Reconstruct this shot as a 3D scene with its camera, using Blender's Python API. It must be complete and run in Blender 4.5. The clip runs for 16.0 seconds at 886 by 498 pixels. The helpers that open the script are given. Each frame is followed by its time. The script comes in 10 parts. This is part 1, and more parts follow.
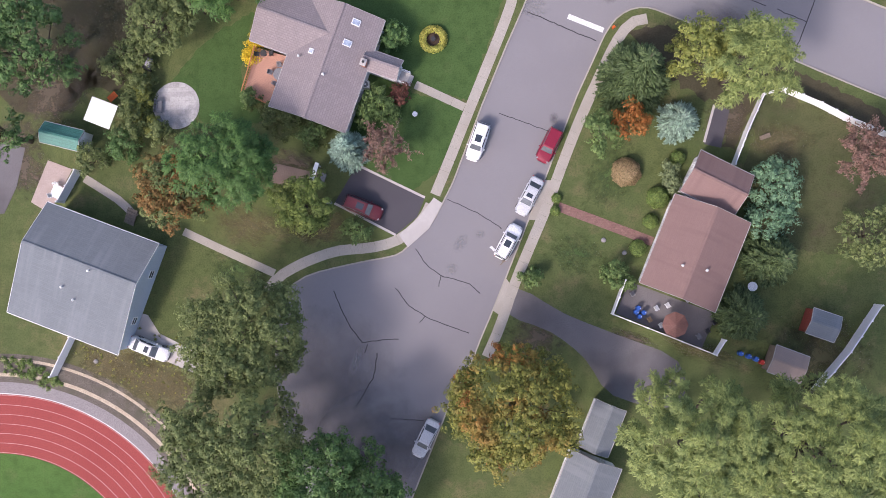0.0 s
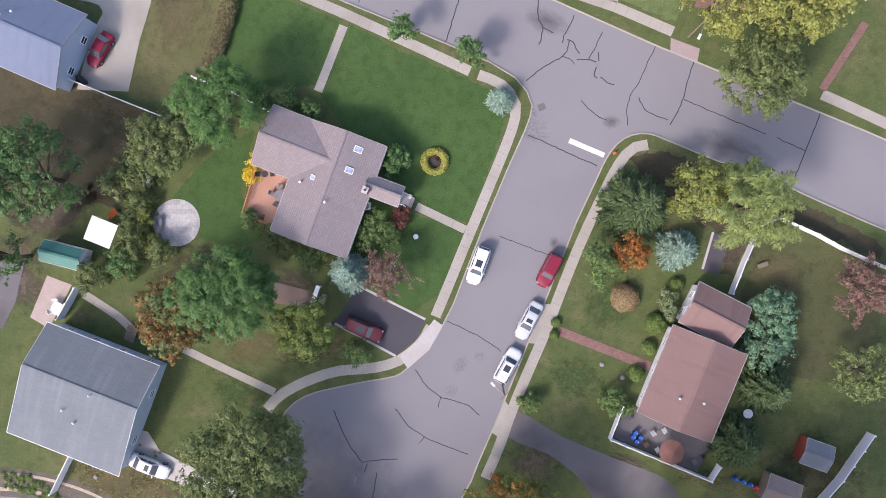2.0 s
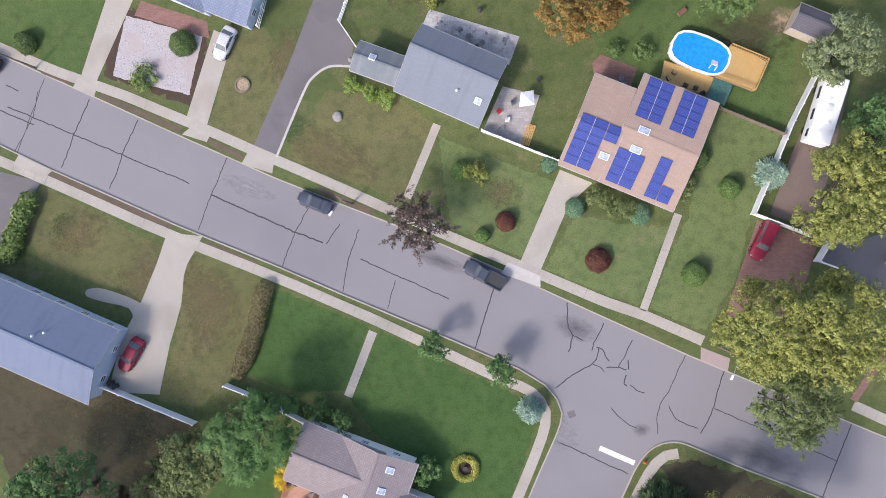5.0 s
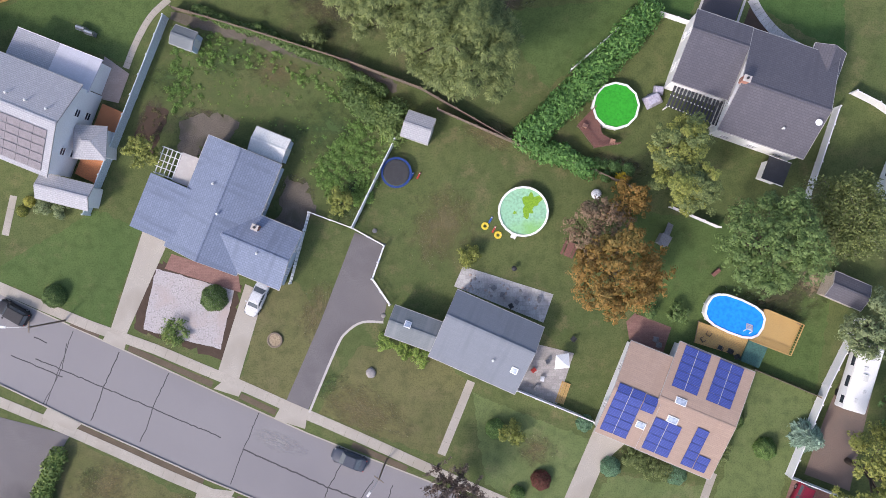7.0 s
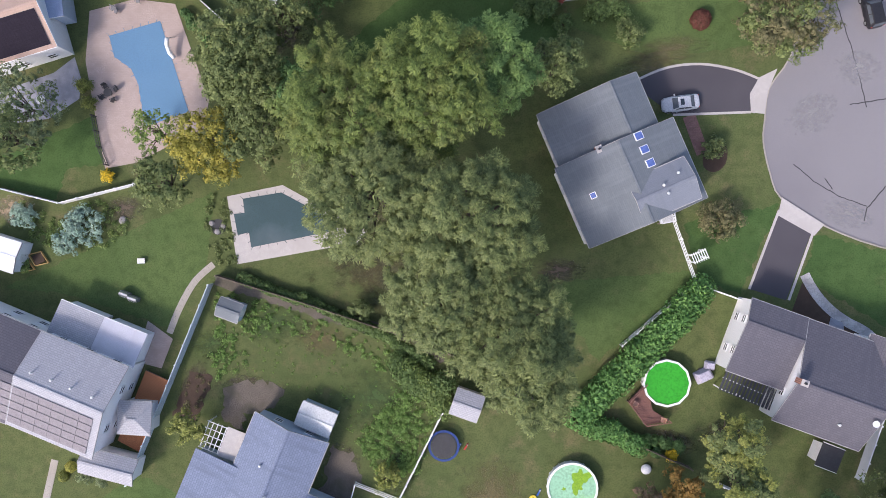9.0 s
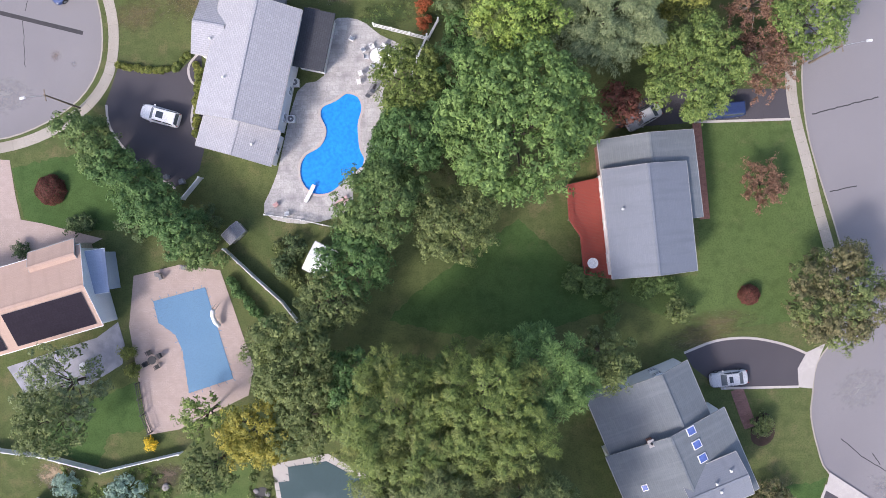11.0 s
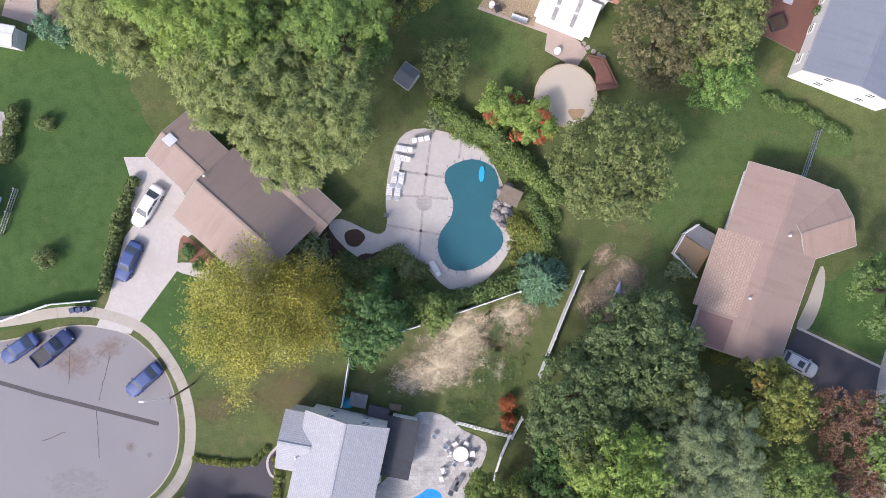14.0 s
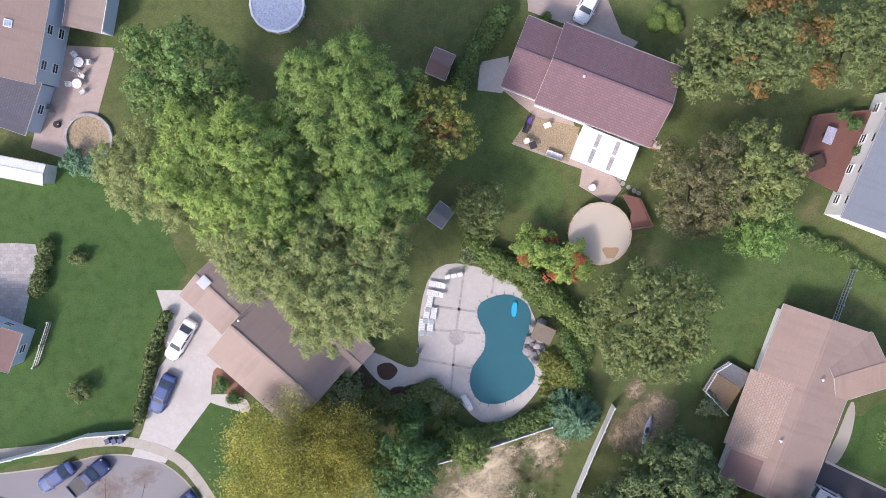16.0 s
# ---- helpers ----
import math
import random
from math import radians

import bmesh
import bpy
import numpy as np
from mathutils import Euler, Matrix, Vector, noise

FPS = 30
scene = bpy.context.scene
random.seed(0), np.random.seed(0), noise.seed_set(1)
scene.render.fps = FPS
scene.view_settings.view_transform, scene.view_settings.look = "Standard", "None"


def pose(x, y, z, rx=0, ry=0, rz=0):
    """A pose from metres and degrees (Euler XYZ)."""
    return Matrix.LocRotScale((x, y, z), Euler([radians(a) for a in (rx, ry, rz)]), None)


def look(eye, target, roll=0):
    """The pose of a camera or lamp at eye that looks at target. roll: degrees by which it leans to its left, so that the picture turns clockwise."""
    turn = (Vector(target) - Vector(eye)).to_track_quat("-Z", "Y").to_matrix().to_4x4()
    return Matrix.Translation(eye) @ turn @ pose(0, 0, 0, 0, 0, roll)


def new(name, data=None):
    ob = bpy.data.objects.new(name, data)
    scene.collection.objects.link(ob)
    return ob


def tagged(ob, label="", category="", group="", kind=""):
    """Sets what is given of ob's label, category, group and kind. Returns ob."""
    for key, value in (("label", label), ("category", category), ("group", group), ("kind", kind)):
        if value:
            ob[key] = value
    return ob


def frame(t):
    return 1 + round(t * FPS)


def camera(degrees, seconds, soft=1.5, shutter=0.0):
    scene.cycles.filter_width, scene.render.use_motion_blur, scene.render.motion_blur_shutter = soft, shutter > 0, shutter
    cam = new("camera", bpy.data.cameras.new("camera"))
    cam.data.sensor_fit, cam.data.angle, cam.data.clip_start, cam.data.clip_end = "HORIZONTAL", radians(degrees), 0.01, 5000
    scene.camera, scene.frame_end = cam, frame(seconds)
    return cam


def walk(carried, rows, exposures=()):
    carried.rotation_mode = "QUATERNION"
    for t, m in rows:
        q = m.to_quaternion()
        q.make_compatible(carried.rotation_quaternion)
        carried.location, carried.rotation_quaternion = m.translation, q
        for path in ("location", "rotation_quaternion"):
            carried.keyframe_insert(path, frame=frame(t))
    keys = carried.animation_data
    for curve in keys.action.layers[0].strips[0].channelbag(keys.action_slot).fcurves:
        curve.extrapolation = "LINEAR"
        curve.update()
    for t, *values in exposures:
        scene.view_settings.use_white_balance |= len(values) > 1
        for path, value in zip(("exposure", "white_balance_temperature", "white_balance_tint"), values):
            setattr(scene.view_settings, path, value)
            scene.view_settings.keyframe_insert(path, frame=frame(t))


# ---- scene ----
# ---------- camera ----------
cam = camera(62.00, 16.0, 0.8)
PATH = [
    (0, pose(-0.473, 1.340, 88.101, 1.089, 3.155, -0.936)),
    (0.5, pose(-0.953, 5.011, 88.252, 0.312, 2.776, -0.653)),
    (1, pose(-1.267, 8.988, 88.366, -0.017, 2.488, -0.549)),
    (1.5, pose(-1.385, 13.112, 88.598, -0.169, 2.361, -0.577)),
    (2, pose(-1.429, 17.696, 88.814, 0.027, 2.400, -0.475)),
    (2.5, pose(-1.559, 22.831, 89.036, -0.049, 2.431, -0.397)),
    (3, pose(-1.647, 28.461, 89.089, 0.113, 2.666, -0.276)),
    (3.5, pose(-1.832, 34.495, 89.116, -0.080, 2.890, -0.246)),
    (4, pose(-2.324, 41.109, 89.133, -0.051, 2.979, -0.352)),
    (4.2, pose(-2.593, 43.926, 89.139, -0.143, 2.966, -0.537)),
    (6.3, pose(-6.522, 75.409, 88.678, -0.737, 2.534, -1.060)),
    (6.5, pose(-7.033, 78.517, 88.701, -0.671, 2.445, -1.021)),
    (7, pose(-8.596, 86.403, 88.667, -0.396, 2.088, -1.207)),
    (7.5, pose(-10.208, 94.416, 88.609, -0.336, 1.842, -0.679)),
    (8, pose(-11.694, 102.601, 88.103, -0.224, 1.737, -0.772)),
    (8.5, pose(-12.903, 110.832, 87.897, -0.615, 1.750, -0.838)),
    (9, pose(-13.963, 119.077, 87.610, -0.524, 1.935, -0.947)),
    (9.2, pose(-14.473, 122.298, 87.559, -0.523, 1.950, -0.969)),
    (11.3, pose(-21.005, 155.276, 87.126, -0.050, 1.195, -0.759)),
    (11.5, pose(-21.788, 158.508, 87.052, -0.050, 1.051, -0.760)),
    (12, pose(-23.735, 166.693, 86.793, 0.062, 0.769, -0.686)),
    (12.5, pose(-25.504, 174.639, 86.485, -0.138, 0.540, -0.546)),
    (13, pose(-27.265, 182.892, 86.120, -0.224, 0.411, -0.377)),
    (13.5, pose(-28.927, 191.412, 85.904, -0.877, 0.259, -0.203)),
    (14, pose(-30.734, 199.532, 85.775, -1.639, 0.289, -0.633)),
    (14.5, pose(-32.043, 206.256, 85.626, -2.550, 0.355, -1.110)),
    (15, pose(-33.041, 211.676, 85.437, -3.053, 0.482, -1.076)),
    (15.5, pose(-33.569, 215.948, 85.166, -3.708, 0.616, -0.771)),
    (16, pose(-34.085, 219.498, 84.723, -4.546, 0.475, -0.370)),
]
walk(cam, PATH, [(0, 1.13, 6600, 23), (1.5, 1.19, 6550, 21), (3, 1.20, 6500, 19), (4.2, 1.20, 6500, 17), (6.5, 1.00, 6500, 16), (8.5, 1.04, 6500, 18), (11.5, 1.23, 6500, 18), (12.5, 1.25, 6500, 17), (14.5, 1.18, 6450, 17), (16, 1.18, 6450, 18)])

# ---------- world and light ----------
SUN_FROM = (-0.68, -0.68, 0.90)
world = bpy.data.worlds.new("sky")
scene.world = world
world.use_nodes = True
wn = world.node_tree
sky = wn.nodes.new("ShaderNodeTexSky")
sky.sky_type, sky.sun_disc = "NISHITA", False
sky.sun_elevation, sky.sun_rotation = radians(43), radians(225)
sky.air_density, sky.dust_density = 1.0, 2.5
wn.links.new(sky.outputs[0], wn.nodes["Background"].inputs[0])
wn.nodes["Background"].inputs[1].default_value = 0.15
lamp = bpy.data.lights.new("sun", "SUN")
lamp.energy, lamp.angle, lamp.color = 1.5, radians(9.0), (1.0, 0.96, 0.91)
sun = new("sun", lamp)
sun.matrix_world = look(Vector(SUN_FROM) * 120, (0, 0, 0))


# ---------- materials ----------
def mat(name, c1, c2=None, scale=1.0, fine=12.0, rough=0.85, bump=0.0, metal=0.0, island=0.0, c3=None, contrast=1.0, rows=None, trans=0.0, spec=0.3, mid=0.0, grain=0.72):
    """A procedural surface: two colours mixed by noise at two scales, a third in stains, relief, and rows for courses."""
    m = bpy.data.materials.new(name)
    m.use_nodes = True
    nt = m.node_tree
    b = nt.nodes["Principled BSDF"]
    b.inputs["Roughness"].default_value, b.inputs["Metallic"].default_value = rough, metal
    b.inputs["Specular IOR Level"].default_value = spec
    if trans:
        b.inputs["Subsurface Weight"].default_value = 0.0
    c2 = c2 or tuple(v * 0.8 for v in c1)
    co = nt.nodes.new("ShaderNodeTexCoord")

    def noise_tex(s, detail=4.0):
        n = nt.nodes.new("ShaderNodeTexNoise")
        n.inputs["Scale"].default_value, n.inputs["Detail"].default_value = s, detail
        nt.links.new(co.outputs["Object"], n.inputs["Vector"])
        return n

    def mix(fac, a, c):
        x = nt.nodes.new("ShaderNodeMix")
        x.data_type = "RGBA"
        for sock, v in ((x.inputs[0], fac), (x.inputs[6], a), (x.inputs[7], c)):
            if isinstance(v, (tuple, list)):
                sock.default_value = (*v, 1)
            elif isinstance(v, (int, float)):
                sock.default_value = v
            else:
                nt.links.new(v, sock)
        return x.outputs[2]

    def ramp(src, lo, hi):
        r = nt.nodes.new("ShaderNodeMapRange")
        r.inputs[1].default_value, r.inputs[2].default_value = lo, hi
        nt.links.new(src, r.inputs[0])
        return r.outputs[0]

    n1, n2 = noise_tex(scale), noise_tex(fine, 6.0)
    w = 0.22 / contrast
    col = mix(ramp(n1.outputs[0], 0.5 - w, 0.5 + w), c1, c2)
    dark = tuple(v * grain for v in c2)
    col = mix(ramp(n2.outputs[0], 0.42, 0.66), col, dark)
    if mid:
        n4 = noise_tex(mid, 3.0)
        col = mix(ramp(n4.outputs[0], 0.42, 0.62), col, tuple(v * 0.84 for v in c1))
    if c3:
        n3 = noise_tex(scale * 0.45, 5.0)
        col = mix(ramp(n3.outputs[0], 0.5, 0.68), col, c3)
    if island:
        g = nt.nodes.new("ShaderNodeNewGeometry")
        o = nt.nodes.new("ShaderNodeHueSaturation")
        col_in = o.inputs["Color"]
        nt.links.new(col, col_in)
        r = nt.nodes.new("ShaderNodeMapRange")
        r.inputs[3].default_value, r.inputs[4].default_value = 1 - island, 1 + island
        nt.links.new(g.outputs["Random Per Island"], r.inputs[0])
        nt.links.new(r.outputs[0], o.inputs["Value"])
        h = nt.nodes.new("ShaderNodeMapRange")
        h.inputs[3].default_value, h.inputs[4].default_value = 0.5 + 0.012, 0.5 - 0.014
        nt.links.new(g.outputs["Random Per Island"], h.inputs[0])
        nt.links.new(h.outputs[0], o.inputs["Hue"])
        col = o.outputs[0]
    if rows:
        br = nt.nodes.new("ShaderNodeTexBrick")
        br.inputs["Scale"].default_value = 1.0
        br.inputs["Brick Width"].default_value, br.inputs["Row Height"].default_value = rows[0], rows[1]
        br.inputs["Mortar Size"].default_value, br.inputs["Mortar Smooth"].default_value = rows[2], 0.3
        br.inputs["Color1"].default_value, br.inputs["Color2"].default_value = (1, 1, 1, 1), (1 - rows[3],) * 3 + (1,)
        br.inputs["Mortar"].default_value = (rows[4],) * 3 + (1,)
        nt.links.new(co.outputs["Object"], br.inputs["Vector"])
        x = nt.nodes.new("ShaderNodeMix")
        x.data_type, x.blend_type = "RGBA", "MULTIPLY"
        x.inputs[0].default_value = 1.0
        nt.links.new(col, x.inputs[6])
        nt.links.new(br.outputs["Color"], x.inputs[7])
        col = x.outputs[2]
    nt.links.new(col, b.inputs["Base Color"])
    if bump:
        bp = nt.nodes.new("ShaderNodeBump")
        bp.inputs["Strength"].default_value, bp.inputs["Distance"].default_value = bump, 0.05
        nt.links.new(n2.outputs[0], bp.inputs["Height"])
        nt.links.new(bp.outputs[0], b.inputs["Normal"])
    if trans:
        t = nt.nodes.new("ShaderNodeBsdfTranslucent")
        nt.links.new(col, t.inputs[0])
        s = nt.nodes.new("ShaderNodeMixShader")
        s.inputs[0].default_value = trans
        nt.links.new(b.outputs[0], s.inputs[1])
        nt.links.new(t.outputs[0], s.inputs[2])
        nt.links.new(s.outputs[0], nt.nodes["Material Output"].inputs[0])
    return m


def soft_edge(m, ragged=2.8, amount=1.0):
    """Lets a worn, bare or shade-darkened patch fade out raggedly towards its rim (the patch reaches from -1 to 1 in
    its own space).
    """
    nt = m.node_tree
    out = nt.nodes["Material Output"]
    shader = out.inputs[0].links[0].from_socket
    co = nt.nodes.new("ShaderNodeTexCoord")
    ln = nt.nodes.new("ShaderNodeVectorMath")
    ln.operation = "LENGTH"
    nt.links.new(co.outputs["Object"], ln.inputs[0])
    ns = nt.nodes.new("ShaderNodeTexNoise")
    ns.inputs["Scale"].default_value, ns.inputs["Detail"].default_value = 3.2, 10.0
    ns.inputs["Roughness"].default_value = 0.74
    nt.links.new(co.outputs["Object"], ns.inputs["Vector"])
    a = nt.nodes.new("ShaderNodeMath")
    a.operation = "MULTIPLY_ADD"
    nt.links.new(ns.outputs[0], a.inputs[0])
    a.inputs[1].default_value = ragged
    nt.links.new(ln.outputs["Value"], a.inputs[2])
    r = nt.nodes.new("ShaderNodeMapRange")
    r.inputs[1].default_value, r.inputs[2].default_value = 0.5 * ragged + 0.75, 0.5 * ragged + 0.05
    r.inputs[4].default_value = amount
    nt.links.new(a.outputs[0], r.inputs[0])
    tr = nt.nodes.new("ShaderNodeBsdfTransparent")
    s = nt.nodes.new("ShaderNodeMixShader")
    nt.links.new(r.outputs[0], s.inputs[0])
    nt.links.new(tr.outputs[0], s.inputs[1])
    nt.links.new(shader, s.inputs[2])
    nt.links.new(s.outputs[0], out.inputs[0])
    return m


M = {}


def leafm(name, a, b, c=None, tr=0.25):
    a, b, c = (tuple(v * k for v, k in zip(q, (1.6, 1.62, 1.25))) if q else None for q in (a, b, c))
    M[name] = mat("leaf_" + name, a, b, scale=0.45, fine=3.0, rough=0.6, island=0.42, c3=c, trans=tr * 0.6, spec=0.25)


def turf(name, base, light, dry, dark=0.6, patchy=0.5):
    """Grass from above: broad drifts, dry patches, clumps and a fine grain, with a relief of tufts."""
    m = bpy.data.materials.new(name)
    m.use_nodes = True
    nt = m.node_tree
    b = nt.nodes["Principled BSDF"]
    b.inputs["Roughness"].default_value, b.inputs["Specular IOR Level"].default_value = 0.95, 0.15
    geo = nt.nodes.new("ShaderNodeNewGeometry")

    def noise_tex(scale, detail, rough):
        n = nt.nodes.new("ShaderNodeTexNoise")
        n.inputs["Scale"].default_value, n.inputs["Detail"].default_value, n.inputs["Roughness"].default_value = scale, detail, rough
        nt.links.new(geo.outputs["Position"], n.inputs["Vector"])
        return n.outputs[0]

    def blend(col, other, src, lo, hi, most=1.0):
        r = nt.nodes.new("ShaderNodeMapRange")
        r.inputs[1].default_value, r.inputs[2].default_value, r.inputs[4].default_value = lo, hi, most
        nt.links.new(src, r.inputs[0])
        x = nt.nodes.new("ShaderNodeMix")
        x.data_type = "RGBA"
        nt.links.new(r.outputs[0], x.inputs[0])
        for sock, v in ((x.inputs[6], col), (x.inputs[7], other)):
            if isinstance(v, tuple):
                sock.default_value = (*v, 1)
            else:
                nt.links.new(v, sock)
        return x.outputs[2]

    grain = noise_tex(5.5, 5.0, 0.7)
    col = blend(base, light, noise_tex(0.16, 6.0, 0.62), 0.4, 0.62)
    col = blend(col, dry, noise_tex(0.33, 9.0, 0.7), 0.60 - 0.12 * patchy, 0.74 - 0.08 * patchy, 0.85)
    col = blend(col, tuple(v * k for v, k in zip(base, (1.28, 1.18, 1.2))), noise_tex(0.055, 4.0, 0.6), 0.46, 0.62, 0.8)
    col = blend(col, tuple(v * 0.72 for v in base), noise_tex(0.75, 6.0, 0.66), 0.47, 0.68, 0.8)
    col = blend(col, tuple(v * dark * k for v, k in zip(base, (0.8, 0.86, 0.8))), grain, 0.47, 0.66, 0.65)
    col = blend(col, tuple(v * 1.22 for v in light), noise_tex(3.0, 6.0, 0.75), 0.56, 0.72, 0.6)
    nt.links.new(col, b.inputs["Base Color"])
    bp = nt.nodes.new("ShaderNodeBump")
    bp.inputs["Strength"].default_value, bp.inputs["Distance"].default_value = 0.55, 0.05
    nt.links.new(grain, bp.inputs["Height"])
    nt.links.new(bp.outputs[0], b.inputs["Normal"])
    return m


M["grass"] = turf("grass", (0.077, 0.102, 0.036), (0.096, 0.112, 0.043), (0.155, 0.132, 0.07), 0.6, 0.75)
M["lawn"] = turf("lawn", (0.068, 0.108, 0.034), (0.082, 0.120, 0.040), (0.122, 0.124, 0.056), 0.62, 0.45)
M["lush"] = turf("lush_lawn", (0.048, 0.092, 0.027), (0.060, 0.106, 0.032), (0.088, 0.110, 0.042), 0.62, 0.3)
M["pale_lawn"] = turf("pale_lawn", (0.1, 0.136, 0.051), (0.122, 0.151, 0.061), (0.175, 0.166, 0.088), 0.66, 0.6)
M["bare_yard"] = turf("bare_yard", (0.062, 0.056, 0.033), (0.072, 0.062, 0.038), (0.056, 0.046, 0.034), 0.65, 0.5)
M["field"] = turf("sports_turf", (0.062, 0.125, 0.03), (0.07, 0.134, 0.034), (0.10, 0.125, 0.045), 0.75, 0.5)
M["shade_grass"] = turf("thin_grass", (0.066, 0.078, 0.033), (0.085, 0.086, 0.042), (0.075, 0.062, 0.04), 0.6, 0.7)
M["dry"] = turf("dry_grass", (0.105, 0.111, 0.046), (0.128, 0.12, 0.057), (0.16, 0.132, 0.076), 0.6, 0.6)
M["soil"] = mat("soil", (0.085, 0.066, 0.046), (0.13, 0.10, 0.07), 0.8, 7.0, 0.95, 0.8)
M["mulch"] = mat("mulch", (0.05, 0.033, 0.024), (0.075, 0.05, 0.036), 1.5, 12.0, 0.95, 0.9)
M["asphalt"] = mat("old_asphalt", (0.2, 0.19, 0.196), (0.216, 0.206, 0.212), 0.1, 14.0, 0.9, 0.3, c3=(0.175, 0.166, 0.175), grain=0.84)
M["tar"] = mat("tar", (0.036, 0.034, 0.037), (0.052, 0.049, 0.052), 2.0, 14.0, 0.6, 0.2)
M["blacktop"] = mat("blacktop", (0.062, 0.057, 0.066), (0.078, 0.072, 0.08), 0.3, 9.0, 0.85, 0.3)
M["worn_blacktop"] = mat("worn_blacktop", (0.125, 0.115, 0.12), (0.16, 0.148, 0.15), 0.3, 8.0, 0.9, 0.35, c3=(0.09, 0.083, 0.085))
M["concrete"] = mat("concrete", (0.385, 0.352, 0.305), (0.335, 0.305, 0.262), 0.35, 9.0, 0.9, 0.2, c3=(0.275, 0.248, 0.21), mid=1.5, grain=0.82)
M["pale_concrete"] = mat("pale_concrete", (0.46, 0.43, 0.405), (0.42, 0.39, 0.365), 0.5, 14.0, 0.9, 0.1, c3=(0.37, 0.345, 0.32), mid=2.0, grain=0.86)
M["patio_stone"] = mat("patio_stone", (0.40, 0.385, 0.375), (0.50, 0.485, 0.47), 1.2, 5.0, 0.85, 0.4, c3=(0.30, 0.29, 0.29), rows=(0.75, 0.55, 0.02, 0.22, 0.75))
M["paver_pink"] = mat("paver_pink", (0.42, 0.335, 0.295), (0.38, 0.305, 0.27), 0.6, 8.0, 0.85, 0.2, mid=0.9, grain=0.85, rows=(0.42, 0.21, 0.012, 0.08, 0.86))
M["paver_red"] = mat("paver_red", (0.215, 0.115, 0.098), (0.255, 0.145, 0.122), 1.0, 9.0, 0.85, 0.3, rows=(0.4, 0.2, 0.012, 0.2, 0.7))
M["paver_grey"] = mat("paver_grey", (0.34, 0.315, 0.30), (0.42, 0.39, 0.37), 1.0, 9.0, 0.85, 0.3, rows=(0.6, 0.4, 0.015, 0.25, 0.7))
M["brick"] = mat("brick", (0.22, 0.10, 0.075), (0.28, 0.14, 0.105), 1.0, 9.0, 0.85, 0.3, rows=(0.3, 0.1, 0.01, 0.25, 1.6))
M["white"] = mat("white_vinyl", (0.78, 0.78, 0.78), (0.73, 0.73, 0.73), 0.8, 9.0, 0.5, grain=0.93)
M["white_dirty"] = mat("weathered_white", (0.68, 0.68, 0.66), (0.58, 0.58, 0.56), 0.6, 6.0, 0.7, 0.05, grain=0.9)
M["gutter"] = mat("weathered_gutter", (0.44, 0.43, 0.42), (0.36, 0.35, 0.34), 1.0, 7.0, 0.6)
M["siding"] = mat("pale_siding", (0.78, 0.78, 0.78), (0.74, 0.74, 0.74), 0.4, 7.0, 0.7, 0.05, grain=0.94)
M["siding_blue"] = mat("blue_siding", (0.46, 0.52, 0.60), (0.43, 0.50, 0.59), 0.4, 7.0, 0.7, 0.05, grain=0.93)
M["siding_tan"] = mat("tan_siding", (0.50, 0.43, 0.35), (0.44, 0.38, 0.31), 0.6, 7.0, 0.7, 0.1)
M["wood"] = mat("weathered_wood", (0.23, 0.185, 0.14), (0.17, 0.135, 0.105), 2.0, 12.0, 0.85, 0.4)
M["wood_new"] = mat("honey_wood", (0.50, 0.335, 0.13), (0.44, 0.28, 0.105), 1.5, 10.0, 0.7, 0.2)
M["deck_orange"] = mat("orange_stain", (0.50, 0.205, 0.09), (0.43, 0.17, 0.075), 1.5, 10.0, 0.7, 0.2)
M["deck_pink"] = mat("pink_deck_stain", (0.50, 0.27, 0.19), (0.44, 0.24, 0.17), 1.2, 10.0, 0.75, 0.2)
M["deck_red"] = mat("red_deck_stain", (0.30, 0.065, 0.045), (0.25, 0.055, 0.04), 1.2, 10.0, 0.7, 0.2)
M["deck_brown"] = mat("brown_deck_stain", (0.20, 0.095, 0.075), (0.16, 0.08, 0.065), 1.2, 10.0, 0.75, 0.2)
M["deck_tan"] = mat("tan_deck_board", (0.36, 0.25, 0.15), (0.31, 0.21, 0.125), 1.2, 10.0, 0.75, 0.2)
M["metal"] = mat("galvanised_metal", (0.45, 0.46, 0.47), (0.38, 0.39, 0.4), 2.0, 12.0, 0.4, 0.0, 0.8)
M["dark"] = mat("dark_plastic", (0.03, 0.03, 0.032), (0.045, 0.045, 0.048), 2.0, 9.0, 0.55)
M["grey"] = mat("grey_plastic", (0.22, 0.22, 0.23), (0.18, 0.18, 0.19), 2.0, 9.0, 0.6)
M["lamp_lens"] = mat("lamp_lens", (0.30, 0.31, 0.32), (0.26, 0.27, 0.28), 2.0, 9.0, 0.2)
M["furn_white"] = mat("white_plastic", (0.76, 0.76, 0.76), (0.68, 0.68, 0.68), 2.0, 9.0, 0.5)
M["blue_plastic"] = mat("blue_plastic", (0.03, 0.10, 0.38), (0.025, 0.085, 0.3), 2.0, 9.0, 0.45)
M["navy_plastic"] = mat("navy_plastic", (0.018, 0.05, 0.19), (0.016, 0.042, 0.16), 2.0, 9.0, 0.5)
M["red_plastic"] = mat("red_plastic", (0.45, 0.05, 0.04), (0.38, 0.045, 0.035), 2.0, 9.0, 0.45)
M["orange_plastic"] = mat("orange_plastic", (0.65, 0.13, 0.03), (0.55, 0.11, 0.025), 2.0, 9.0, 0.45)
M["yellow_plastic"] = mat("yellow_plastic", (0.75, 0.58, 0.06), (0.68, 0.5, 0.05), 2.0, 9.0, 0.45)
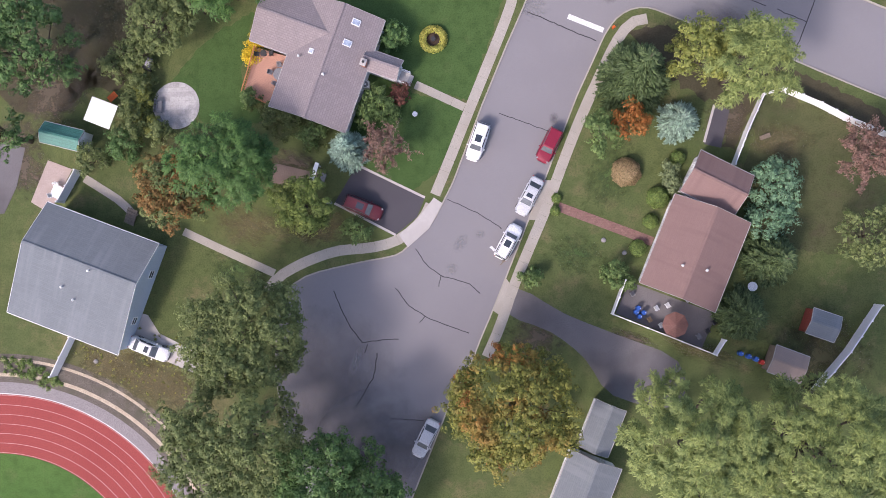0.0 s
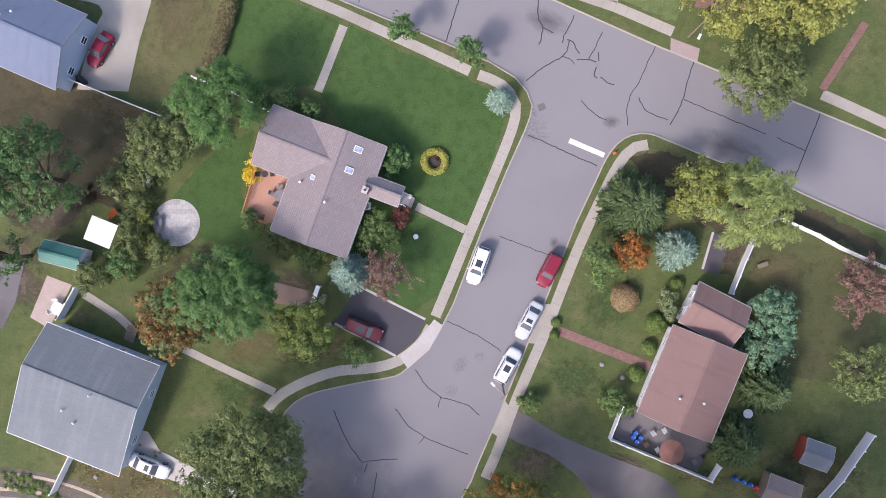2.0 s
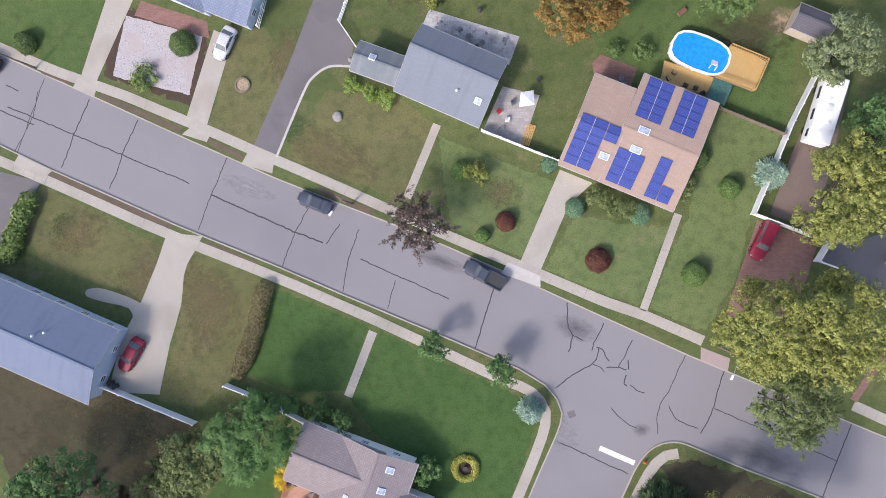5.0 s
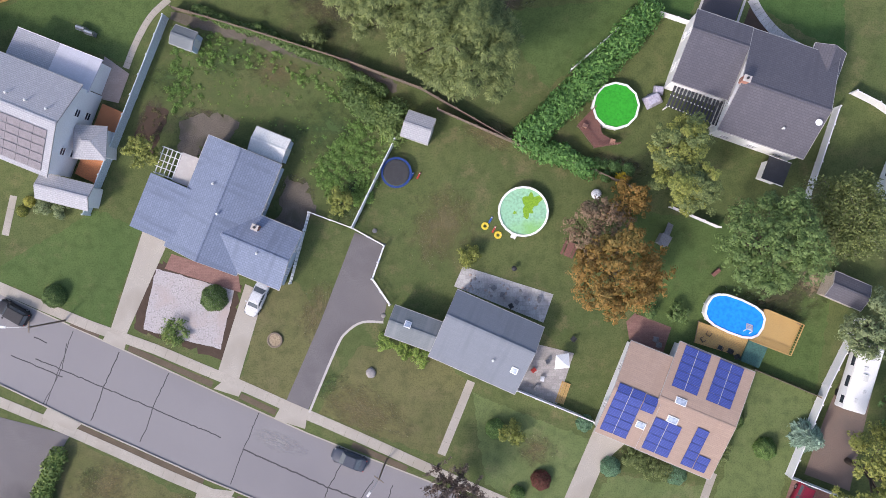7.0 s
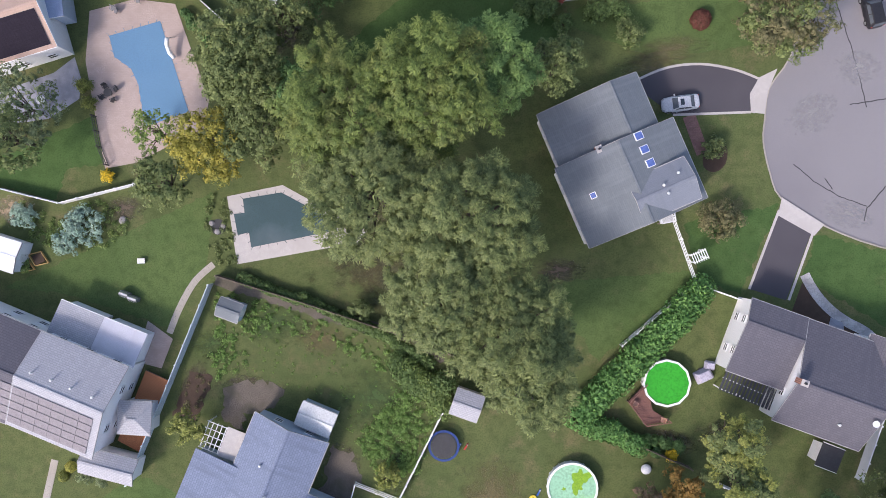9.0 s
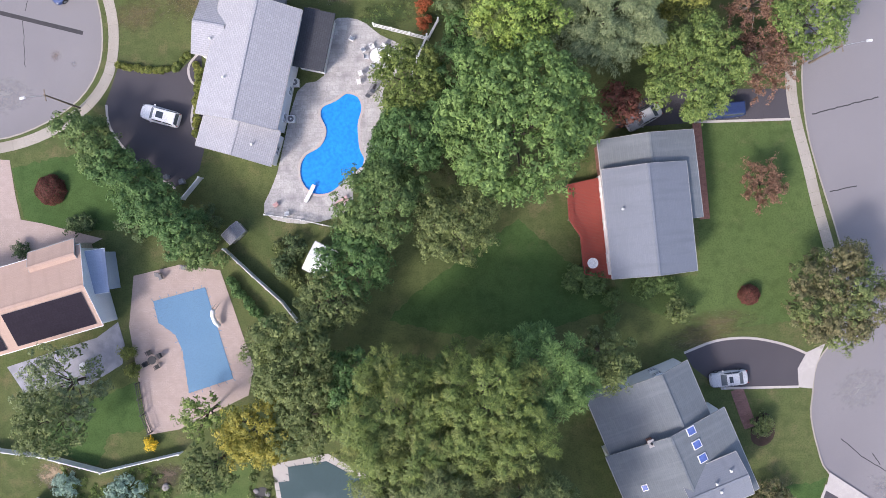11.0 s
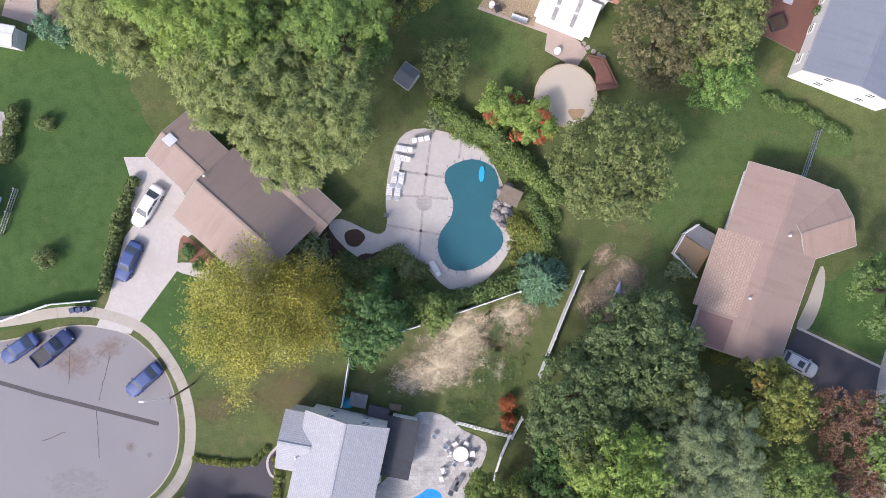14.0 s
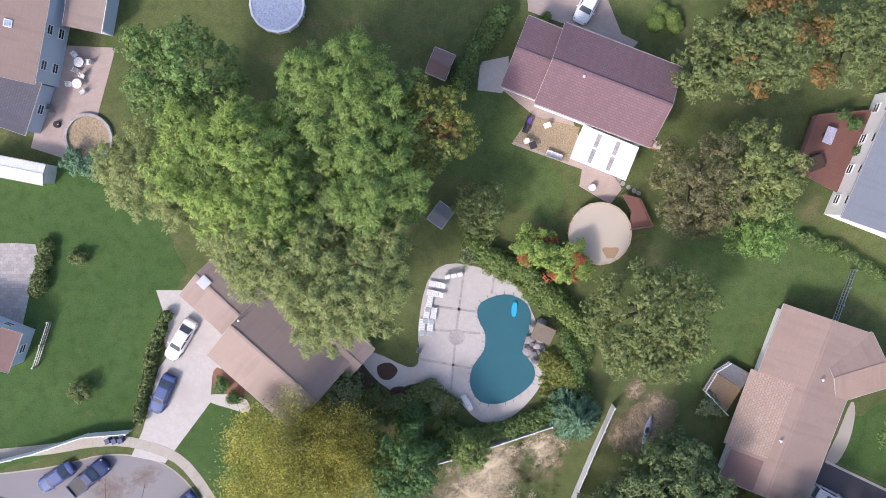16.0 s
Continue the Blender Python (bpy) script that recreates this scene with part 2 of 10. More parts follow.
M["purple_cloth"] = mat("purple_cloth", (0.13, 0.08, 0.30), (0.11, 0.065, 0.25), 2.0, 9.0, 0.9)
M["green_metal"] = mat("green_metal_roof", (0.055, 0.20, 0.16), (0.05, 0.17, 0.14), 1.0, 8.0, 0.55, rows=(8.0, 0.4, 0.03, 0.05, 0.75))
M["tarp_green"] = mat("green_tarp", (0.05, 0.13, 0.11), (0.045, 0.11, 0.095), 1.0, 8.0, 0.7)
M["rubber"] = mat("rubber", (0.018, 0.018, 0.019), (0.028, 0.028, 0.029), 4.0, 15.0, 0.8)
M["glass"] = mat("window_glass", (0.03, 0.038, 0.048), (0.045, 0.055, 0.066), 0.8, 3.0, 0.06, spec=0.6)
# Lighter grey-blue base paints the sky's reflection into the car windows.
M["sky_tinted_car_glass"] = mat("sky_tinted_car_glass", (0.085, 0.10, 0.115), (0.105, 0.12, 0.135), 0.8, 3.0, 0.08, spec=0.6)
M["skylight"] = mat("skylight_glass", (0.40, 0.46, 0.55), (0.34, 0.4, 0.5), 1.0, 4.0, 0.12, spec=0.6)
M["rock"] = mat("rock", (0.22, 0.205, 0.20), (0.30, 0.28, 0.27), 1.5, 8.0, 0.9, 0.8)
M["dark_rock"] = mat("dark_rock", (0.125, 0.112, 0.115), (0.18, 0.162, 0.16), 2.0, 9.0, 0.9, 0.8)
M["red_mulch"] = mat("red_mulch", (0.19, 0.095, 0.066), (0.235, 0.13, 0.09), 1.5, 9.0, 0.95, 0.8)
M["gravel_white"] = mat("white_marble_chips", (0.42, 0.39, 0.39), (0.36, 0.33, 0.33), 0.7, 5.0, 0.9, 0.8, c3=(0.34, 0.29, 0.27), mid=2.0, grain=0.6)
M["sand"] = mat("sand", (0.50, 0.42, 0.31), (0.42, 0.34, 0.25), 1.0, 7.0, 0.95, 0.5)
M["sand_tan"] = mat("sandy_ground", (0.36, 0.28, 0.185), (0.28, 0.22, 0.145), 1.0, 6.0, 0.95, 0.6)
M["straw"] = mat("straw", (0.60, 0.53, 0.40), (0.50, 0.43, 0.31), 2.0, 8.0, 0.95, 0.6)
M["track"] = mat("red_track", (0.27, 0.05, 0.045), (0.30, 0.062, 0.054), 0.2, 9.0, 0.9, 0.2)
M["line"] = mat("white_paint", (0.74, 0.73, 0.71), (0.62, 0.61, 0.6), 2.0, 9.0, 0.7)
M["solar"] = mat("solar_cell", (0.040, 0.056, 0.205), (0.048, 0.068, 0.24), 1.0, 6.0, 0.22, spec=0.5, grain=0.9, rows=(4.0, 0.16, 0.014, 0.06, 1.8))
M["solar_black"] = mat("grey_solar_cell", (0.19, 0.172, 0.188), (0.21, 0.19, 0.205), 1.0, 6.0, 0.65, spec=0.2)
M["mat_black"] = mat("pool_heater_mat", (0.020, 0.016, 0.024), (0.026, 0.021, 0.03), 1.0, 6.0, 0.85, spec=0.1, rows=(20.0, 0.12, 0.012, 0.1, 0.7))
M["cover_green"] = mat("green_pool_cover", (0.018, 0.10, 0.13), (0.022, 0.115, 0.145), 0.5, 10.0, 0.7)
M["cover_dark"] = mat("dark_pool_cover", (0.030, 0.062, 0.070), (0.04, 0.078, 0.085), 0.3, 10.0, 0.7, c3=(0.07, 0.10, 0.11))
M["cover_blue"] = mat("blue_pool_cover", (0.095, 0.205, 0.325), (0.11, 0.225, 0.345), 0.3, 10.0, 0.65)
M["water_blue"] = mat("pool_liner_blue", (0.008, 0.23, 0.73), (0.012, 0.27, 0.78), 0.5, 2.5, 0.12, 0.05, spec=0.5)
M["water_green"] = mat("green_pool_water", (0.03, 0.30, 0.022), (0.035, 0.33, 0.026), 0.5, 4.0, 0.15)
M["water_algae"] = mat("algae_pool_water", (0.25, 0.47, 0.30), (0.29, 0.52, 0.34), 0.4, 4.0, 0.15, c3=(0.20, 0.42, 0.10))
M["algae"] = mat("algae", (0.20, 0.36, 0.02), (0.17, 0.33, 0.018), 1.5, 8.0, 0.6)
M["water_brown"] = mat("leafy_cover", (0.44, 0.385, 0.315), (0.42, 0.365, 0.295), 0.3, 12.0, 0.6, grain=0.92)
M["fade_dry"] = soft_edge(mat("dry_patch", (0.125, 0.115, 0.05), (0.17, 0.135, 0.07), 3.0, 40.0, 0.95, 0.5), amount=0.72)
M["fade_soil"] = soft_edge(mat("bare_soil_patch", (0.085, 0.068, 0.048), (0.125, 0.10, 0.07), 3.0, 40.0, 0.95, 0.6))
# Thin turf whose dark colour also carries the shade below crowns.
M["fade_shade"] = soft_edge(mat("thin_shaded_turf", (0.06, 0.064, 0.03), (0.08, 0.075, 0.04), 3.0, 40.0, 0.95, 0.6), amount=0.9)
M["fade_sand"] = soft_edge(mat("sandy_patch", (0.34, 0.27, 0.18), (0.27, 0.21, 0.14), 4.0, 30.0, 0.95, 0.6))
M["fade_straw"] = soft_edge(mat("straw_patch", (0.56, 0.48, 0.34), (0.42, 0.35, 0.235), 9.0, 60.0, 0.95, 0.8, contrast=2.0))
M["fade_green"] = soft_edge(mat("rank_grass_patch", (0.052, 0.088, 0.028), (0.066, 0.104, 0.034), 4.0, 40.0, 0.95, 0.6), amount=0.85)
# Dark asphalt colour: painted tree shade on the road, also ordinary dark stains.
M["fade_tar_shade"] = soft_edge(mat("dark_asphalt_shade_and_stain", (0.11, 0.102, 0.112), (0.13, 0.12, 0.13), 3.0, 30.0, 0.85, 0.3), 1.1, 0.5)
M["fade_pale"] = soft_edge(mat("pale_scuff", (0.34, 0.33, 0.33), (0.30, 0.29, 0.29), 3.0, 20.0, 0.9, 0.1), 2.2, 0.6)
M["fade_rust"] = soft_edge(mat("rust_stain", (0.30, 0.20, 0.14), (0.26, 0.18, 0.14), 3.0, 20.0, 0.9, 0.1), 2.4, 0.45)
M["fence_blue"] = mat("pale_blue_vinyl", (0.56, 0.63, 0.67), (0.50, 0.57, 0.61), 0.8, 7.0, 0.6)
M["sky_blue"] = mat("blue_roof_glass", (0.10, 0.15, 0.40), (0.13, 0.19, 0.46), 1.0, 4.0, 0.15, spec=0.5)
M["grey_dirt"] = mat("grey_dirt", (0.150, 0.128, 0.105), (0.115, 0.098, 0.08), 0.9, 7.0, 0.95, 0.6, c3=(0.085, 0.078, 0.055))
M["track_line"] = mat("worn_track_paint", (0.56, 0.33, 0.31), (0.50, 0.27, 0.25), 1.0, 9.0, 0.8)
M["track_walk"] = mat("grey_track_walk", (0.27, 0.245, 0.24), (0.235, 0.21, 0.205), 0.4, 8.0, 0.9, 0.2)
M["concrete_warm"] = mat("pinkish_concrete", (0.36, 0.285, 0.265), (0.32, 0.255, 0.24), 0.5, 9.0, 0.9, 0.2)
M["bark"] = mat("bark", (0.11, 0.085, 0.065), (0.075, 0.058, 0.045), 4.0, 14.0, 0.95, 0.8)
M["bark_pale"] = mat("pale_bark", (0.34, 0.31, 0.27), (0.26, 0.235, 0.2), 4.0, 14.0, 0.95, 0.6)


def roofm(name, a, b, c3=None, row=0.30):
    """Shingles in courses, evenly toned, with faint weather streaks down the slope."""
    strong = row > 0.25
    m = M[name] = mat("shingles_" + name, a, b, 0.14, 10.0, 0.9, 0.3, grain=0.86, rows=(0.42 if strong else 0.9, row * 0.85, 0.03 if strong else 0.02, 0.13 if strong else 0.09 if row > 0.23 else 0.05, 0.72 if strong else 0.84 if row > 0.23 else 0.92))
    nt = m.node_tree
    bsdf = nt.nodes["Principled BSDF"]
    col = bsdf.inputs["Base Color"].links[0].from_socket
    co, mp, ns, r, x = (nt.nodes.new("ShaderNode" + k) for k in ("TexCoord", "Mapping", "TexNoise", "MapRange", "Mix"))
    mp.inputs["Scale"].default_value = (1.3, 0.16, 0.16)
    ns.inputs["Scale"].default_value, ns.inputs["Detail"].default_value = 1.0, 5.0
    r.inputs[1].default_value, r.inputs[2].default_value, r.inputs[4].default_value = 0.5, 0.72, 0.6
    x.data_type = "RGBA"
    x.inputs[7].default_value = (*(c3 or tuple(v * 0.8 for v in a)), 1)
    nt.links.new(co.outputs["Object"], mp.inputs["Vector"])
    nt.links.new(mp.outputs[0], ns.inputs["Vector"])
    nt.links.new(ns.outputs[0], r.inputs[0])
    nt.links.new(r.outputs[0], x.inputs[0])
    nt.links.new(col, x.inputs[6])
    nt.links.new(x.outputs[2], bsdf.inputs["Base Color"])


roofm("taupe", (0.235, 0.20, 0.20), (0.27, 0.23, 0.23))
roofm("slate", (0.142, 0.16, 0.172), (0.168, 0.186, 0.198), (0.19, 0.205, 0.218), 0.24)
roofm("umber", (0.192, 0.122, 0.11), (0.215, 0.138, 0.124), None, 0.22)
roofm("bluegrey", (0.172, 0.205, 0.285), (0.195, 0.232, 0.315), (0.105, 0.125, 0.175), 0.32)
roofm("tan", (0.33, 0.24, 0.19), (0.37, 0.27, 0.215), (0.29, 0.21, 0.165), 0.24)
roofm("rosetan", (0.275, 0.20, 0.168), (0.30, 0.22, 0.184), None, 0.22)
roofm("charcoal", (0.102, 0.098, 0.118), (0.122, 0.118, 0.138))
roofm("ash", (0.168, 0.185, 0.215), (0.188, 0.206, 0.238), None, 0.22)
roofm("silver", (0.35, 0.352, 0.378), (0.392, 0.394, 0.42), (0.285, 0.288, 0.31), 0.26)
roofm("plum", (0.175, 0.108, 0.12), (0.205, 0.13, 0.142))
roofm("steel", (0.128, 0.156, 0.222), (0.148, 0.178, 0.248), (0.108, 0.13, 0.185), 0.22)
roofm("mocha", (0.265, 0.205, 0.178), (0.295, 0.228, 0.196), None, 0.22)
roofm("peach", (0.40, 0.285, 0.228), (0.44, 0.315, 0.25), None, 0.22)
roofm("shaggy", (0.42, 0.31, 0.245), (0.34, 0.25, 0.20), (0.30, 0.22, 0.175), 0.34)
roofm("pale", (0.47, 0.47, 0.52), (0.51, 0.51, 0.56), (0.42, 0.42, 0.46), 0.22)
roofm("paleblue", (0.33, 0.38, 0.49), (0.36, 0.41, 0.53), None, 0.22)
roofm("black", (0.05, 0.053, 0.064), (0.062, 0.066, 0.077))
leafm("green", (0.058, 0.095, 0.038), (0.076, 0.117, 0.047))
leafm("deep", (0.044, 0.088, 0.035), (0.060, 0.112, 0.045))
leafm("emerald", (0.032, 0.074, 0.024), (0.048, 0.100, 0.032), (0.040, 0.086, 0.027))
leafm("privet", (0.054, 0.128, 0.042), (0.078, 0.162, 0.054), (0.046, 0.108, 0.036))
leafm("russet", (0.105, 0.072, 0.058), (0.13, 0.09, 0.072), (0.085, 0.07, 0.05))
leafm("mauve", (0.135, 0.085, 0.085), (0.165, 0.10, 0.10))
leafm("moss", (0.062, 0.091, 0.028), (0.082, 0.112, 0.034), (0.076, 0.088, 0.03))
leafm("dried", (0.118, 0.102, 0.062), (0.145, 0.125, 0.078), (0.095, 0.10, 0.052))
leafm("oak", (0.054, 0.082, 0.040), (0.072, 0.102, 0.050))
leafm("olive", (0.070, 0.093, 0.041), (0.092, 0.115, 0.051))
leafm("grey_green", (0.09, 0.118, 0.07), (0.118, 0.144, 0.09))
leafm("lime", (0.066, 0.112, 0.040), (0.112, 0.152, 0.05), (0.085, 0.12, 0.05))
leafm("yellow_green", (0.108, 0.126, 0.038), (0.135, 0.145, 0.044), (0.08, 0.106, 0.036))
leafm("straw_green", (0.128, 0.142, 0.046), (0.158, 0.166, 0.054), (0.10, 0.118, 0.04), 0.3)
leafm("yellow", (0.215, 0.188, 0.04), (0.18, 0.17, 0.04), (0.135, 0.145, 0.042), 0.4)
leafm("fresh", (0.086, 0.146, 0.040), (0.142, 0.192, 0.052), (0.10, 0.15, 0.046))
leafm("cool", (0.070, 0.116, 0.035), (0.100, 0.150, 0.046))
leafm("dusty", (0.104, 0.130, 0.052), (0.132, 0.154, 0.066), (0.09, 0.118, 0.048))
leafm("pale_lime", (0.092, 0.125, 0.048), (0.132, 0.16, 0.062), (0.10, 0.13, 0.055))
leafm("orange", (0.175, 0.068, 0.022), (0.205, 0.085, 0.026), (0.13, 0.07, 0.024))
leafm("turning", (0.095, 0.112, 0.032), (0.12, 0.12, 0.034), (0.17, 0.085, 0.026))
leafm("rust", (0.105, 0.062, 0.025), (0.14, 0.082, 0.032), (0.085, 0.075, 0.03))
leafm("ochre", (0.125, 0.076, 0.025), (0.15, 0.092, 0.029), (0.095, 0.078, 0.028))
leafm("sage", (0.072, 0.094, 0.040), (0.094, 0.115, 0.050))
leafm("vivid", (0.066, 0.118, 0.042), (0.088, 0.142, 0.052))
leafm("chartreuse", (0.225, 0.23, 0.062), (0.26, 0.24, 0.066), (0.19, 0.21, 0.06))
leafm("brown", (0.082, 0.077, 0.046), (0.10, 0.093, 0.055), (0.072, 0.08, 0.045))
leafm("weed", (0.078, 0.142, 0.044), (0.105, 0.172, 0.055))
leafm("rosy", (0.165, 0.095, 0.082), (0.145, 0.085, 0.07), (0.12, 0.088, 0.062))
M["bin_blue"] = mat("bin_blue", (0.05, 0.075, 0.15), (0.042, 0.062, 0.125), 2.0, 9.0, 0.55)
M["slate_stone"] = mat("blue_grey_stone", (0.26, 0.265, 0.30), (0.30, 0.305, 0.34), 0.8, 8.0, 0.85, 0.2, mid=1.0, grain=0.85)
M["coral"] = mat("coral_cloth", (0.52, 0.27, 0.25), (0.6, 0.42, 0.4), 3.0, 9.0, 0.9)
M["yard_brown"] = mat("brown_hardcore", (0.175, 0.125, 0.105), (0.2, 0.15, 0.125), 0.6, 8.0, 0.95, 0.4, c3=(0.14, 0.11, 0.095))
leafm("crimson", (0.22, 0.055, 0.028), (0.18, 0.065, 0.03))
leafm("wine", (0.075, 0.03, 0.028), (0.10, 0.04, 0.035))
leafm("spruce", (0.042, 0.068, 0.034), (0.062, 0.09, 0.047))
leafm("blue", (0.14, 0.205, 0.205), (0.18, 0.25, 0.25))
leafm("teal", (0.07, 0.135, 0.095), (0.098, 0.168, 0.125))
leafm("gold", (0.40, 0.29, 0.02), (0.44, 0.32, 0.03))
leafm("cream", (0.25, 0.19, 0.13), (0.21, 0.15, 0.10))
leafm("dead", (0.07, 0.052, 0.058), (0.09, 0.068, 0.072))


# ---------- mesh building ----------
class Geo:
    """Collects the faces of one mesh, in its own space."""

    def __init__(self):
        self.v, self.f = [], []

    def poly(self, pts):
        n = len(self.v)
        self.v += [tuple(p) for p in pts]
        self.f.append(tuple(range(n, n + len(pts))))

    def box(self, cx, cy, cz, sx, sy, sz, ang=0.0, taper=0.0):
        c, s, n = math.cos(radians(ang)), math.sin(radians(ang)), len(self.v)
        for z in (-1, 1):
            k = 1 - taper if z > 0 else 1
            for x, y in ((-1, -1), (1, -1), (1, 1), (-1, 1)):
                a, b = x * sx / 2 * k, y * sy / 2 * k
                self.v.append((cx + a * c - b * s, cy + a * s + b * c, cz + z * sz / 2))
        self.f += [(n + a, n + b, n + d, n + e) for a, b, d, e in ((3, 2, 1, 0), (4, 5, 6, 7), (0, 1, 5, 4), (1, 2, 6, 5), (2, 3, 7, 6), (3, 0, 4, 7))]
        return self

    def beam(self, a, b, w, h):
        """A bar of that width and height from a to b."""
        a, b = Vector(a), Vector(b)
        d = (b - a).normalized()
        side = d.cross(Vector((0, 0, 1)))
        side = (side.normalized() if side.length > 1e-4 else Vector((1, 0, 0))) * (w / 2)
        up = side.cross(d).normalized() * (h / 2)
        n = len(self.v)
        for p in (a, b):
            self.v += [tuple(p + side * i + up * j) for i, j in ((-1, -1), (1, -1), (1, 1), (-1, 1))]
        self.f += [(n, n + 1, n + 2, n + 3), (n + 7, n + 6, n + 5, n + 4)] + [(n + i, n + 4 + i, n + 4 + (i + 1) % 4, n + (i + 1) % 4) for i in range(4)]
        return self

    def prism(self, pts, z0, z1):
        n, k = len(self.v), len(pts)
        area = sum(pts[i][0] * pts[(i + 1) % k][1] - pts[(i + 1) % k][0] * pts[i][1] for i in range(k))
        pts = pts if area > 0 else pts[::-1]
        self.v += [(x, y, z0) for x, y in pts] + [(x, y, z1) for x, y in pts]
        self.f += [tuple(range(n + k, n + 2 * k)), tuple(range(n + k - 1, n - 1, -1))]
        self.f += [(n + i, n + (i + 1) % k, n + k + (i + 1) % k, n + k + i) for i in range(k)]
        return self

    def cyl(self, x, y, z0, z1, r0, r1=None, seg=16):
        r1, n = r0 if r1 is None else r1, len(self.v)
        for r, z in ((r0, z0), (r1, z1)):
            self.v += [(x + r * math.cos(i * math.tau / seg), y + r * math.sin(i * math.tau / seg), z) for i in range(seg)]
        self.f += [(n + i, n + (i + 1) % seg, n + seg + (i + 1) % seg, n + seg + i) for i in range(seg)]
        self.f += [tuple(range(n + seg, n + 2 * seg)), tuple(range(n + seg - 1, n - 1, -1))]
        return self

    def ring(self, x, y, z0, z1, r0, r1, seg=32, ry=1.0):
        """A flat-topped ring between two radii."""
        n = len(self.v)
        for r, z in ((r0, z0), (r1, z0), (r1, z1), (r0, z1)):
            self.v += [(x + r * math.cos(i * math.tau / seg), y + ry * r * math.sin(i * math.tau / seg), z) for i in range(seg)]
        for k in range(4):
            self.f += [(n + k * seg + i, n + k * seg + (i + 1) % seg, n + (k + 1) % 4 * seg + (i + 1) % seg, n + (k + 1) % 4 * seg + i) for i in range(seg)]
        return self

    def tube(self, pts, r0, r1=None, seg=6):
        r1, n, k = r0 if r1 is None else r1, len(self.v), len(pts)
        pts = [Vector(p) for p in pts]
        for i, p in enumerate(pts):
            d = (pts[min(i + 1, k - 1)] - pts[max(i - 1, 0)]).normalized()
            a = d.orthogonal().normalized()
            b = d.cross(a)
            r = r0 + (r1 - r0) * i / max(k - 1, 1)
            self.v += [tuple(p + r * (a * math.cos(j * math.tau / seg) + b * math.sin(j * math.tau / seg))) for j in range(seg)]
        for i in range(k - 1):
            self.f += [(n + i * seg + j, n + i * seg + (j + 1) % seg, n + (i + 1) * seg + (j + 1) % seg, n + (i + 1) * seg + j) for j in range(seg)]
        self.f += [tuple(range(n + seg - 1, n - 1, -1)), tuple(range(n + (k - 1) * seg, n + k * seg))]
        return self

    def loft(self, loops):
        """Joins closed loops of equal length, with caps."""
        n, k = len(self.v), len(loops[0])
        for lp in loops:
            self.v += [tuple(p) for p in lp]
        for i in range(len(loops) - 1):
            self.f += [(n + i * k + j, n + i * k + (j + 1) % k, n + (i + 1) * k + (j + 1) % k, n + (i + 1) * k + j) for j in range(k)]
        self.f += [tuple(range(n + k - 1, n - 1, -1)), tuple(range(n + (len(loops) - 1) * k, n + len(loops) * k))]
        return self

    def dome(self, x, y, z, r, h, seg=12, rings=4):
        loops = []
        for i in range(rings):
            a = i / rings * math.pi / 2
            loops.append([(x + r * math.cos(a) * math.cos(j * math.tau / seg), y + r * math.cos(a) * math.sin(j * math.tau / seg), z + h * math.sin(a)) for j in range(seg)])
        self.loft(loops)
        return self

    def mesh(self, name, smooth=False):
        me = bpy.data.meshes.new(name)
        me.from_pydata(self.v, [], self.f)
        if smooth:
            me.polygons.foreach_set("use_smooth", [True] * len(me.polygons))
        me.update()
        return me


def part(name, geo, material, parent=None, label="", m=None, smooth=False):
    me = geo if isinstance(geo, bpy.types.Mesh) else geo.mesh(name, smooth)
    if not me.materials:
        me.materials.append(M[material] if isinstance(material, str) else material)
    ob = new(name, me)
    if parent:
        ob.parent = parent
    if m is not None:
        ob.matrix_basis = m
    return tagged(ob, label)


def thing(name, x, y, z=0.0, ang=0.0, label="", category="", group="", kind=""):
    ob = new(name)
    ob.empty_display_size = 0.3
    ob.matrix_basis = pose(x, y, z, 0, 0, ang)
    return tagged(ob, label, category, group, kind)


def bevelled(ob, width=0.03, segs=2):
    b = ob.modifiers.new("bevel", "BEVEL")
    b.width, b.segments, b.limit_method, b.angle_limit = width, segs, "ANGLE", radians(40)
    return ob


def spline(pts, closed=False, steps=6):
    """A smooth line through the points."""
    n, out = len(pts), []
    for i in range(n if closed else n - 1):
        p = [pts[(i + k) % n] if closed else pts[min(max(i + k, 0), n - 1)] for k in (-1, 0, 1, 2)]
        for s in range(steps):
            t = s / steps
            out.append(tuple(0.5 * (2 * p[1][c] + (p[2][c] - p[0][c]) * t + (2 * p[0][c] - 5 * p[1][c] + 4 * p[2][c] - p[3][c]) * t * t
                                    + (3 * p[1][c] - p[0][c] - 3 * p[2][c] + p[3][c]) * t ** 3) for c in (0, 1)))
    return out if closed else out + [tuple(pts[-1])]


def offset(line, d):
    """The line moved to its left by d."""
    out = []
    for i, p in enumerate(line):
        a, b = line[max(i - 1, 0)], line[min(i + 1, len(line) - 1)]
        dx, dy = b[0] - a[0], b[1] - a[1]
        l = math.hypot(dx, dy) or 1.0
        out.append((p[0] - dy / l * d, p[1] + dx / l * d))
    return out


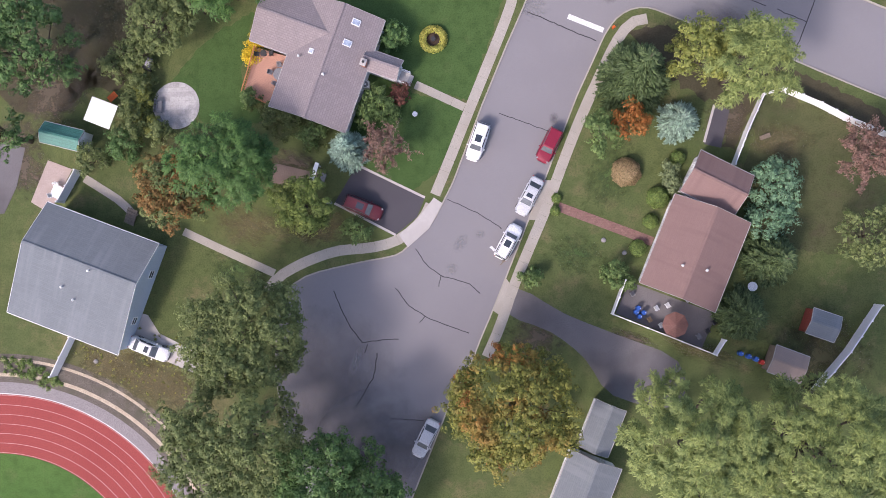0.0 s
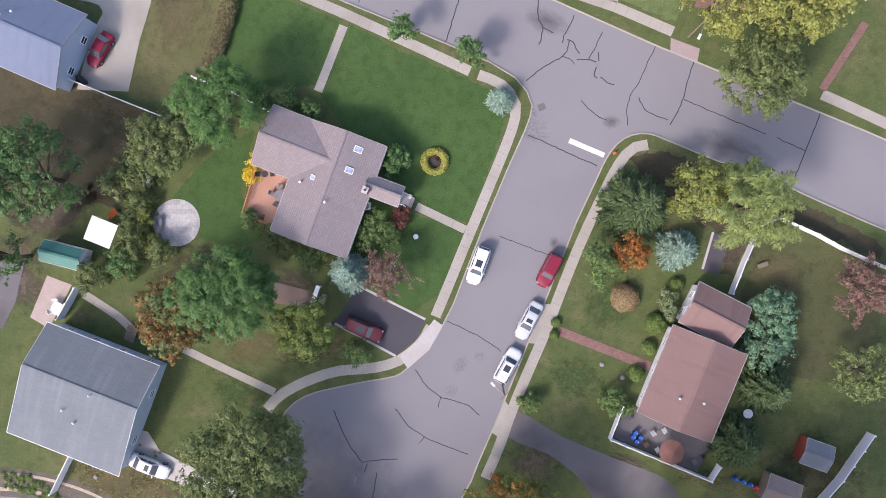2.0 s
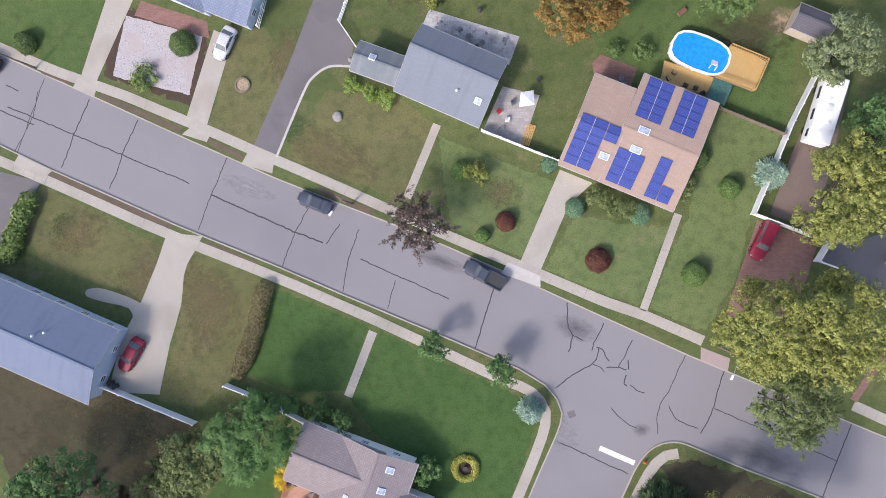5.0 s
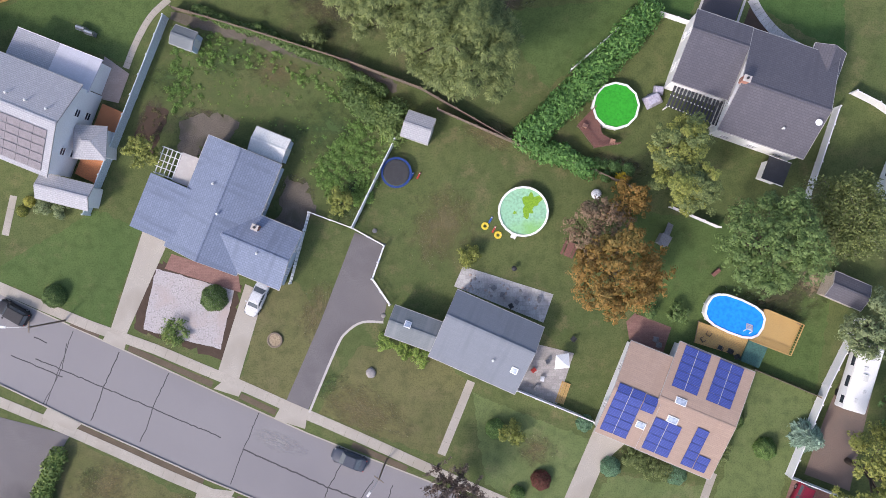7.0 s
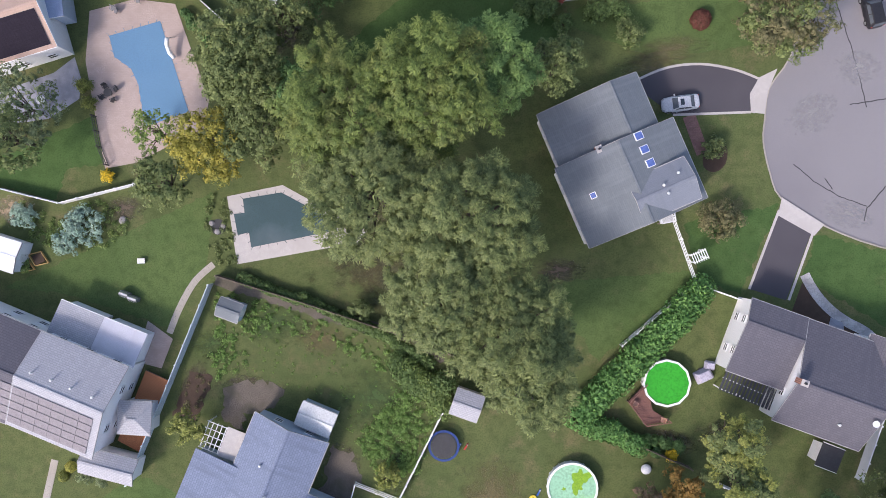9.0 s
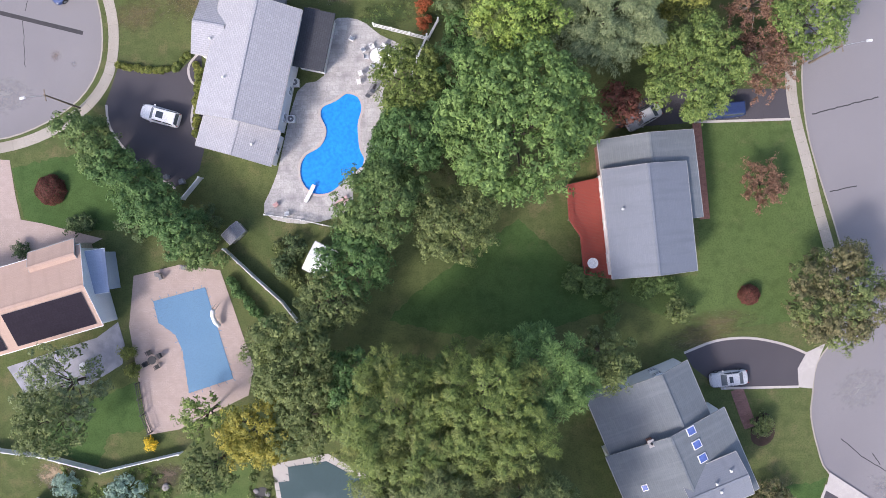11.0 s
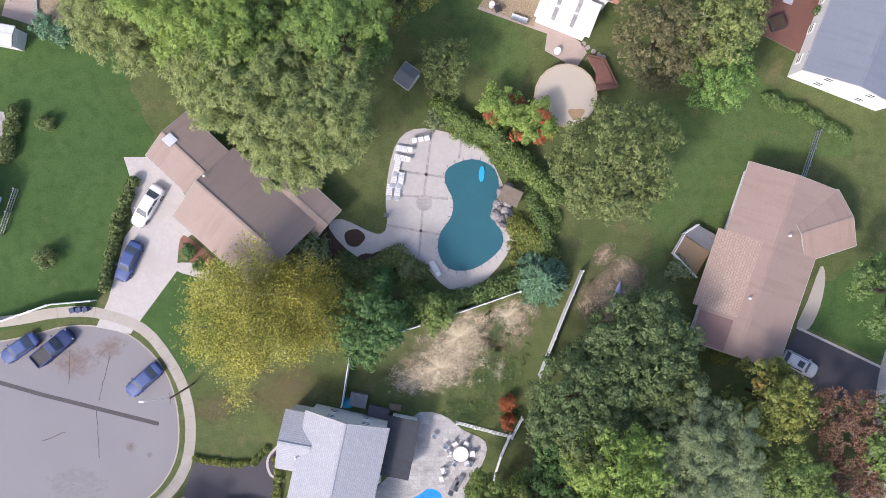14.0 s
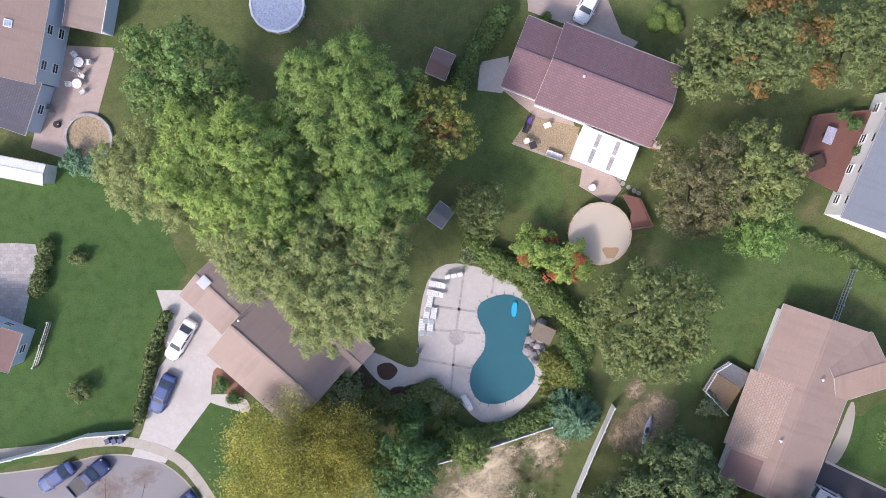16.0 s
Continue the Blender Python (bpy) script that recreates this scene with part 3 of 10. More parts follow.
def filled(name, outer, holes, z, material, parent=None, label="", depth=0.0):
    """A flat sheet with holes; with depth, its rims go down by that."""
    bm = bmesh.new()
    edges = []
    for loop in [outer] + holes:
        vs = [bm.verts.new((x, y, z)) for x, y in loop]
        edges += [bm.edges.new((vs[i], vs[(i + 1) % len(vs)])) for i in range(len(vs))]
    bmesh.ops.triangle_fill(bm, use_beauty=True, use_dissolve=False, edges=edges)
    bmesh.ops.recalc_face_normals(bm, faces=bm.faces)
    if sum(f.normal.z * f.calc_area() for f in bm.faces) < 0:
        bmesh.ops.reverse_faces(bm, faces=bm.faces)
    if depth:
        made = bmesh.ops.extrude_edge_only(bm, edges=[e for e in bm.edges if e.is_boundary])["geom"]
        for v in made:
            if isinstance(v, bmesh.types.BMVert):
                v.co.z -= depth
    me = bpy.data.meshes.new(name)
    bm.to_mesh(me)
    bm.free()
    return part(name, me, material, parent, label)


layer = [0.0]


def patch(name, pts, material, label, category, z=None, kind="structure", smooth=0, rough=0.0, h=0.02):
    """A ground surface of its own: a thin slab with an even or ragged rim."""
    layer[0] = (layer[0] + 0.0011) % 0.012
    z = 0.004 + layer[0] if z is None else z
    line = spline(pts, True, smooth) if smooth else list(pts)
    if rough:
        fine, rng = [], random.Random(len(name) + int(pts[0][0] * 7))
        for i, p in enumerate(line):
            q = line[(i + 1) % len(line)]
            k = max(1, int(math.dist(p, q) / 0.5))
            fine += [(p[0] + (q[0] - p[0]) * j / k + rng.gauss(0, rough), p[1] + (q[1] - p[1]) * j / k + rng.gauss(0, rough)) for j in range(k)]
        line = fine
    cx, cy = sum(p[0] for p in line) / len(line), sum(p[1] for p in line) / len(line)
    ob = part(name, Geo().prism([(x - cx, y - cy) for x, y in line], -0.05, 0.0), material, None, label, pose(cx, cy, z))
    return tagged(ob, "", category, "", kind)


def strip(name, line, width, material, z0, z1, parent=None, label="", left=0.5):
    """A band along a line; left says how much of it lies to the line's left."""
    a, b = offset(line, width * left), offset(line, -width * (1 - left))
    g, n = Geo(), len(line)
    g.v = [(x, y, z) for row, z in ((a, z0), (a, z1), (b, z1), (b, z0)) for x, y in row]
    for k in range(4):
        g.f += [(k * n + i, k * n + i + 1, (k + 1) % 4 * n + i + 1, (k + 1) % 4 * n + i) for i in range(n - 1)]
    g.f += [(0, n, 2 * n, 3 * n), (4 * n - 1, 3 * n - 1, 2 * n - 1, n - 1)]
    return part(name, g, material, parent, label)


def resample(line, step):
    d = [0.0]
    for i in range(1, len(line)):
        d.append(d[-1] + math.dist(line[i - 1], line[i]))
    n = max(1, round(d[-1] / step))
    xs = np.interp(np.linspace(0, d[-1], n + 1), d, [p[0] for p in line])
    ys = np.interp(np.linspace(0, d[-1], n + 1), d, [p[1] for p in line])
    return list(zip(xs.tolist(), ys.tolist()))


def slab_path(name, pts, width, label, material="concrete", step=1.5, smooth=0, z=0.035, category="pavement"):
    """A footpath of separate slabs with open joints."""
    line = resample(spline(pts, False, smooth) if smooth else pts, step)
    root = thing(name, line[0][0], line[0][1], 0, 0, label, category, "", "structure")
    ox, oy = line[0]
    a, b = offset(line, width / 2), offset(line, -width / 2)
    for i in range(len(line) - 1):
        gap = 0.009 / max(math.dist(line[i], line[i + 1]), 0.1)
        q = []
        for row, ts in ((a, (gap, 1 - gap)), (b, (1 - gap, gap))):
            q += [(row[i][0] + (row[i + 1][0] - row[i][0]) * t - ox, row[i][1] + (row[i + 1][1] - row[i][1]) * t - oy) for t in ts]
        part("slab", Geo().prism(q, -0.04, z + 0.004 * ((i * 7) % 3)), material, root)
    return root


# ---------- houses ----------
def window_part(parent, m, w, h, frame="white", pane="glass", label=""):
    """A framed window standing upright, facing -y of the pose m."""
    g = Geo()
    for cx, cz, sx, sz in ((0, h / 2 - 0.04, w, 0.08), (0, -h / 2 + 0.04, w, 0.08), (-w / 2 + 0.04, 0, 0.08, h - 0.16), (w / 2 - 0.04, 0, 0.08, h - 0.16), (0, 0, w - 0.16, 0.05)):
        g.box(cx, -0.04, cz, sx, 0.1, sz)
    win = part("window", g, frame, parent, label, m)
    part("pane", Geo().box(0, -0.02, 0, w - 0.14, 0.03, h - 0.14), pane, win)
    return win


def house(label, wings, category="house"):
    """A house of one or more wings: (cx, cy, angle, length, width, eave, rise, roof, wall, options)."""
    cx, cy, ang = wings[0][:3]
    root = thing("house", cx, cy, 0, ang, label, category)
    inv = root.matrix_basis.inverted()
    for w in wings:
        wing(root, inv, *w)
    return root


def wing(root, inv, cx, cy, ang, L, W, eave, rise, roof, wall, o=None):
    o = o or {}
    m = inv @ pose(cx, cy, 0, 0, 0, ang)
    off, kind = o.get("ridge", 0.5), o.get("kind", "gable")
    ov, th = o.get("over", 0.35), 0.14
    l, w = L / 2 - ov, W / 2 - ov
    yr = W / 2 - W * off
    hl = L / 2
    s1, s2 = rise / (W / 2 - yr), rise / (yr + W / 2)
    if kind == "flat":
        g = Geo()
        t = o.get("tilt", 0.0)
        g.loft([[(x, y, eave + z + t * (W / 2 - y) / W) for x, y in ((-hl, -W / 2), (hl, -W / 2), (hl, W / 2), (-hl, W / 2))] for z in (0.0, th)])
        part("roof", g, roof, root, "", m)
        for u, v, su, sv in o.get("strips", ()):
            part("roof_light", Geo().box(u, v, eave + th + t * (W / 2 - v) / W + 0.03, su, sv, 0.06), "paver_grey", root, "", m @ pose(0, 0, 0, 0))
        if wall:
            part("wall", Geo().box(0, 0, eave / 2, 2 * l, 2 * w, eave), wall, root, "", m)
        part("fascia", Geo().beam((-hl, -W / 2 - 0.02, eave + t + 0.05), (hl, -W / 2 - 0.02, eave + t + 0.05), 0.06, 0.2).beam((-hl, W / 2 + 0.02, eave + 0.05), (hl, W / 2 + 0.02, eave + 0.05), 0.06, 0.2), o.get("trim", "white"), root, "", m)
        return
    if kind == "hip":
        q = min(W / 2 * 0.9, L / 2 - 0.5)
        g = Geo()
        c = [(-hl, -W / 2), (hl, -W / 2), (hl, W / 2), (-hl, W / 2)]
        low, up = [(x, y, eave) for x, y in c], [(x, y, eave + th) for x, y in c]
        ra, rb = (-hl + q, yr, eave + rise + th), (hl - q, yr, eave + rise + th)
        for f in ([up[0], up[1], rb, ra], [up[1], up[2], rb], [up[2], up[3], ra, rb], [up[3], up[0], ra]):
            g.poly(f)
        g.poly(low[::-1])
        for i in range(4):
            g.poly([low[i], low[(i + 1) % 4], up[(i + 1) % 4], up[i]])
        part("roof", g, roof, root, "", m)
        part("wall", Geo().box(0, 0, eave / 2, 2 * l, 2 * w, eave), wall, root, "", m)
        ends = (ra, rb)
    else:
        for sgn, ye, s in ((1, W / 2, s1), (-1, -W / 2, s2)):
            g = Geo()
            top = [(-hl, ye, eave + th), (hl, ye, eave + th), (hl, yr, eave + rise + th), (-hl, yr, eave + rise + th)]
            bot = [(x, y, z - th) for x, y, z in top]
            g.loft([bot if sgn < 0 else bot[::-1], top if sgn < 0 else top[::-1]])
            part("roof", g, roof, root, "", m)
        g = Geo()
        zl, zh = eave + s2 * ov - 0.02, eave + s1 * ov - 0.02
        prof = [(-w, 0), (w, 0), (w, zh), (yr, eave + rise - 0.02), (-w, zl)]
        g.loft([[(-l, y, z) for y, z in prof[::-1]], [(l, y, z) for y, z in prof[::-1]]])
        part("wall", g, wall, root, "", m)
        for e in (-1, 1):
            g = Geo()
            for ye in (-W / 2, W / 2):
                g.beam((e * (hl + 0.02), ye, eave + th / 2), (e * (hl + 0.02), yr, eave + rise + th / 2), 0.035, 0.19)
            part("bargeboard", g, o.get("trim", "gutter"), root, "", m)
        ends = ((-hl, yr, eave + rise + th), (hl, yr, eave + rise + th))
    part("ridge_cap", Geo().beam((ends[0][0], yr, ends[0][2] + 0.01), (ends[1][0], yr, ends[1][2] + 0.01), 0.28, 0.05), roof, root, "", m)
    for e in (-1, 1):
        part("gutter", Geo().beam((-hl, e * (W / 2 + 0.04), eave + 0.05), (hl, e * (W / 2 + 0.04), eave + 0.05), 0.09, 0.1), o.get("gutter", o.get("trim", "gutter")), root, "", m)
    for side in o.get("windows", (-1, 1)):
        n = max(1, int(2 * l / 3.2))
        for i in range(n):
            x = -l + (i + 0.5) * 2 * l / n
            window_part(root, m @ pose(x, side * (w + 0.01), 1.55, 0, 0, 180 if side > 0 else 0), 1.15, 1.15)
            if eave > 4.2:
                window_part(root, m @ pose(x, side * (w + 0.01), 3.9, 0, 0, 180 if side > 0 else 0), 1.1, 1.1)
    for e in o.get("end_windows", (-1, 1)):
        for y in (-w * 0.45, w * 0.45):
            window_part(root, m @ pose(e * (l + 0.01), y, 1.6, 0, 0, 90 * e), 1.0, 1.15)
            if eave > 4.2:
                window_part(root, m @ pose(e * (l + 0.01), y, 3.9, 0, 0, 90 * e), 1.0, 1.1)

    def on(u, v):
        return eave + th + (rise - (v - yr) * s1 if v > yr else rise - (yr - v) * s2)

    def tip(v):
        return math.degrees(math.atan(-s1 if v > yr else s2))

    for u, v, sx, sy in o.get("skylights", ()):
        k = m @ pose(u, v, on(u, v), tip(v))
        sl = part("skylight", Geo().box(0, 0, 0.06, sx, sy, 0.14), "white", root, "white framed skylight", k)
        part("pane", Geo().box(0, 0, 0.137, sx - 0.16, sy - 0.16, 0.02), o.get("sky", "skylight"), sl)
    for u, v, sx, sy, mt in o.get("patches", ()):
        part("roof_patch", Geo().box(0, 0, 0.012, sx, sy, 0.03), mt, root, "", m @ pose(u, v, on(u, v), tip(v)))
    for u, v in o.get("vents", ()):
        part("roof_vent", Geo().cyl(u, v, on(u, v) - 0.1, on(u, v) + 0.4, 0.09, 0.08, 10).cyl(u, v, on(u, v) + 0.4, on(u, v) + 0.5, 0.17, 0.1, 10), "white_dirty", root, "", m)
    for u, v in o.get("chimneys", ()):
        z = on(u, v)
        ch = part("chimney", Geo().box(u, v, z + 0.2, 0.7, 0.6, 1.6), "brick", root, "brick chimney", m)
        part("chimney_cap", Geo().box(u, v, z + 1.05, 0.82, 0.72, 0.12), "pale_concrete", root, "", m)
        part("flue", Geo().cyl(u, v, z + 1.1, z + 1.4, 0.14, 0.13, 10), "dark", root, "", m)
    for u, v, nu, nv, pw, ph, cell in o.get("panels", ()):
        blue = cell == "solar"
        gx, gy = (0.07, 0.012) if blue else (0.03, 0.03)
        for i in range(nu):
            for j in range(nv):
                a, b = u + (i - (nu - 1) / 2) * (pw + gx), v + (j - (nv - 1) / 2) * (ph + gy)
                k = m @ pose(a, b, on(a, b) + 0.09, tip(b))
                pn = part("solar_panel", Geo().box(0, 0, 0, pw, ph, 0.05), "navy_plastic" if blue else "grey", root, "", k)
                part("cell_face", Geo().box(0, 0, 0.027, pw - 0.02, ph - 0.03, 0.01), cell, pn)
        for i in range(nu - 1 if blue else 0):
            a = u + (i - (nu - 2) / 2) * (pw + gx)
            part("mounting_rail", Geo().box(0, 0, 0, 0.06, nv * (ph + gy), 0.06), "gutter", root, "", m @ pose(a, v, on(a, v) + 0.1, tip(v)))


def shed(x, y, ang, L, W, h, rise, roof, wall, label, name="shed"):
    root = thing(name, x, y, 0, ang, label, "shed")
    wing(root, root.matrix_basis.inverted(), x, y, ang, L, W, h, rise, roof, wall, {"over": 0.12, "windows": (), "end_windows": ()})
    d = part("door", Geo().box(L / 2 - 0.1, 0, 0.95, 0.05, 0.9, 1.8), "white_dirty", root)
    part("handle", Geo().box(L / 2 - 0.06, 0.32, 0.95, 0.05, 0.04, 0.14), "dark", d)
    return root


# ---------- plants ----------
def leaf_mesh(name, pos, nrm, size, rng, stretch=1.0, along=None, wide=0.75):
    """Leaf sprays: small folded blades at the places given, facing the given ways."""
    n = len(pos)
    nrm = nrm / np.linalg.norm(nrm, axis=1, keepdims=True)
    ref = rng.normal(size=(n, 3)) if along is None else along + 0.15 * rng.normal(size=(n, 3))
    t = np.cross(nrm, np.cross(ref, nrm))
    t /= np.linalg.norm(t, axis=1, keepdims=True) + 1e-9
    b = np.cross(nrm, t)
    s = (size * rng.uniform(0.6, 1.35, n))[:, None]
    v = np.stack([pos - t * s * stretch * 0.8 - b * s * wide, pos - t * s * stretch * 0.8 + b * s * wide, pos + t * s * stretch * 1.35 + nrm * s * 0.15], 1).reshape(-1, 3)
    me = bpy.data.meshes.new(name)
    me.vertices.add(3 * n)
    me.vertices.foreach_set("co", v.ravel())
    me.loops.add(3 * n)
    me.loops.foreach_set("vertex_index", np.arange(3 * n, dtype=np.int32))
    me.polygons.add(n)
    me.polygons.foreach_set("loop_start", np.arange(0, 3 * n, 3, dtype=np.int32))
    me.update(calc_edges=True)
    me.validate()
    return me


def limbs(g, rng, h, r, base, tips, thick):
    """A tapered trunk with bent limbs that reach for the given tips."""
    fork = h * base
    g.tube([(0, 0, -0.1), (0.03 * h * rng.normal() * 0.3, 0.03 * h * rng.normal() * 0.3, fork * 0.6), (0, 0, fork), (0, 0, h * 0.72)], thick, thick * 0.28, 8)
    for p in tips:
        z = fork * (0.75 + 0.5 * rng.random())
        mid = np.array([p[0] * 0.5, p[1] * 0.5, z + (p[2] - z) * 0.62])
        g.tube([(0, 0, z), tuple(mid), tuple(p)], thick * 0.45, thick * 0.1, 5)


TREES = [0]


def tree(x, y, r, h, leaf="green", name="tree", label="leafy green tree", category="tree", lumps=None, leaf_size=0.12, base=0.3, dense=1.0, squash=0.45, gap=0.0, second=None, group="", share=0.2, spiky=0.0):
    """A broadleaved tree or shrub: trunk with limbs, and a crown of leaf sprays on uneven boughs."""
    TREES[0] += 1
    rng = np.random.default_rng(TREES[0] * 17 + 3)
    root = thing(name, x, y, 0, rng.uniform(0, 360), label, category, group)
    n = lumps or int(np.clip(10 + r * r * 0.75, 9, 60))
    i = np.arange(n) + 0.5
    ph, rad = i * 2.39996 + rng.normal(0, 0.25, n), np.sqrt(i / n) * 0.86 * (1 + rng.normal(0, 0.07, n))
    top, mid = h, h * (base + 0.28)
    lr = r * (0.92 / math.sqrt(n) + 0.06) * rng.uniform(0.7, 1.3, n)
    zc = mid + (top - mid) * np.sqrt(np.clip(1 - (rad * 0.93) ** 2, 0, 1)) - lr * 0.55 + rng.normal(0, 0.055 * h, n)
    ctr = np.stack([rad * r * np.cos(ph), rad * r * np.sin(ph), zc], 1)
    low = n // 2
    a = rng.uniform(0, math.tau, low)
    skirt = np.stack([np.cos(a) * r * 0.78, np.sin(a) * r * 0.78, mid - rng.uniform(0.0, 0.18, low) * h], 1)
    ctr, lr = np.vstack([ctr, skirt]), np.append(lr, rng.uniform(0.7, 1.1, low) * lr.mean())
    k = leaf_size / 0.15 + 0.1
    leaf_size *= 1.15 if spiky else 1.08
    spread, lo, hi = (1.6, 40, 60) if spiky else (1.2, 18, 28)
    subs = int(np.clip(dense * math.pi * r * r * 1.5 / (0.26 * k * k * spread ** 1.7), 40, 1500))
    own = rng.choice(len(ctr), subs, p=lr ** 2 / (lr ** 2).sum())
    d = rng.normal(size=(subs, 3))
    d[:, 2] = np.where(rng.random(subs) < 0.85, np.abs(d[:, 2]), d[:, 2])
    d /= np.linalg.norm(d, axis=1, keepdims=True)
    wob = 1 + 0.2 * np.sin(d[:, 0] * 5 + own) * np.cos(d[:, 1] * 6 + own * 2)
    tuft = ctr[own] + d * (lr[own] * wob * rng.uniform(0.7, 1.12, subs))[:, None] * np.array([1, 1, squash * 1.8])
    per = rng.integers(lo, hi, subs)
    pick = np.repeat(own, per)
    out = np.repeat(d, per, axis=0)
    e = rng.normal(size=(len(pick), 3))
    e[:, 2] = np.abs(e[:, 2]) * 0.8
    e /= np.linalg.norm(e, axis=1, keepdims=True)
    e += out * 0.35
    pos = np.repeat(tuft, per, axis=0) + e * (np.repeat(rng.uniform(0.26, 0.5, subs), per) * k * spread * rng.uniform(0.55, 1.1, len(pick)))[:, None]
    deep = rng.choice(len(ctr), subs * 3, p=lr ** 2 / (lr ** 2).sum())
    f = rng.normal(size=(subs * 3, 3))
    f[:, 2] = np.abs(f[:, 2])
    f /= np.linalg.norm(f, axis=1, keepdims=True)
    core = ctr[deep] + f * (lr[deep] * rng.uniform(0.45, 0.8, subs * 3))[:, None] * np.array([1, 1, squash * 1.5]) - np.array([0, 0, 0.15])
    sizes = np.append(np.full(len(pos), leaf_size), np.full(len(core), leaf_size * 1.7))
    pos, pick, e, out = np.vstack([pos, core]), np.append(pick, deep), np.vstack([e, f]), np.vstack([out, f])
    pos[:, 2] = np.maximum(pos[:, 2], 0.08)
    nrm = e + out * 0.4 + rng.normal(0, 0.35, (len(pick), 3)) + np.array([0, 0, 0.25])
    way = None
    if spiky:
        way = e * np.array([1, 1, 0.3]) + rng.normal(0, 0.25, e.shape)
        nrm = nrm * np.array([0.6, 0.6, 1.0]) + np.array([0, 0, 0.6])
    if second:
        sel = np.isin(pick, rng.choice(len(ctr), max(1, int(len(ctr) * share)), replace=False))
        part("crown", leaf_mesh("crown", pos[~sel], nrm[~sel], sizes[~sel], rng), leaf, root)
        part("crown", leaf_mesh("crown", pos[sel], nrm[sel], sizes[sel], rng), second, root, "crown part in autumn colour")
    else:
        part("crown", leaf_mesh("crown", pos, nrm, sizes, rng, 1.0 + spiky, way, 0.46 if spiky else 0.7), leaf, root)
    g = Geo()
    thick = max(0.03, 0.022 * h + 0.012 * r)
    limbs(g, rng, h, r, base, ctr[:: max(1, len(ctr) // 9)], thick)
    part("trunk", g, "bark", root, smooth=True)
    return root


def conifer(x, y, r, h, leaf="spruce", label="dark green spruce", name="conifer", group="", tiers=None, droop=0.25):
    """A conifer: whorls of boughs that shorten towards the tip, set with needle sprays."""
    TREES[0] += 1
    rng = np.random.default_rng(TREES[0] * 13 + 5)
    root = thing(name, x, y, 0, rng.uniform(0, 360), label, "tree", group)
    tiers = tiers or int(5 + h * 0.9)
    P, N, A, g = [], [], [], Geo()
    for k in range(tiers):
        f = k / tiers
        z, br = h * (0.08 + 0.88 * f), r * (1 - f) ** 0.8 * 1.02 + 0.12
        nb = max(5, int(13 * (1 - f) + 4))
        for b in range(nb):
            a = (b + 0.5 * (k % 2)) / nb * math.tau + rng.normal(0, 0.12)
            ln = br * rng.uniform(0.82, 1.1)
            out = np.array([math.cos(a), math.sin(a), 0.0])
            m = int(12 + ln * 34)
            s = rng.uniform(0.12, 1.0, m) ** 0.75
            side = rng.normal(0, 0.075, m) * (0.5 + ln) * (1.15 - s * 0.8)
            perp = np.array([-out[1], out[0], 0.0])
            p = out * (s * ln)[:, None] + perp * side[:, None]
            p[:, 2] = z - droop * ln * s ** 1.5 + rng.normal(0, 0.05, m)
            P.append(p)
            N.append(np.array([0, 0, 1.0]) + rng.normal(0, 0.4, (m, 3)))
            A.append(out + perp * (np.sign(side) * 0.55)[:, None])
            if ln > 0.8:
                g.tube([(0, 0, z), tuple(out * ln * 0.85 + np.array([0, 0, z - droop * ln * 0.8]))], 0.03, 0.01, 4)
    P, N, A = np.vstack(P), np.vstack(N), np.vstack(A)
    part("crown", leaf_mesh("crown", P, N, 0.16 + 0.02 * r, rng, 1.5, A), leaf, root)
    g.tube([(0, 0, -0.1), (0, 0, h * 0.6), (0, 0, h)], 0.03 * h * 0.55 + 0.05, 0.02, 8)
    part("trunk", g, "bark", root, smooth=True)
    return root


def bare_tree(x, y, r, h, leaf, label, sprays=900, bark="bark", name="tree", loose=0.14, size=0.1):
    """A tree with open twigs and few leaves left."""
    TREES[0] += 1
    rng = np.random.default_rng(TREES[0] * 11 + 7)
    root = thing(name, x, y, 0, 0, label, "tree")
    g, tips = Geo(), []
    g.tube([(0, 0, -0.1), (0.1, 0.05, h * 0.3)], 0.03 * h, 0.02 * h, 8)
    for i in range(16):
        a, rr = i * 2.39996, r * math.sqrt((i + 0.6) / 16)
        e = np.array([math.cos(a) * rr, math.sin(a) * rr, h * (1.0 - 0.45 * (rr / r) ** 2)])
        q = np.array([e[0] * 0.4, e[1] * 0.4, h * 0.55])
        g.tube([(0.1, 0.05, h * 0.28), tuple(q), tuple(e)], 0.012 * h, 0.012, 5)
        for j in range(8):
            s = rng.uniform(0.3, 1)
            p0 = q + (e - q) * s
            p1 = p0 + rng.normal(0, 0.22 * r, 3) * np.array([1, 1, 0.5]) + np.array([0, 0, 0.08 * h])
            g.tube([tuple(p0), tuple((p0 + p1) / 2 + rng.normal(0, 0.06, 3)), tuple(p1)], 0.022, 0.008, 3)
            tips.append((p0, p1))
    part("trunk", g, bark, root, smooth=True)
    k = rng.integers(0, len(tips), sprays)
    t = rng.random(sprays)[:, None]
    a, b = np.array([tips[i][0] for i in k]), np.array([tips[i][1] for i in k])
    pos = a + (b - a) * t + rng.normal(0, loose, (sprays, 3))
    part("crown", leaf_mesh("crown", pos, rng.normal(size=(sprays, 3)) + np.array([0, 0, 0.6]), size, rng), leaf, root)
    return root


def shrub(x, y, r, leaf="green", h=None, label="rounded leafy green shrub", name="shrub", group="", dense=0.8):
    return tree(x, y, r, h or r * 1.5, leaf, name, label, "shrub", lumps=int(7 + r * 4), leaf_size=0.085 if r < 1.2 else 0.11, base=0.08, dense=dense, squash=0.5, group=group)


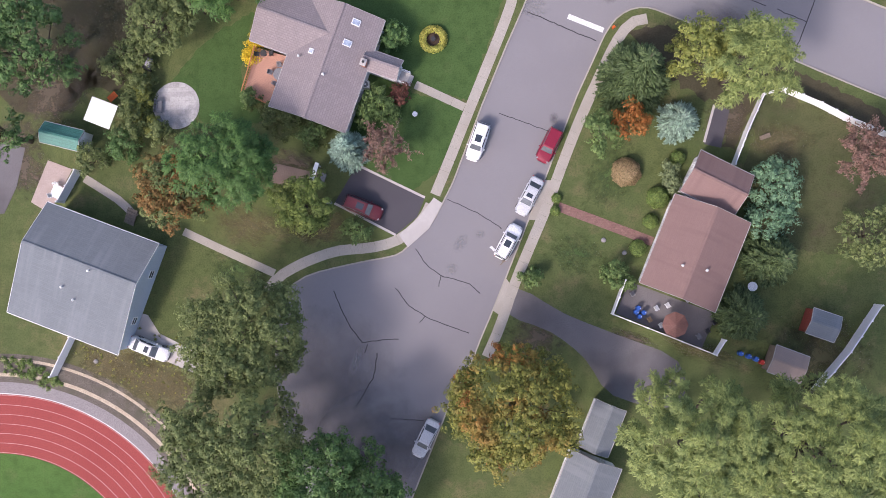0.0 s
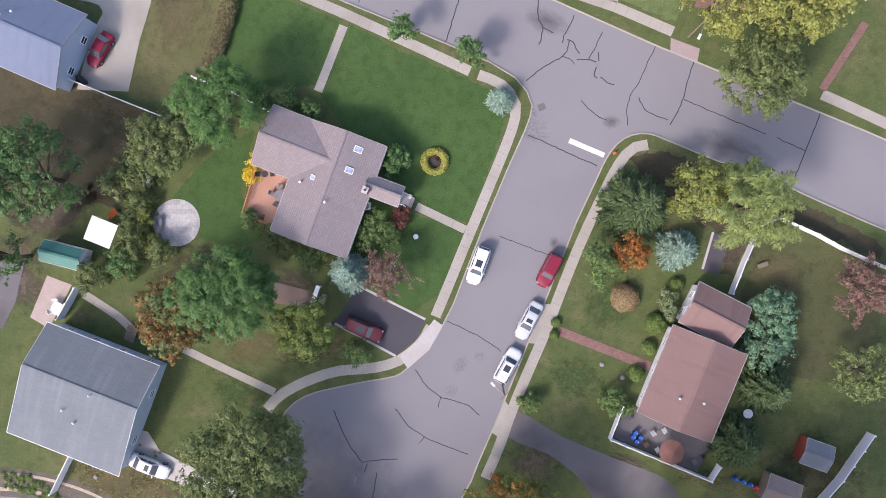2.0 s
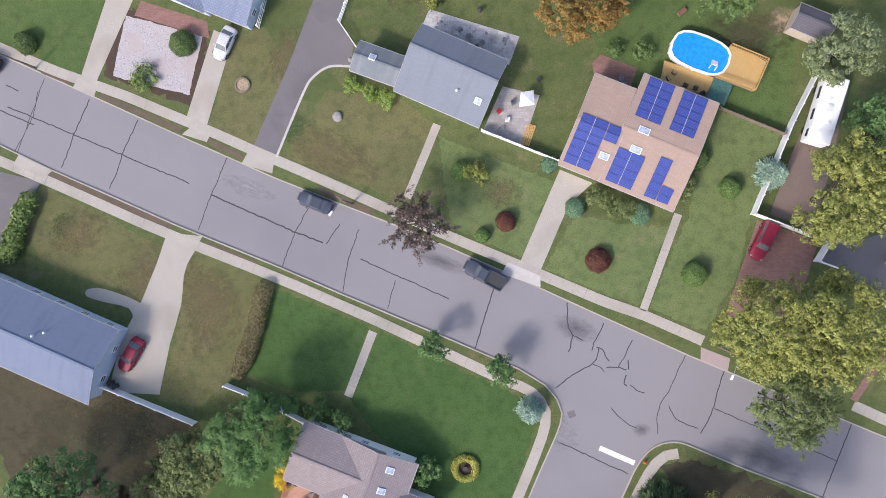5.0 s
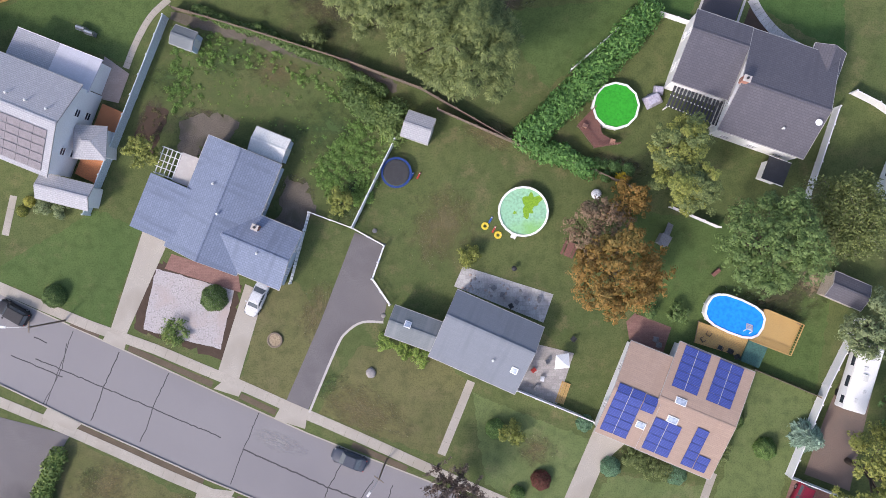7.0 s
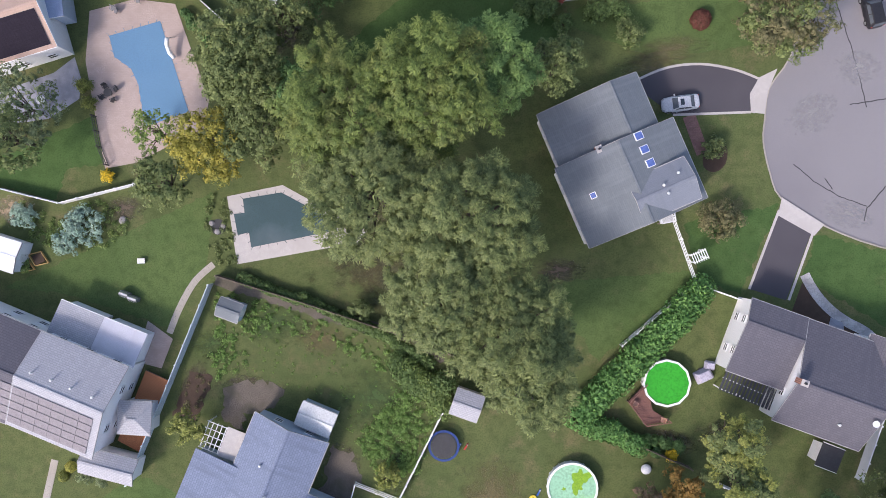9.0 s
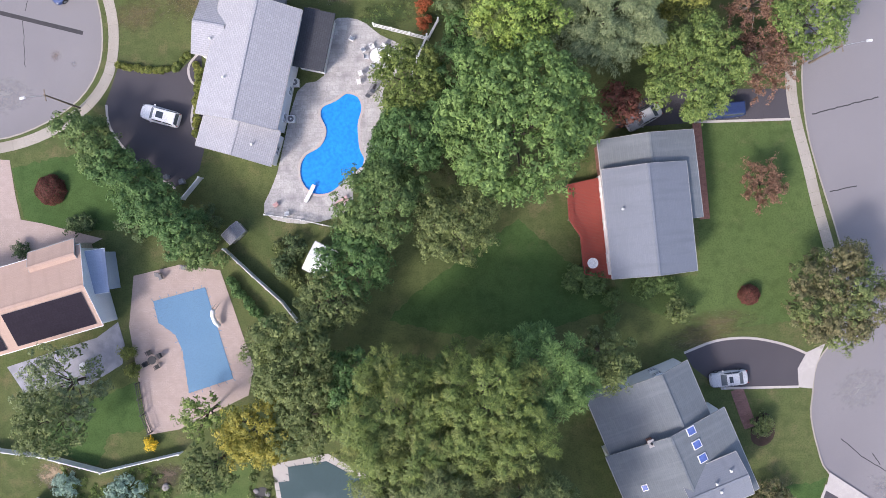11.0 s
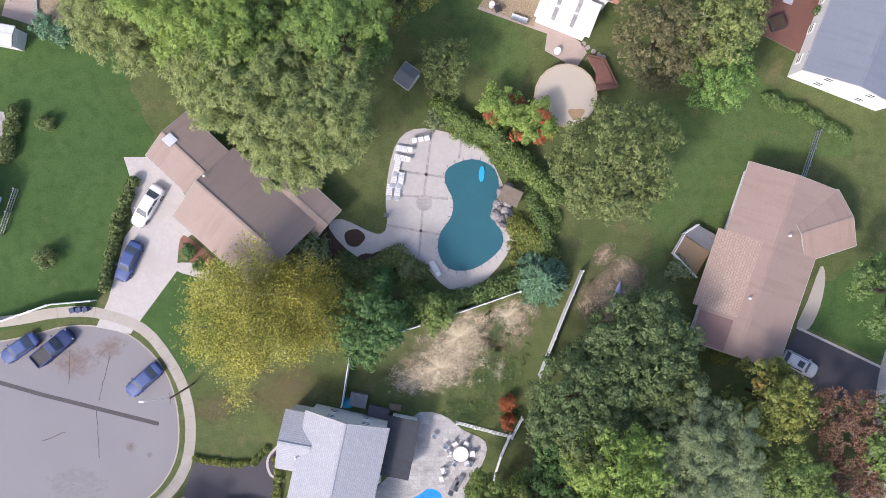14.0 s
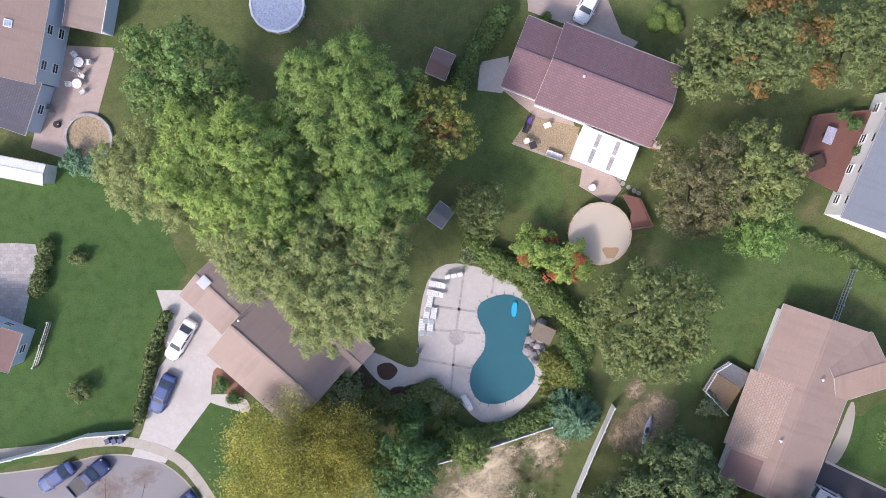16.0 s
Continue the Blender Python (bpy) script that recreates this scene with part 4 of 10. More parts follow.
def hedge(pts, width, h, leaf, label, name="hedge", step=0.75, size=0.17, category="hedge"):
    """A run of close-set shrubs grown into one hedge."""
    TREES[0] += 1
    rng = np.random.default_rng(TREES[0] * 19)
    line = resample(pts, step)
    ox, oy = line[0]
    root = thing(name, ox, oy, 0, 0, label, category)
    P, N, g = [], [], Geo()
    for x, y in line:
        m = int(width * step * 1.6 * (1 + h / width) / (size * size) * 1.6 + 30)
        d = rng.normal(size=(m, 3))
        d[:, 2] = np.abs(d[:, 2])
        d /= np.linalg.norm(d, axis=1, keepdims=True)
        k = rng.uniform(0.8, 1.15)
        P.append(np.array([x - ox + rng.normal(0, 0.1), y - oy + rng.normal(0, 0.1), h * 0.35]) + d * np.array([width / 2 * k, width / 2 * k, h * 0.65 * k]) * rng.uniform(0.7, 1.05, (m, 1)))
        N.append(d + rng.normal(0, 0.5, (m, 3)))
        g.tube([(x - ox, y - oy, -0.05), (x - ox, y - oy, h * 0.7)], 0.05, 0.02, 5)
    part("foliage", leaf_mesh("foliage", np.vstack(P), np.vstack(N), size, rng), leaf, root)
    part("stem", g, "bark", root)
    return root


# ---------- vehicles ----------
def paint(name, c, rough=0.48, metal=0.0):
    if name not in M:
        M[name] = mat("paint_" + name, c, tuple(v * 0.93 for v in c), 0.6, 9.0, rough, metal=metal, spec=0.3)
    return name


COAT = {"white": (0.74, 0.74, 0.75), "silver": (0.50, 0.51, 0.53), "red": (0.22, 0.015, 0.038), "maroon": (0.10, 0.017, 0.026), "navy": (0.026, 0.045, 0.125),
        "blue": (0.045, 0.078, 0.21), "dark": (0.045, 0.055, 0.08), "black": (0.022, 0.022, 0.026)}


def car(x, y, ang, L, coat="white", kind="sedan", label="", group="", sunroof=False, rails=False, z=0.02):
    """A car, nose to +x: body, cabin with its glass, wheels and lights."""
    key = paint("car_" + coat, COAT[coat])
    W = {"sedan": 1.82, "suv": 1.9, "pickup": 1.98, "van": 1.95, "wagon": 1.84}[kind]
    H = {"sedan": 1.46, "suv": 1.70, "pickup": 1.82, "van": 1.75, "wagon": 1.5}[kind]
    root = thing("pickup_truck" if kind == "pickup" else "car", x, y, z, ang, label, "pickup" if kind == "pickup" else "car", group)
    l, w, belt = L / 2, W / 2, H * 0.62
    hood = belt - 0.06

    def loop(px, z0, z1, k):
        a, c = w * k, 0.16
        return [(px, -a, z0), (px, -a * 1.0, z0 + (z1 - z0) * 0.55), (px, -a + c * 0.5, z1 - 0.05), (px, -a + c * 1.6, z1), (px, 0, z1 + 0.03), (px, a - c * 1.6, z1), (px, a - c * 0.5, z1 - 0.05), (px, a, z0 + (z1 - z0) * 0.55), (px, a, z0)]

    tail = {"sedan": belt, "suv": belt, "wagon": belt, "van": belt, "pickup": belt - 0.02}[kind]
    secs = [(-l, 0.42, tail - 0.22, 0.60), (-l + 0.09, 0.32, tail - 0.06, 0.80), (-l + 0.28, 0.28, tail - 0.01, 0.91), (-l + 0.6, 0.26, tail, 0.975), (-0.25 * l, 0.24, belt, 1.0), (0.3 * l, 0.24, belt, 1.0),
            (0.45 * l, 0.24, hood + 0.03, 0.995), (l - 0.7, 0.26, hood - 0.04, 0.965), (l - 0.36, 0.28, hood - 0.1, 0.88), (l - 0.13, 0.31, hood - 0.19, 0.74), (l, 0.4, hood - 0.34, 0.48)]
    g = Geo().loft([loop(*s) for s in secs])
    body = bevelled(part("body", g, key, root, smooth=True), 0.02, 1)
    cab = {"sedan": (-0.74, -0.42, 0.16, 0.46), "suv": (-0.97, -0.86, 0.20, 0.46), "wagon": (-0.96, -0.82, 0.16, 0.46), "van": (-0.97, -0.88, 0.34, 0.66), "pickup": (-0.16, -0.10, 0.22, 0.46)}[kind]
    r0, r1, r2, r3 = (v * l for v in cab)
    wb, wt = w * 0.93, w * 0.72
    zb, zt = belt - 0.02, H
    base = [(r0, -wb * 0.94), (r3, -wb * 0.9), (r3, wb * 0.9), (r0, wb * 0.94)]
    topp = [(r1, -wt), (r2, -wt * 0.97), (r2, wt * 0.97), (r1, wt)]

    def q(t, pts_b=base, pts_t=topp, k=1.0):
        return [((a[0] + (b[0] - a[0]) * t), (a[1] + (b[1] - a[1]) * t) * k) for a, b in zip(pts_b, pts_t)]

    g = Geo().loft([[(px, py, zb) for px, py in q(0)], [(px, py, zb + (zt - zb) * 0.9) for px, py in q(0.9)], [(px, py, zt) for px, py in q(1.15)]])
    bevelled(part("cabin", g, key, root), 0.06, 2)

    def pane(name, i, j, a0, a1, e0=0.06, e1=0.94, out=0.018, mt="sky_tinted_car_glass"):
        lo, hi = q(a0), q(a1)
        A, B, C, D = lo[i], lo[j], hi[j], hi[i]
        z0, z1 = zb + (zt - zb) * a0, zb + (zt - zb) * a1

        def mixp(p, s, t, zz):
            return Vector((p[0] + (s[0] - p[0]) * t, p[1] + (s[1] - p[1]) * t, zz))
        c = [mixp(A, B, e0, z0), mixp(A, B, e1, z0), mixp(D, C, e1, z1), mixp(D, C, e0, z1)]
        nn = (c[1] - c[0]).cross(c[3] - c[0]).normalized()
        mid = sum(c, Vector()) / 4
        if nn.dot(mid - Vector(((r1 + r2) / 2, 0, zb))) < 0:
            nn = -nn
        gg = Geo()
        gg.loft([[tuple(p - nn * 0.02) for p in c], [tuple(p + nn * out) for p in c]])
        return part(name, gg, mt, root)

    pane("windscreen", 1, 2, 0.08, 0.88)
    pane("rear_window", 3, 0, 0.12, 0.86)
    for i, j in ((0, 1), (2, 3)):
        pane("side_window", i, j, 0.14, 0.84, 0.08, 0.47)
        pane("side_window", i, j, 0.14, 0.84, 0.51, 0.88)
    if sunroof:
        part("sunroof", Geo().box(r2 - (r2 - r1) * 0.3, 0, zt + 0.005, (r2 - r1) * 0.34, wt * 1.1, 0.03), "glass", root)
    if rails:
        for s in (-1, 1):
            part("roof_rail", Geo().tube([(r1 + 0.1, s * wt * 0.9, zt), (r1 + 0.25, s * wt * 0.9, zt + 0.07), (r2 - 0.25, s * wt * 0.9, zt + 0.07), (r2 - 0.1, s * wt * 0.9, zt)], 0.025), "dark", root)
    if kind == "pickup":
        bx0, bx1 = -l + 0.1, r0 - 0.08
        part("bed_floor", Geo().box((bx0 + bx1) / 2, 0, belt + 0.02, bx1 - bx0, W * 0.78, 0.03), "dark", root, "dark lined truck bed")
        for s in (-1, 1):
            part("bed_side", Geo().box((bx0 + bx1) / 2, s * w * 0.86, belt + 0.1, bx1 - bx0, 0.14, 0.22), key, root)
        part("tailgate", Geo().box(-l + 0.1, 0, belt + 0.1, 0.1, W * 0.8, 0.22), key, root)
    for sx in (-0.6, 0.61):
        for s in (-1, 1):
            k = pose(sx * l, s * (w - 0.1), 0.34, 90)
            wh = part("wheel", Geo().cyl(0, 0, -0.11, 0.11, 0.34, 0.34, 18), "rubber", root, m=k)
            part("rim", Geo().cyl(0, 0, -0.118, 0.118, 0.2, 0.2, 12), "metal", wh)
    for s in (-1, 1):
        part("headlight", Geo().box(l - 0.24, s * w * 0.68, hood - 0.2, 0.2, 0.24, 0.1, s * -32), "lamp_lens", root)
        part("tail_light", Geo().box(-l + 0.13, s * w * 0.68, tail - 0.16, 0.1, 0.26, 0.14, s * 28), "red_plastic", root)
        part("wing_mirror", Geo().box(r3 - 0.35, s * (w + 0.07), belt + 0.04, 0.14, 0.2, 0.13), key, root)
    part("bumper", Geo().box(l - 0.04, 0, 0.42, 0.12, W * 0.46, 0.16), "dark", root)
    return root


# ---------- fences, pools, furniture ----------
def fence(pts, h, label, panel="white", post="white", step=2.4, kind="panel", name="fence", thick=0.05):
    """A fence: posts with caps, and a panel or rails in each bay."""
    ox, oy = pts[0]
    root = thing(name, ox, oy, 0, 0, label, "fence")
    for a, b in zip(pts, pts[1:]):
        d = math.dist(a, b)
        n = max(1, round(d / step))
        ang = math.degrees(math.atan2(b[1] - a[1], b[0] - a[0]))
        bay = d / n
        rails = ()
        if kind == "panel":
            pm = Geo().box(0, 0, h * 0.52, bay - 0.1, thick, h * 0.86).mesh("panel")
            rails = (h * 0.97, 0.12)
        elif kind == "wood":
            g, n_b = Geo(), int(bay / 0.16)
            line = []
            for i in range(n_b):
                x0, hh = -bay / 2 + i * bay / n_b, 0.012 + 0.012 * ((i * 5) % 3)
                line += [(x0, hh), (x0 + bay / n_b - 0.015, hh), (x0 + bay / n_b - 0.01, -0.01), (x0 + bay / n_b, -0.01)]
            pm = g.prism(line + [(bay / 2, -0.03), (-bay / 2, -0.03)], 0.05, h * 0.96).mesh("panel")
            rails = (h * 0.8,)
        else:
            pm = None
            rails = (h * 0.95, h * 0.55, h * 0.12)
            pk = Geo().box(0, 0, h * 0.5, 0.035, 0.02, h * 0.84).mesh("picket")
        rm = Geo().box(0, 0, 0, bay - 0.1, 0.07 if kind == "rail" else thick * 1.9, 0.08).mesh("rail")
        pw = Geo().box(0, 0, h * 0.52, 0.13, 0.13, h * 1.04).box(0, 0, h * 1.06, 0.18, 0.18, 0.05).mesh("post")
        for i in range(n):
            t = (i + 0.5) / n
            here = pose(a[0] + (b[0] - a[0]) * t - ox, a[1] + (b[1] - a[1]) * t - oy, 0, 0, 0, ang)
            if pm:
                part("panel", pm, panel, root, m=here)
            else:
                for j in range(int(bay / 0.35)):
                    part("picket", pk, panel, root, m=here @ Matrix.Translation((-bay / 2 + 0.25 + j * 0.35, 0, 0)))
            for z in rails:
                part("rail", rm, panel, root, m=here @ Matrix.Translation((0, 0, z)))
        for i in range(n + 1):
            t = i / n
            part("post", pw, post, root, m=pose(a[0] + (b[0] - a[0]) * t - ox, a[1] + (b[1] - a[1]) * t - oy, 0, 0, 0, ang))
    return root


def round_pool(x, y, r, h, water, label, ry=1.0, ang=0.0, seg=16, wall="white", rim="white", level=0.12, square=1.0):
    root = thing("above_ground_pool", x, y, 0, ang, label, "pool")
    def at(a, o):
        c, d = math.cos(a), math.sin(a)
        return ((r - o) * math.copysign(abs(c) ** square, c), (ry * r - o) * math.copysign(abs(d) ** square, d))

    def loop(o, k=48):
        return [at(i * math.tau / k, o) for i in range(k)]

    g = Geo()
    for a, b, c, d in zip(loop(0.12), loop(0.12)[1:] + loop(0.12)[:1], loop(0.2)[1:] + loop(0.2)[:1], loop(0.2)):
        g.prism([a, b, c, d], 0, h - 0.05)
    part("pool_wall", g, wall, root)
    for i in range(seg):
        a0, a1 = i * math.tau / seg, (i + 1) * math.tau / seg
        part("top_rail", Geo().prism([at(a0, 0.24), at(a0, 0.0), at(a1, 0.0), at(a1, 0.24)], h - 0.05, h), rim, root)
        part("upright", Geo().box(*at(a0, 0.1), (h - 0.05) / 2, 0.14, 0.14, h - 0.05, math.degrees(a0)), rim, root)
    part("water", Geo().prism(loop(0.18), 0.05, h - level), water, root)
    return root


def chair(x, y, ang, material="furn_white", label="white plastic patio chair", z=0.0, group="patio chairs", name="patio_chair"):
    root = thing(name, x, y, z, ang, label, "chair", group)
    part("seat", Geo().box(0, 0, 0.42, 0.5, 0.5, 0.05), material, root)
    part("backrest", Geo().beam((-0.24, -0.25, 0.7), (-0.24, 0.25, 0.7), 0.05, 0.5), material, root)
    for sx in (-0.21, 0.21):
        for sy in (-0.21, 0.21):
            part("leg", Geo().box(sx, sy, 0.2, 0.05, 0.05, 0.4), material, root)
    for sy in (-0.27, 0.27):
        part("armrest", Geo().box(0, sy, 0.64, 0.48, 0.06, 0.04), material, root)
    return root


def bench(x, y, ang, label, z=0.0):
    """A slatted garden bench with a low back and two frames."""
    root = thing("garden_bench", x, y, z, ang, label, "bench", "garden benches")
    for i in range(5):
        part("seat_slat", Geo().box(0, -0.26 + i * 0.13, 0.43, 1.5, 0.11, 0.04), "grey", root)
    for i in range(3):
        part("back_slat", Geo().box(0, 0.36 + i * 0.03, 0.58 + i * 0.14, 1.5, 0.035, 0.11), "grey", root)
    for sx in (-0.65, 0.65):
        part("leg_frame", Geo().box(sx, -0.26, 0.21, 0.07, 0.07, 0.42).box(sx, 0.34, 0.42, 0.07, 0.07, 0.84).box(sx, 0.04, 0.62, 0.08, 0.62, 0.05), "grey", root)
    return root


def lounger(x, y, ang, material="furn_white", label="white sun lounger on the pool deck", z=0.0, group="sun loungers"):
    root = thing("sun_lounger", x, y, z, ang, label, "lounger", group)
    for i in range(7):
        part("slat", Geo().box(-0.35 + i * 0.19, 0, 0.33, 0.15, 0.58, 0.03), material, root)
    part("backrest", Geo().beam((-0.5, 0, 0.36), (-1.0, 0, 0.72), 0.58, 0.04), material, root)
    for sy in (-0.3, 0.3):
        part("side_rail", Geo().beam((-0.55, sy, 0.32), (0.95, sy, 0.32), 0.05, 0.07), material, root)
        for sx in (-0.5, 0.85):
            part("leg", Geo().box(sx, sy, 0.15, 0.05, 0.05, 0.3), material, root)
    return root


def table(x, y, r, material="grey", label="round patio table", z=0.0, ang=0.0, ry=None, parasol=None):
    root = thing("patio_table", x, y, z, ang, label, "table")
    if ry:
        part("tabletop", Geo().box(0, 0, 0.72, 2 * r, 2 * ry, 0.05), material, root)
    else:
        part("tabletop", Geo().cyl(0, 0, 0.7, 0.75, r, r, 24), material, root)
    part("pedestal", Geo().cyl(0, 0, 0.04, 0.7, 0.06, 0.06, 10), "dark", root)
    part("foot", Geo().cyl(0, 0, 0, 0.04, r * 0.5, r * 0.4, 16), "dark", root)
    return root


def parasol(x, y, r, material, label, z=0.0):
    root = thing("parasol", x, y, z, 0, label, "parasol")
    part("pole", Geo().tube([(0, 0, 0), (0, 0, 2.45)], 0.025), "metal", root)
    part("base", Geo().cyl(0, 0, 0, 0.08, 0.28, 0.24, 16), "dark", root)
    for i in range(8):
        a, b = i * math.tau / 8, (i + 1) * math.tau / 8
        g = Geo()
        g.loft([[(r * math.cos(a), r * math.sin(a), 1.95), (r * math.cos(b), r * math.sin(b), 1.95), (0.03 * math.cos(b), 0.03 * math.sin(b), 2.5), (0.03 * math.cos(a), 0.03 * math.sin(a), 2.5)],
                [(r * math.cos(a), r * math.sin(a), 1.98), (r * math.cos(b), r * math.sin(b), 1.98), (0.03 * math.cos(b), 0.03 * math.sin(b), 2.53), (0.03 * math.cos(a), 0.03 * math.sin(a), 2.53)]])
        part("canopy", g, material, root)
    return root


def deck(pts, h, material, label, rail=None, board=0.16, name="deck", ang=0.0):
    """A raised timber deck: boards laid across, a frame under them, posts, and a rail where asked."""
    cx, cy = sum(p[0] for p in pts) / len(pts), sum(p[1] for p in pts) / len(pts)
    root = thing(name, cx, cy, 0, ang, label, "deck")
    inv = root.matrix_basis.inverted()
    loc = [inv @ Vector((x, y, 0)) for x, y in pts]
    loc = [(v.x, v.y) for v in loc]
    part("frame", Geo().prism(loc, max(0.02, h - 0.3), h - 0.04), "wood", root)
    y0, y1 = min(p[1] for p in loc), max(p[1] for p in loc)
    k = max(1, int((y1 - y0) / board))
    for i in range(k):
        ya, yb = y0 + (y1 - y0) * i / k, y0 + (y1 - y0) * (i + 1) / k - 0.012
        span = []
        for yy in (ya + 0.004, yb - 0.004):
            xs = []
            for j in range(len(loc)):
                p, q = loc[j], loc[(j + 1) % len(loc)]
                if (p[1] <= yy) != (q[1] <= yy):
                    xs.append(p[0] + (q[0] - p[0]) * (yy - p[1]) / (q[1] - p[1]))
            span.append((min(xs), max(xs)) if len(xs) > 1 else None)
        if span[0] and span[1]:
            part("board", Geo().prism([(span[0][0], ya), (span[0][1], ya), (span[1][1], yb), (span[1][0], yb)], h - 0.04, h), material, root)
    for px, py in loc:
        part("post", Geo().box(px * 0.97, py * 0.97, (h - 0.05) / 2, 0.12, 0.12, h - 0.05), "wood", root)
    if rail:
        mt, segs = rail
        for s in segs:
            a, b = loc[s], loc[(s + 1) % len(loc)]
            d = math.dist(a, b)
            part("handrail", Geo().beam((*a, h + 0.92), (*b, h + 0.92), 0.12, 0.06).beam((*a, h + 0.12), (*b, h + 0.12), 0.06, 0.06), mt, root)
            bal = Geo().box(0, 0, h + 0.5, 0.045, 0.045, 0.84).mesh("baluster")
            for j in range(int(d / 0.3) + 1):
                t = j * 0.3 / d
                part("baluster", bal, mt, root, m=Matrix.Translation((a[0] + (b[0] - a[0]) * t, a[1] + (b[1] - a[1]) * t, 0)))
    return root


def lamp_post(x, y, ang, label="grey steel street lamp with a long arm", arm=2.6, h=8.0):
    root = thing("street_lamp", x, y, 0, ang, label, "street lamp")
    part("pole", Geo().tube([(0, 0, 0), (0, 0, h * 0.95)], 0.13, 0.09, 10), "wood", root)
    part("arm", Geo().tube([(0, 0, h * 0.88), (arm * 0.4, 0, h * 0.96), (arm, 0, h)], 0.045, 0.035), "metal", root)
    part("lamp_head", Geo().box(arm + 0.25, 0, h, 0.65, 0.28, 0.14, 0, 0.2), "furn_white", root)
    part("crossarm", Geo().box(0, 0, h * 0.93, 0.1, 1.3, 0.1), "wood", root)
    return root


def blob(x, y, rx, ry, ang, material, label, name="bare_or_shaded_patch", category="ground patch", z=0.0):
    """A ragged patch of other ground that fades into the grass."""
    layer[0] = (layer[0] + 0.0011) % 0.012
    n, rng = 40, random.Random(int(x * 31 + y * 17))
    g = Geo()
    g.poly([(math.cos(i * math.tau / n), math.sin(i * math.tau / n), 0) for i in range(n)])
    ob = part(name, g, material, None, label, pose(x, y, z + 0.018 + layer[0] * 0.6, 0, 0, ang) @ Matrix.Diagonal((rx, ry, 1, 1)))
    return tagged(ob, "", category, "", "structure")


def rock(x, y, r, label="grey boulder in the lawn", name="rock", z=0.0, material="rock"):
    rng = random.Random(int(x * 13 + y * 7))
    loops = []
    for zz, k in ((-0.05, 0.9), (0.25, 1.0), (0.55, 0.8), (0.72, 0.35)):
        loops.append([(r * k * rng.uniform(0.85, 1.1) * math.cos(i * math.tau / 9), r * k * rng.uniform(0.85, 1.1) * math.sin(i * math.tau / 9), r * zz) for i in range(9)])
    ob = part(name, Geo().loft(loops), material, None, label, pose(x, y, z))
    return tagged(ob, "", "rock")


def bin_(x, y, material="dark", label="lidded wheeled bin", h=1.05, r=0.3, z=0.0, name="bin"):
    root = thing(name, x, y, z, 20, label, "bin")
    part("tub", Geo().loft([[(-r * 0.8, -r * 0.8, 0.03), (r * 0.8, -r * 0.8, 0.03), (r * 0.8, r * 0.8, 0.03), (-r * 0.8, r * 0.8, 0.03)], [(-r, -r, h * 0.9), (r, -r, h * 0.9), (r, r, h * 0.9), (-r, r, h * 0.9)]]), material, root)
    part("lid", Geo().box(0, 0, h * 0.94, 2.1 * r, 2.1 * r, 0.08, 0, 0.15), material, root)
    for s in (-1, 1):
        part("wheel", Geo().cyl(-r * 0.8, s * r * 0.7, 0.0, 0.12, 0.06, 0.06, 8), "rubber", root)
    return root


def barrel(x, y, material="blue_plastic", label="blue plastic barrel on the patio", z=0.0, r=0.3, h=0.85, group="barrels"):
    root = thing("barrel", x, y, z, 0, label, "barrel", group)
    part("drum", Geo().cyl(0, 0, 0, h * 0.3, r * 0.92, r, 16).cyl(0, 0, h * 0.3, h * 0.95, r, r * 0.92, 16), material, root)
    part("lid", Geo().cyl(0, 0, h * 0.95, h, r * 0.94, r * 0.9, 16), material, root)
    part("bung", Geo().cyl(r * 0.5, 0, h, h + 0.04, 0.05, 0.05, 8), "furn_white", root)
    return root


def stoop(x, y, ang, label):
    """A small front landing with a step, white railings and two yellow pots."""
    root = thing("stoop", x, y, 0, ang, label, "stoop")
    part("landing", Geo().box(0, 0, 0.2, 1.9, 1.6, 0.4), "pale_concrete", root)
    part("step", Geo().box(1.15, 0, 0.1, 0.4, 1.3, 0.2), "pale_concrete", root)
    for side in (-1, 1):
        g = Geo().box(0, side * 0.72, 1.3, 1.8, 0.1, 0.09).box(0, side * 0.72, 0.55, 1.8, 0.06, 0.06)
        rail = part("railing", g, "white", root)
        for i in range(10):
            part("baluster", Geo().box(-0.81 + i * 0.18, side * 0.72, 0.9, 0.05, 0.05, 0.72), "white", rail)
        part("post", Geo().box(0.88, side * 0.72, 0.9, 0.14, 0.14, 1.1), "white", root)
    return root


def ac_unit(x, y, ang=0.0, label="grey air conditioning unit beside the wall", z=0.0):
    root = thing("air_conditioner", x, y, z, ang, label, "air conditioner")
    part("case", Geo().box(0, 0, 0.4, 0.85, 0.85, 0.8), "siding", root)
    part("fan_grille", Geo().ring(0, 0, 0.8, 0.83, 0.12, 0.36, 20), "grey", root)
    part("pad", Geo().box(0, 0, 0.01, 1.0, 1.0, 0.08), "concrete", root)
    return root


# ---------- ground, roads, kerbs ----------
main_upper = spline([(-93.90, 94.29), (-72.28, 84.21), (-51.06, 74.24), (-28.83, 63.87)] + [(-13.54, 57.60), (-0.59, 51.79), (20.80, 41.67), (44.77, 31.25), (78.26, 15.57)], False, 2)
junction_right = [(78.19, 5.93), (44.69, 20.56), (36.43, 24.46), (27.29, 28.07), (21.70, 30.49), (19.52, 31.31), (17.52, 31.18), (15.72, 30.10), (14.36, 28.21), (13.50, 26.40)]
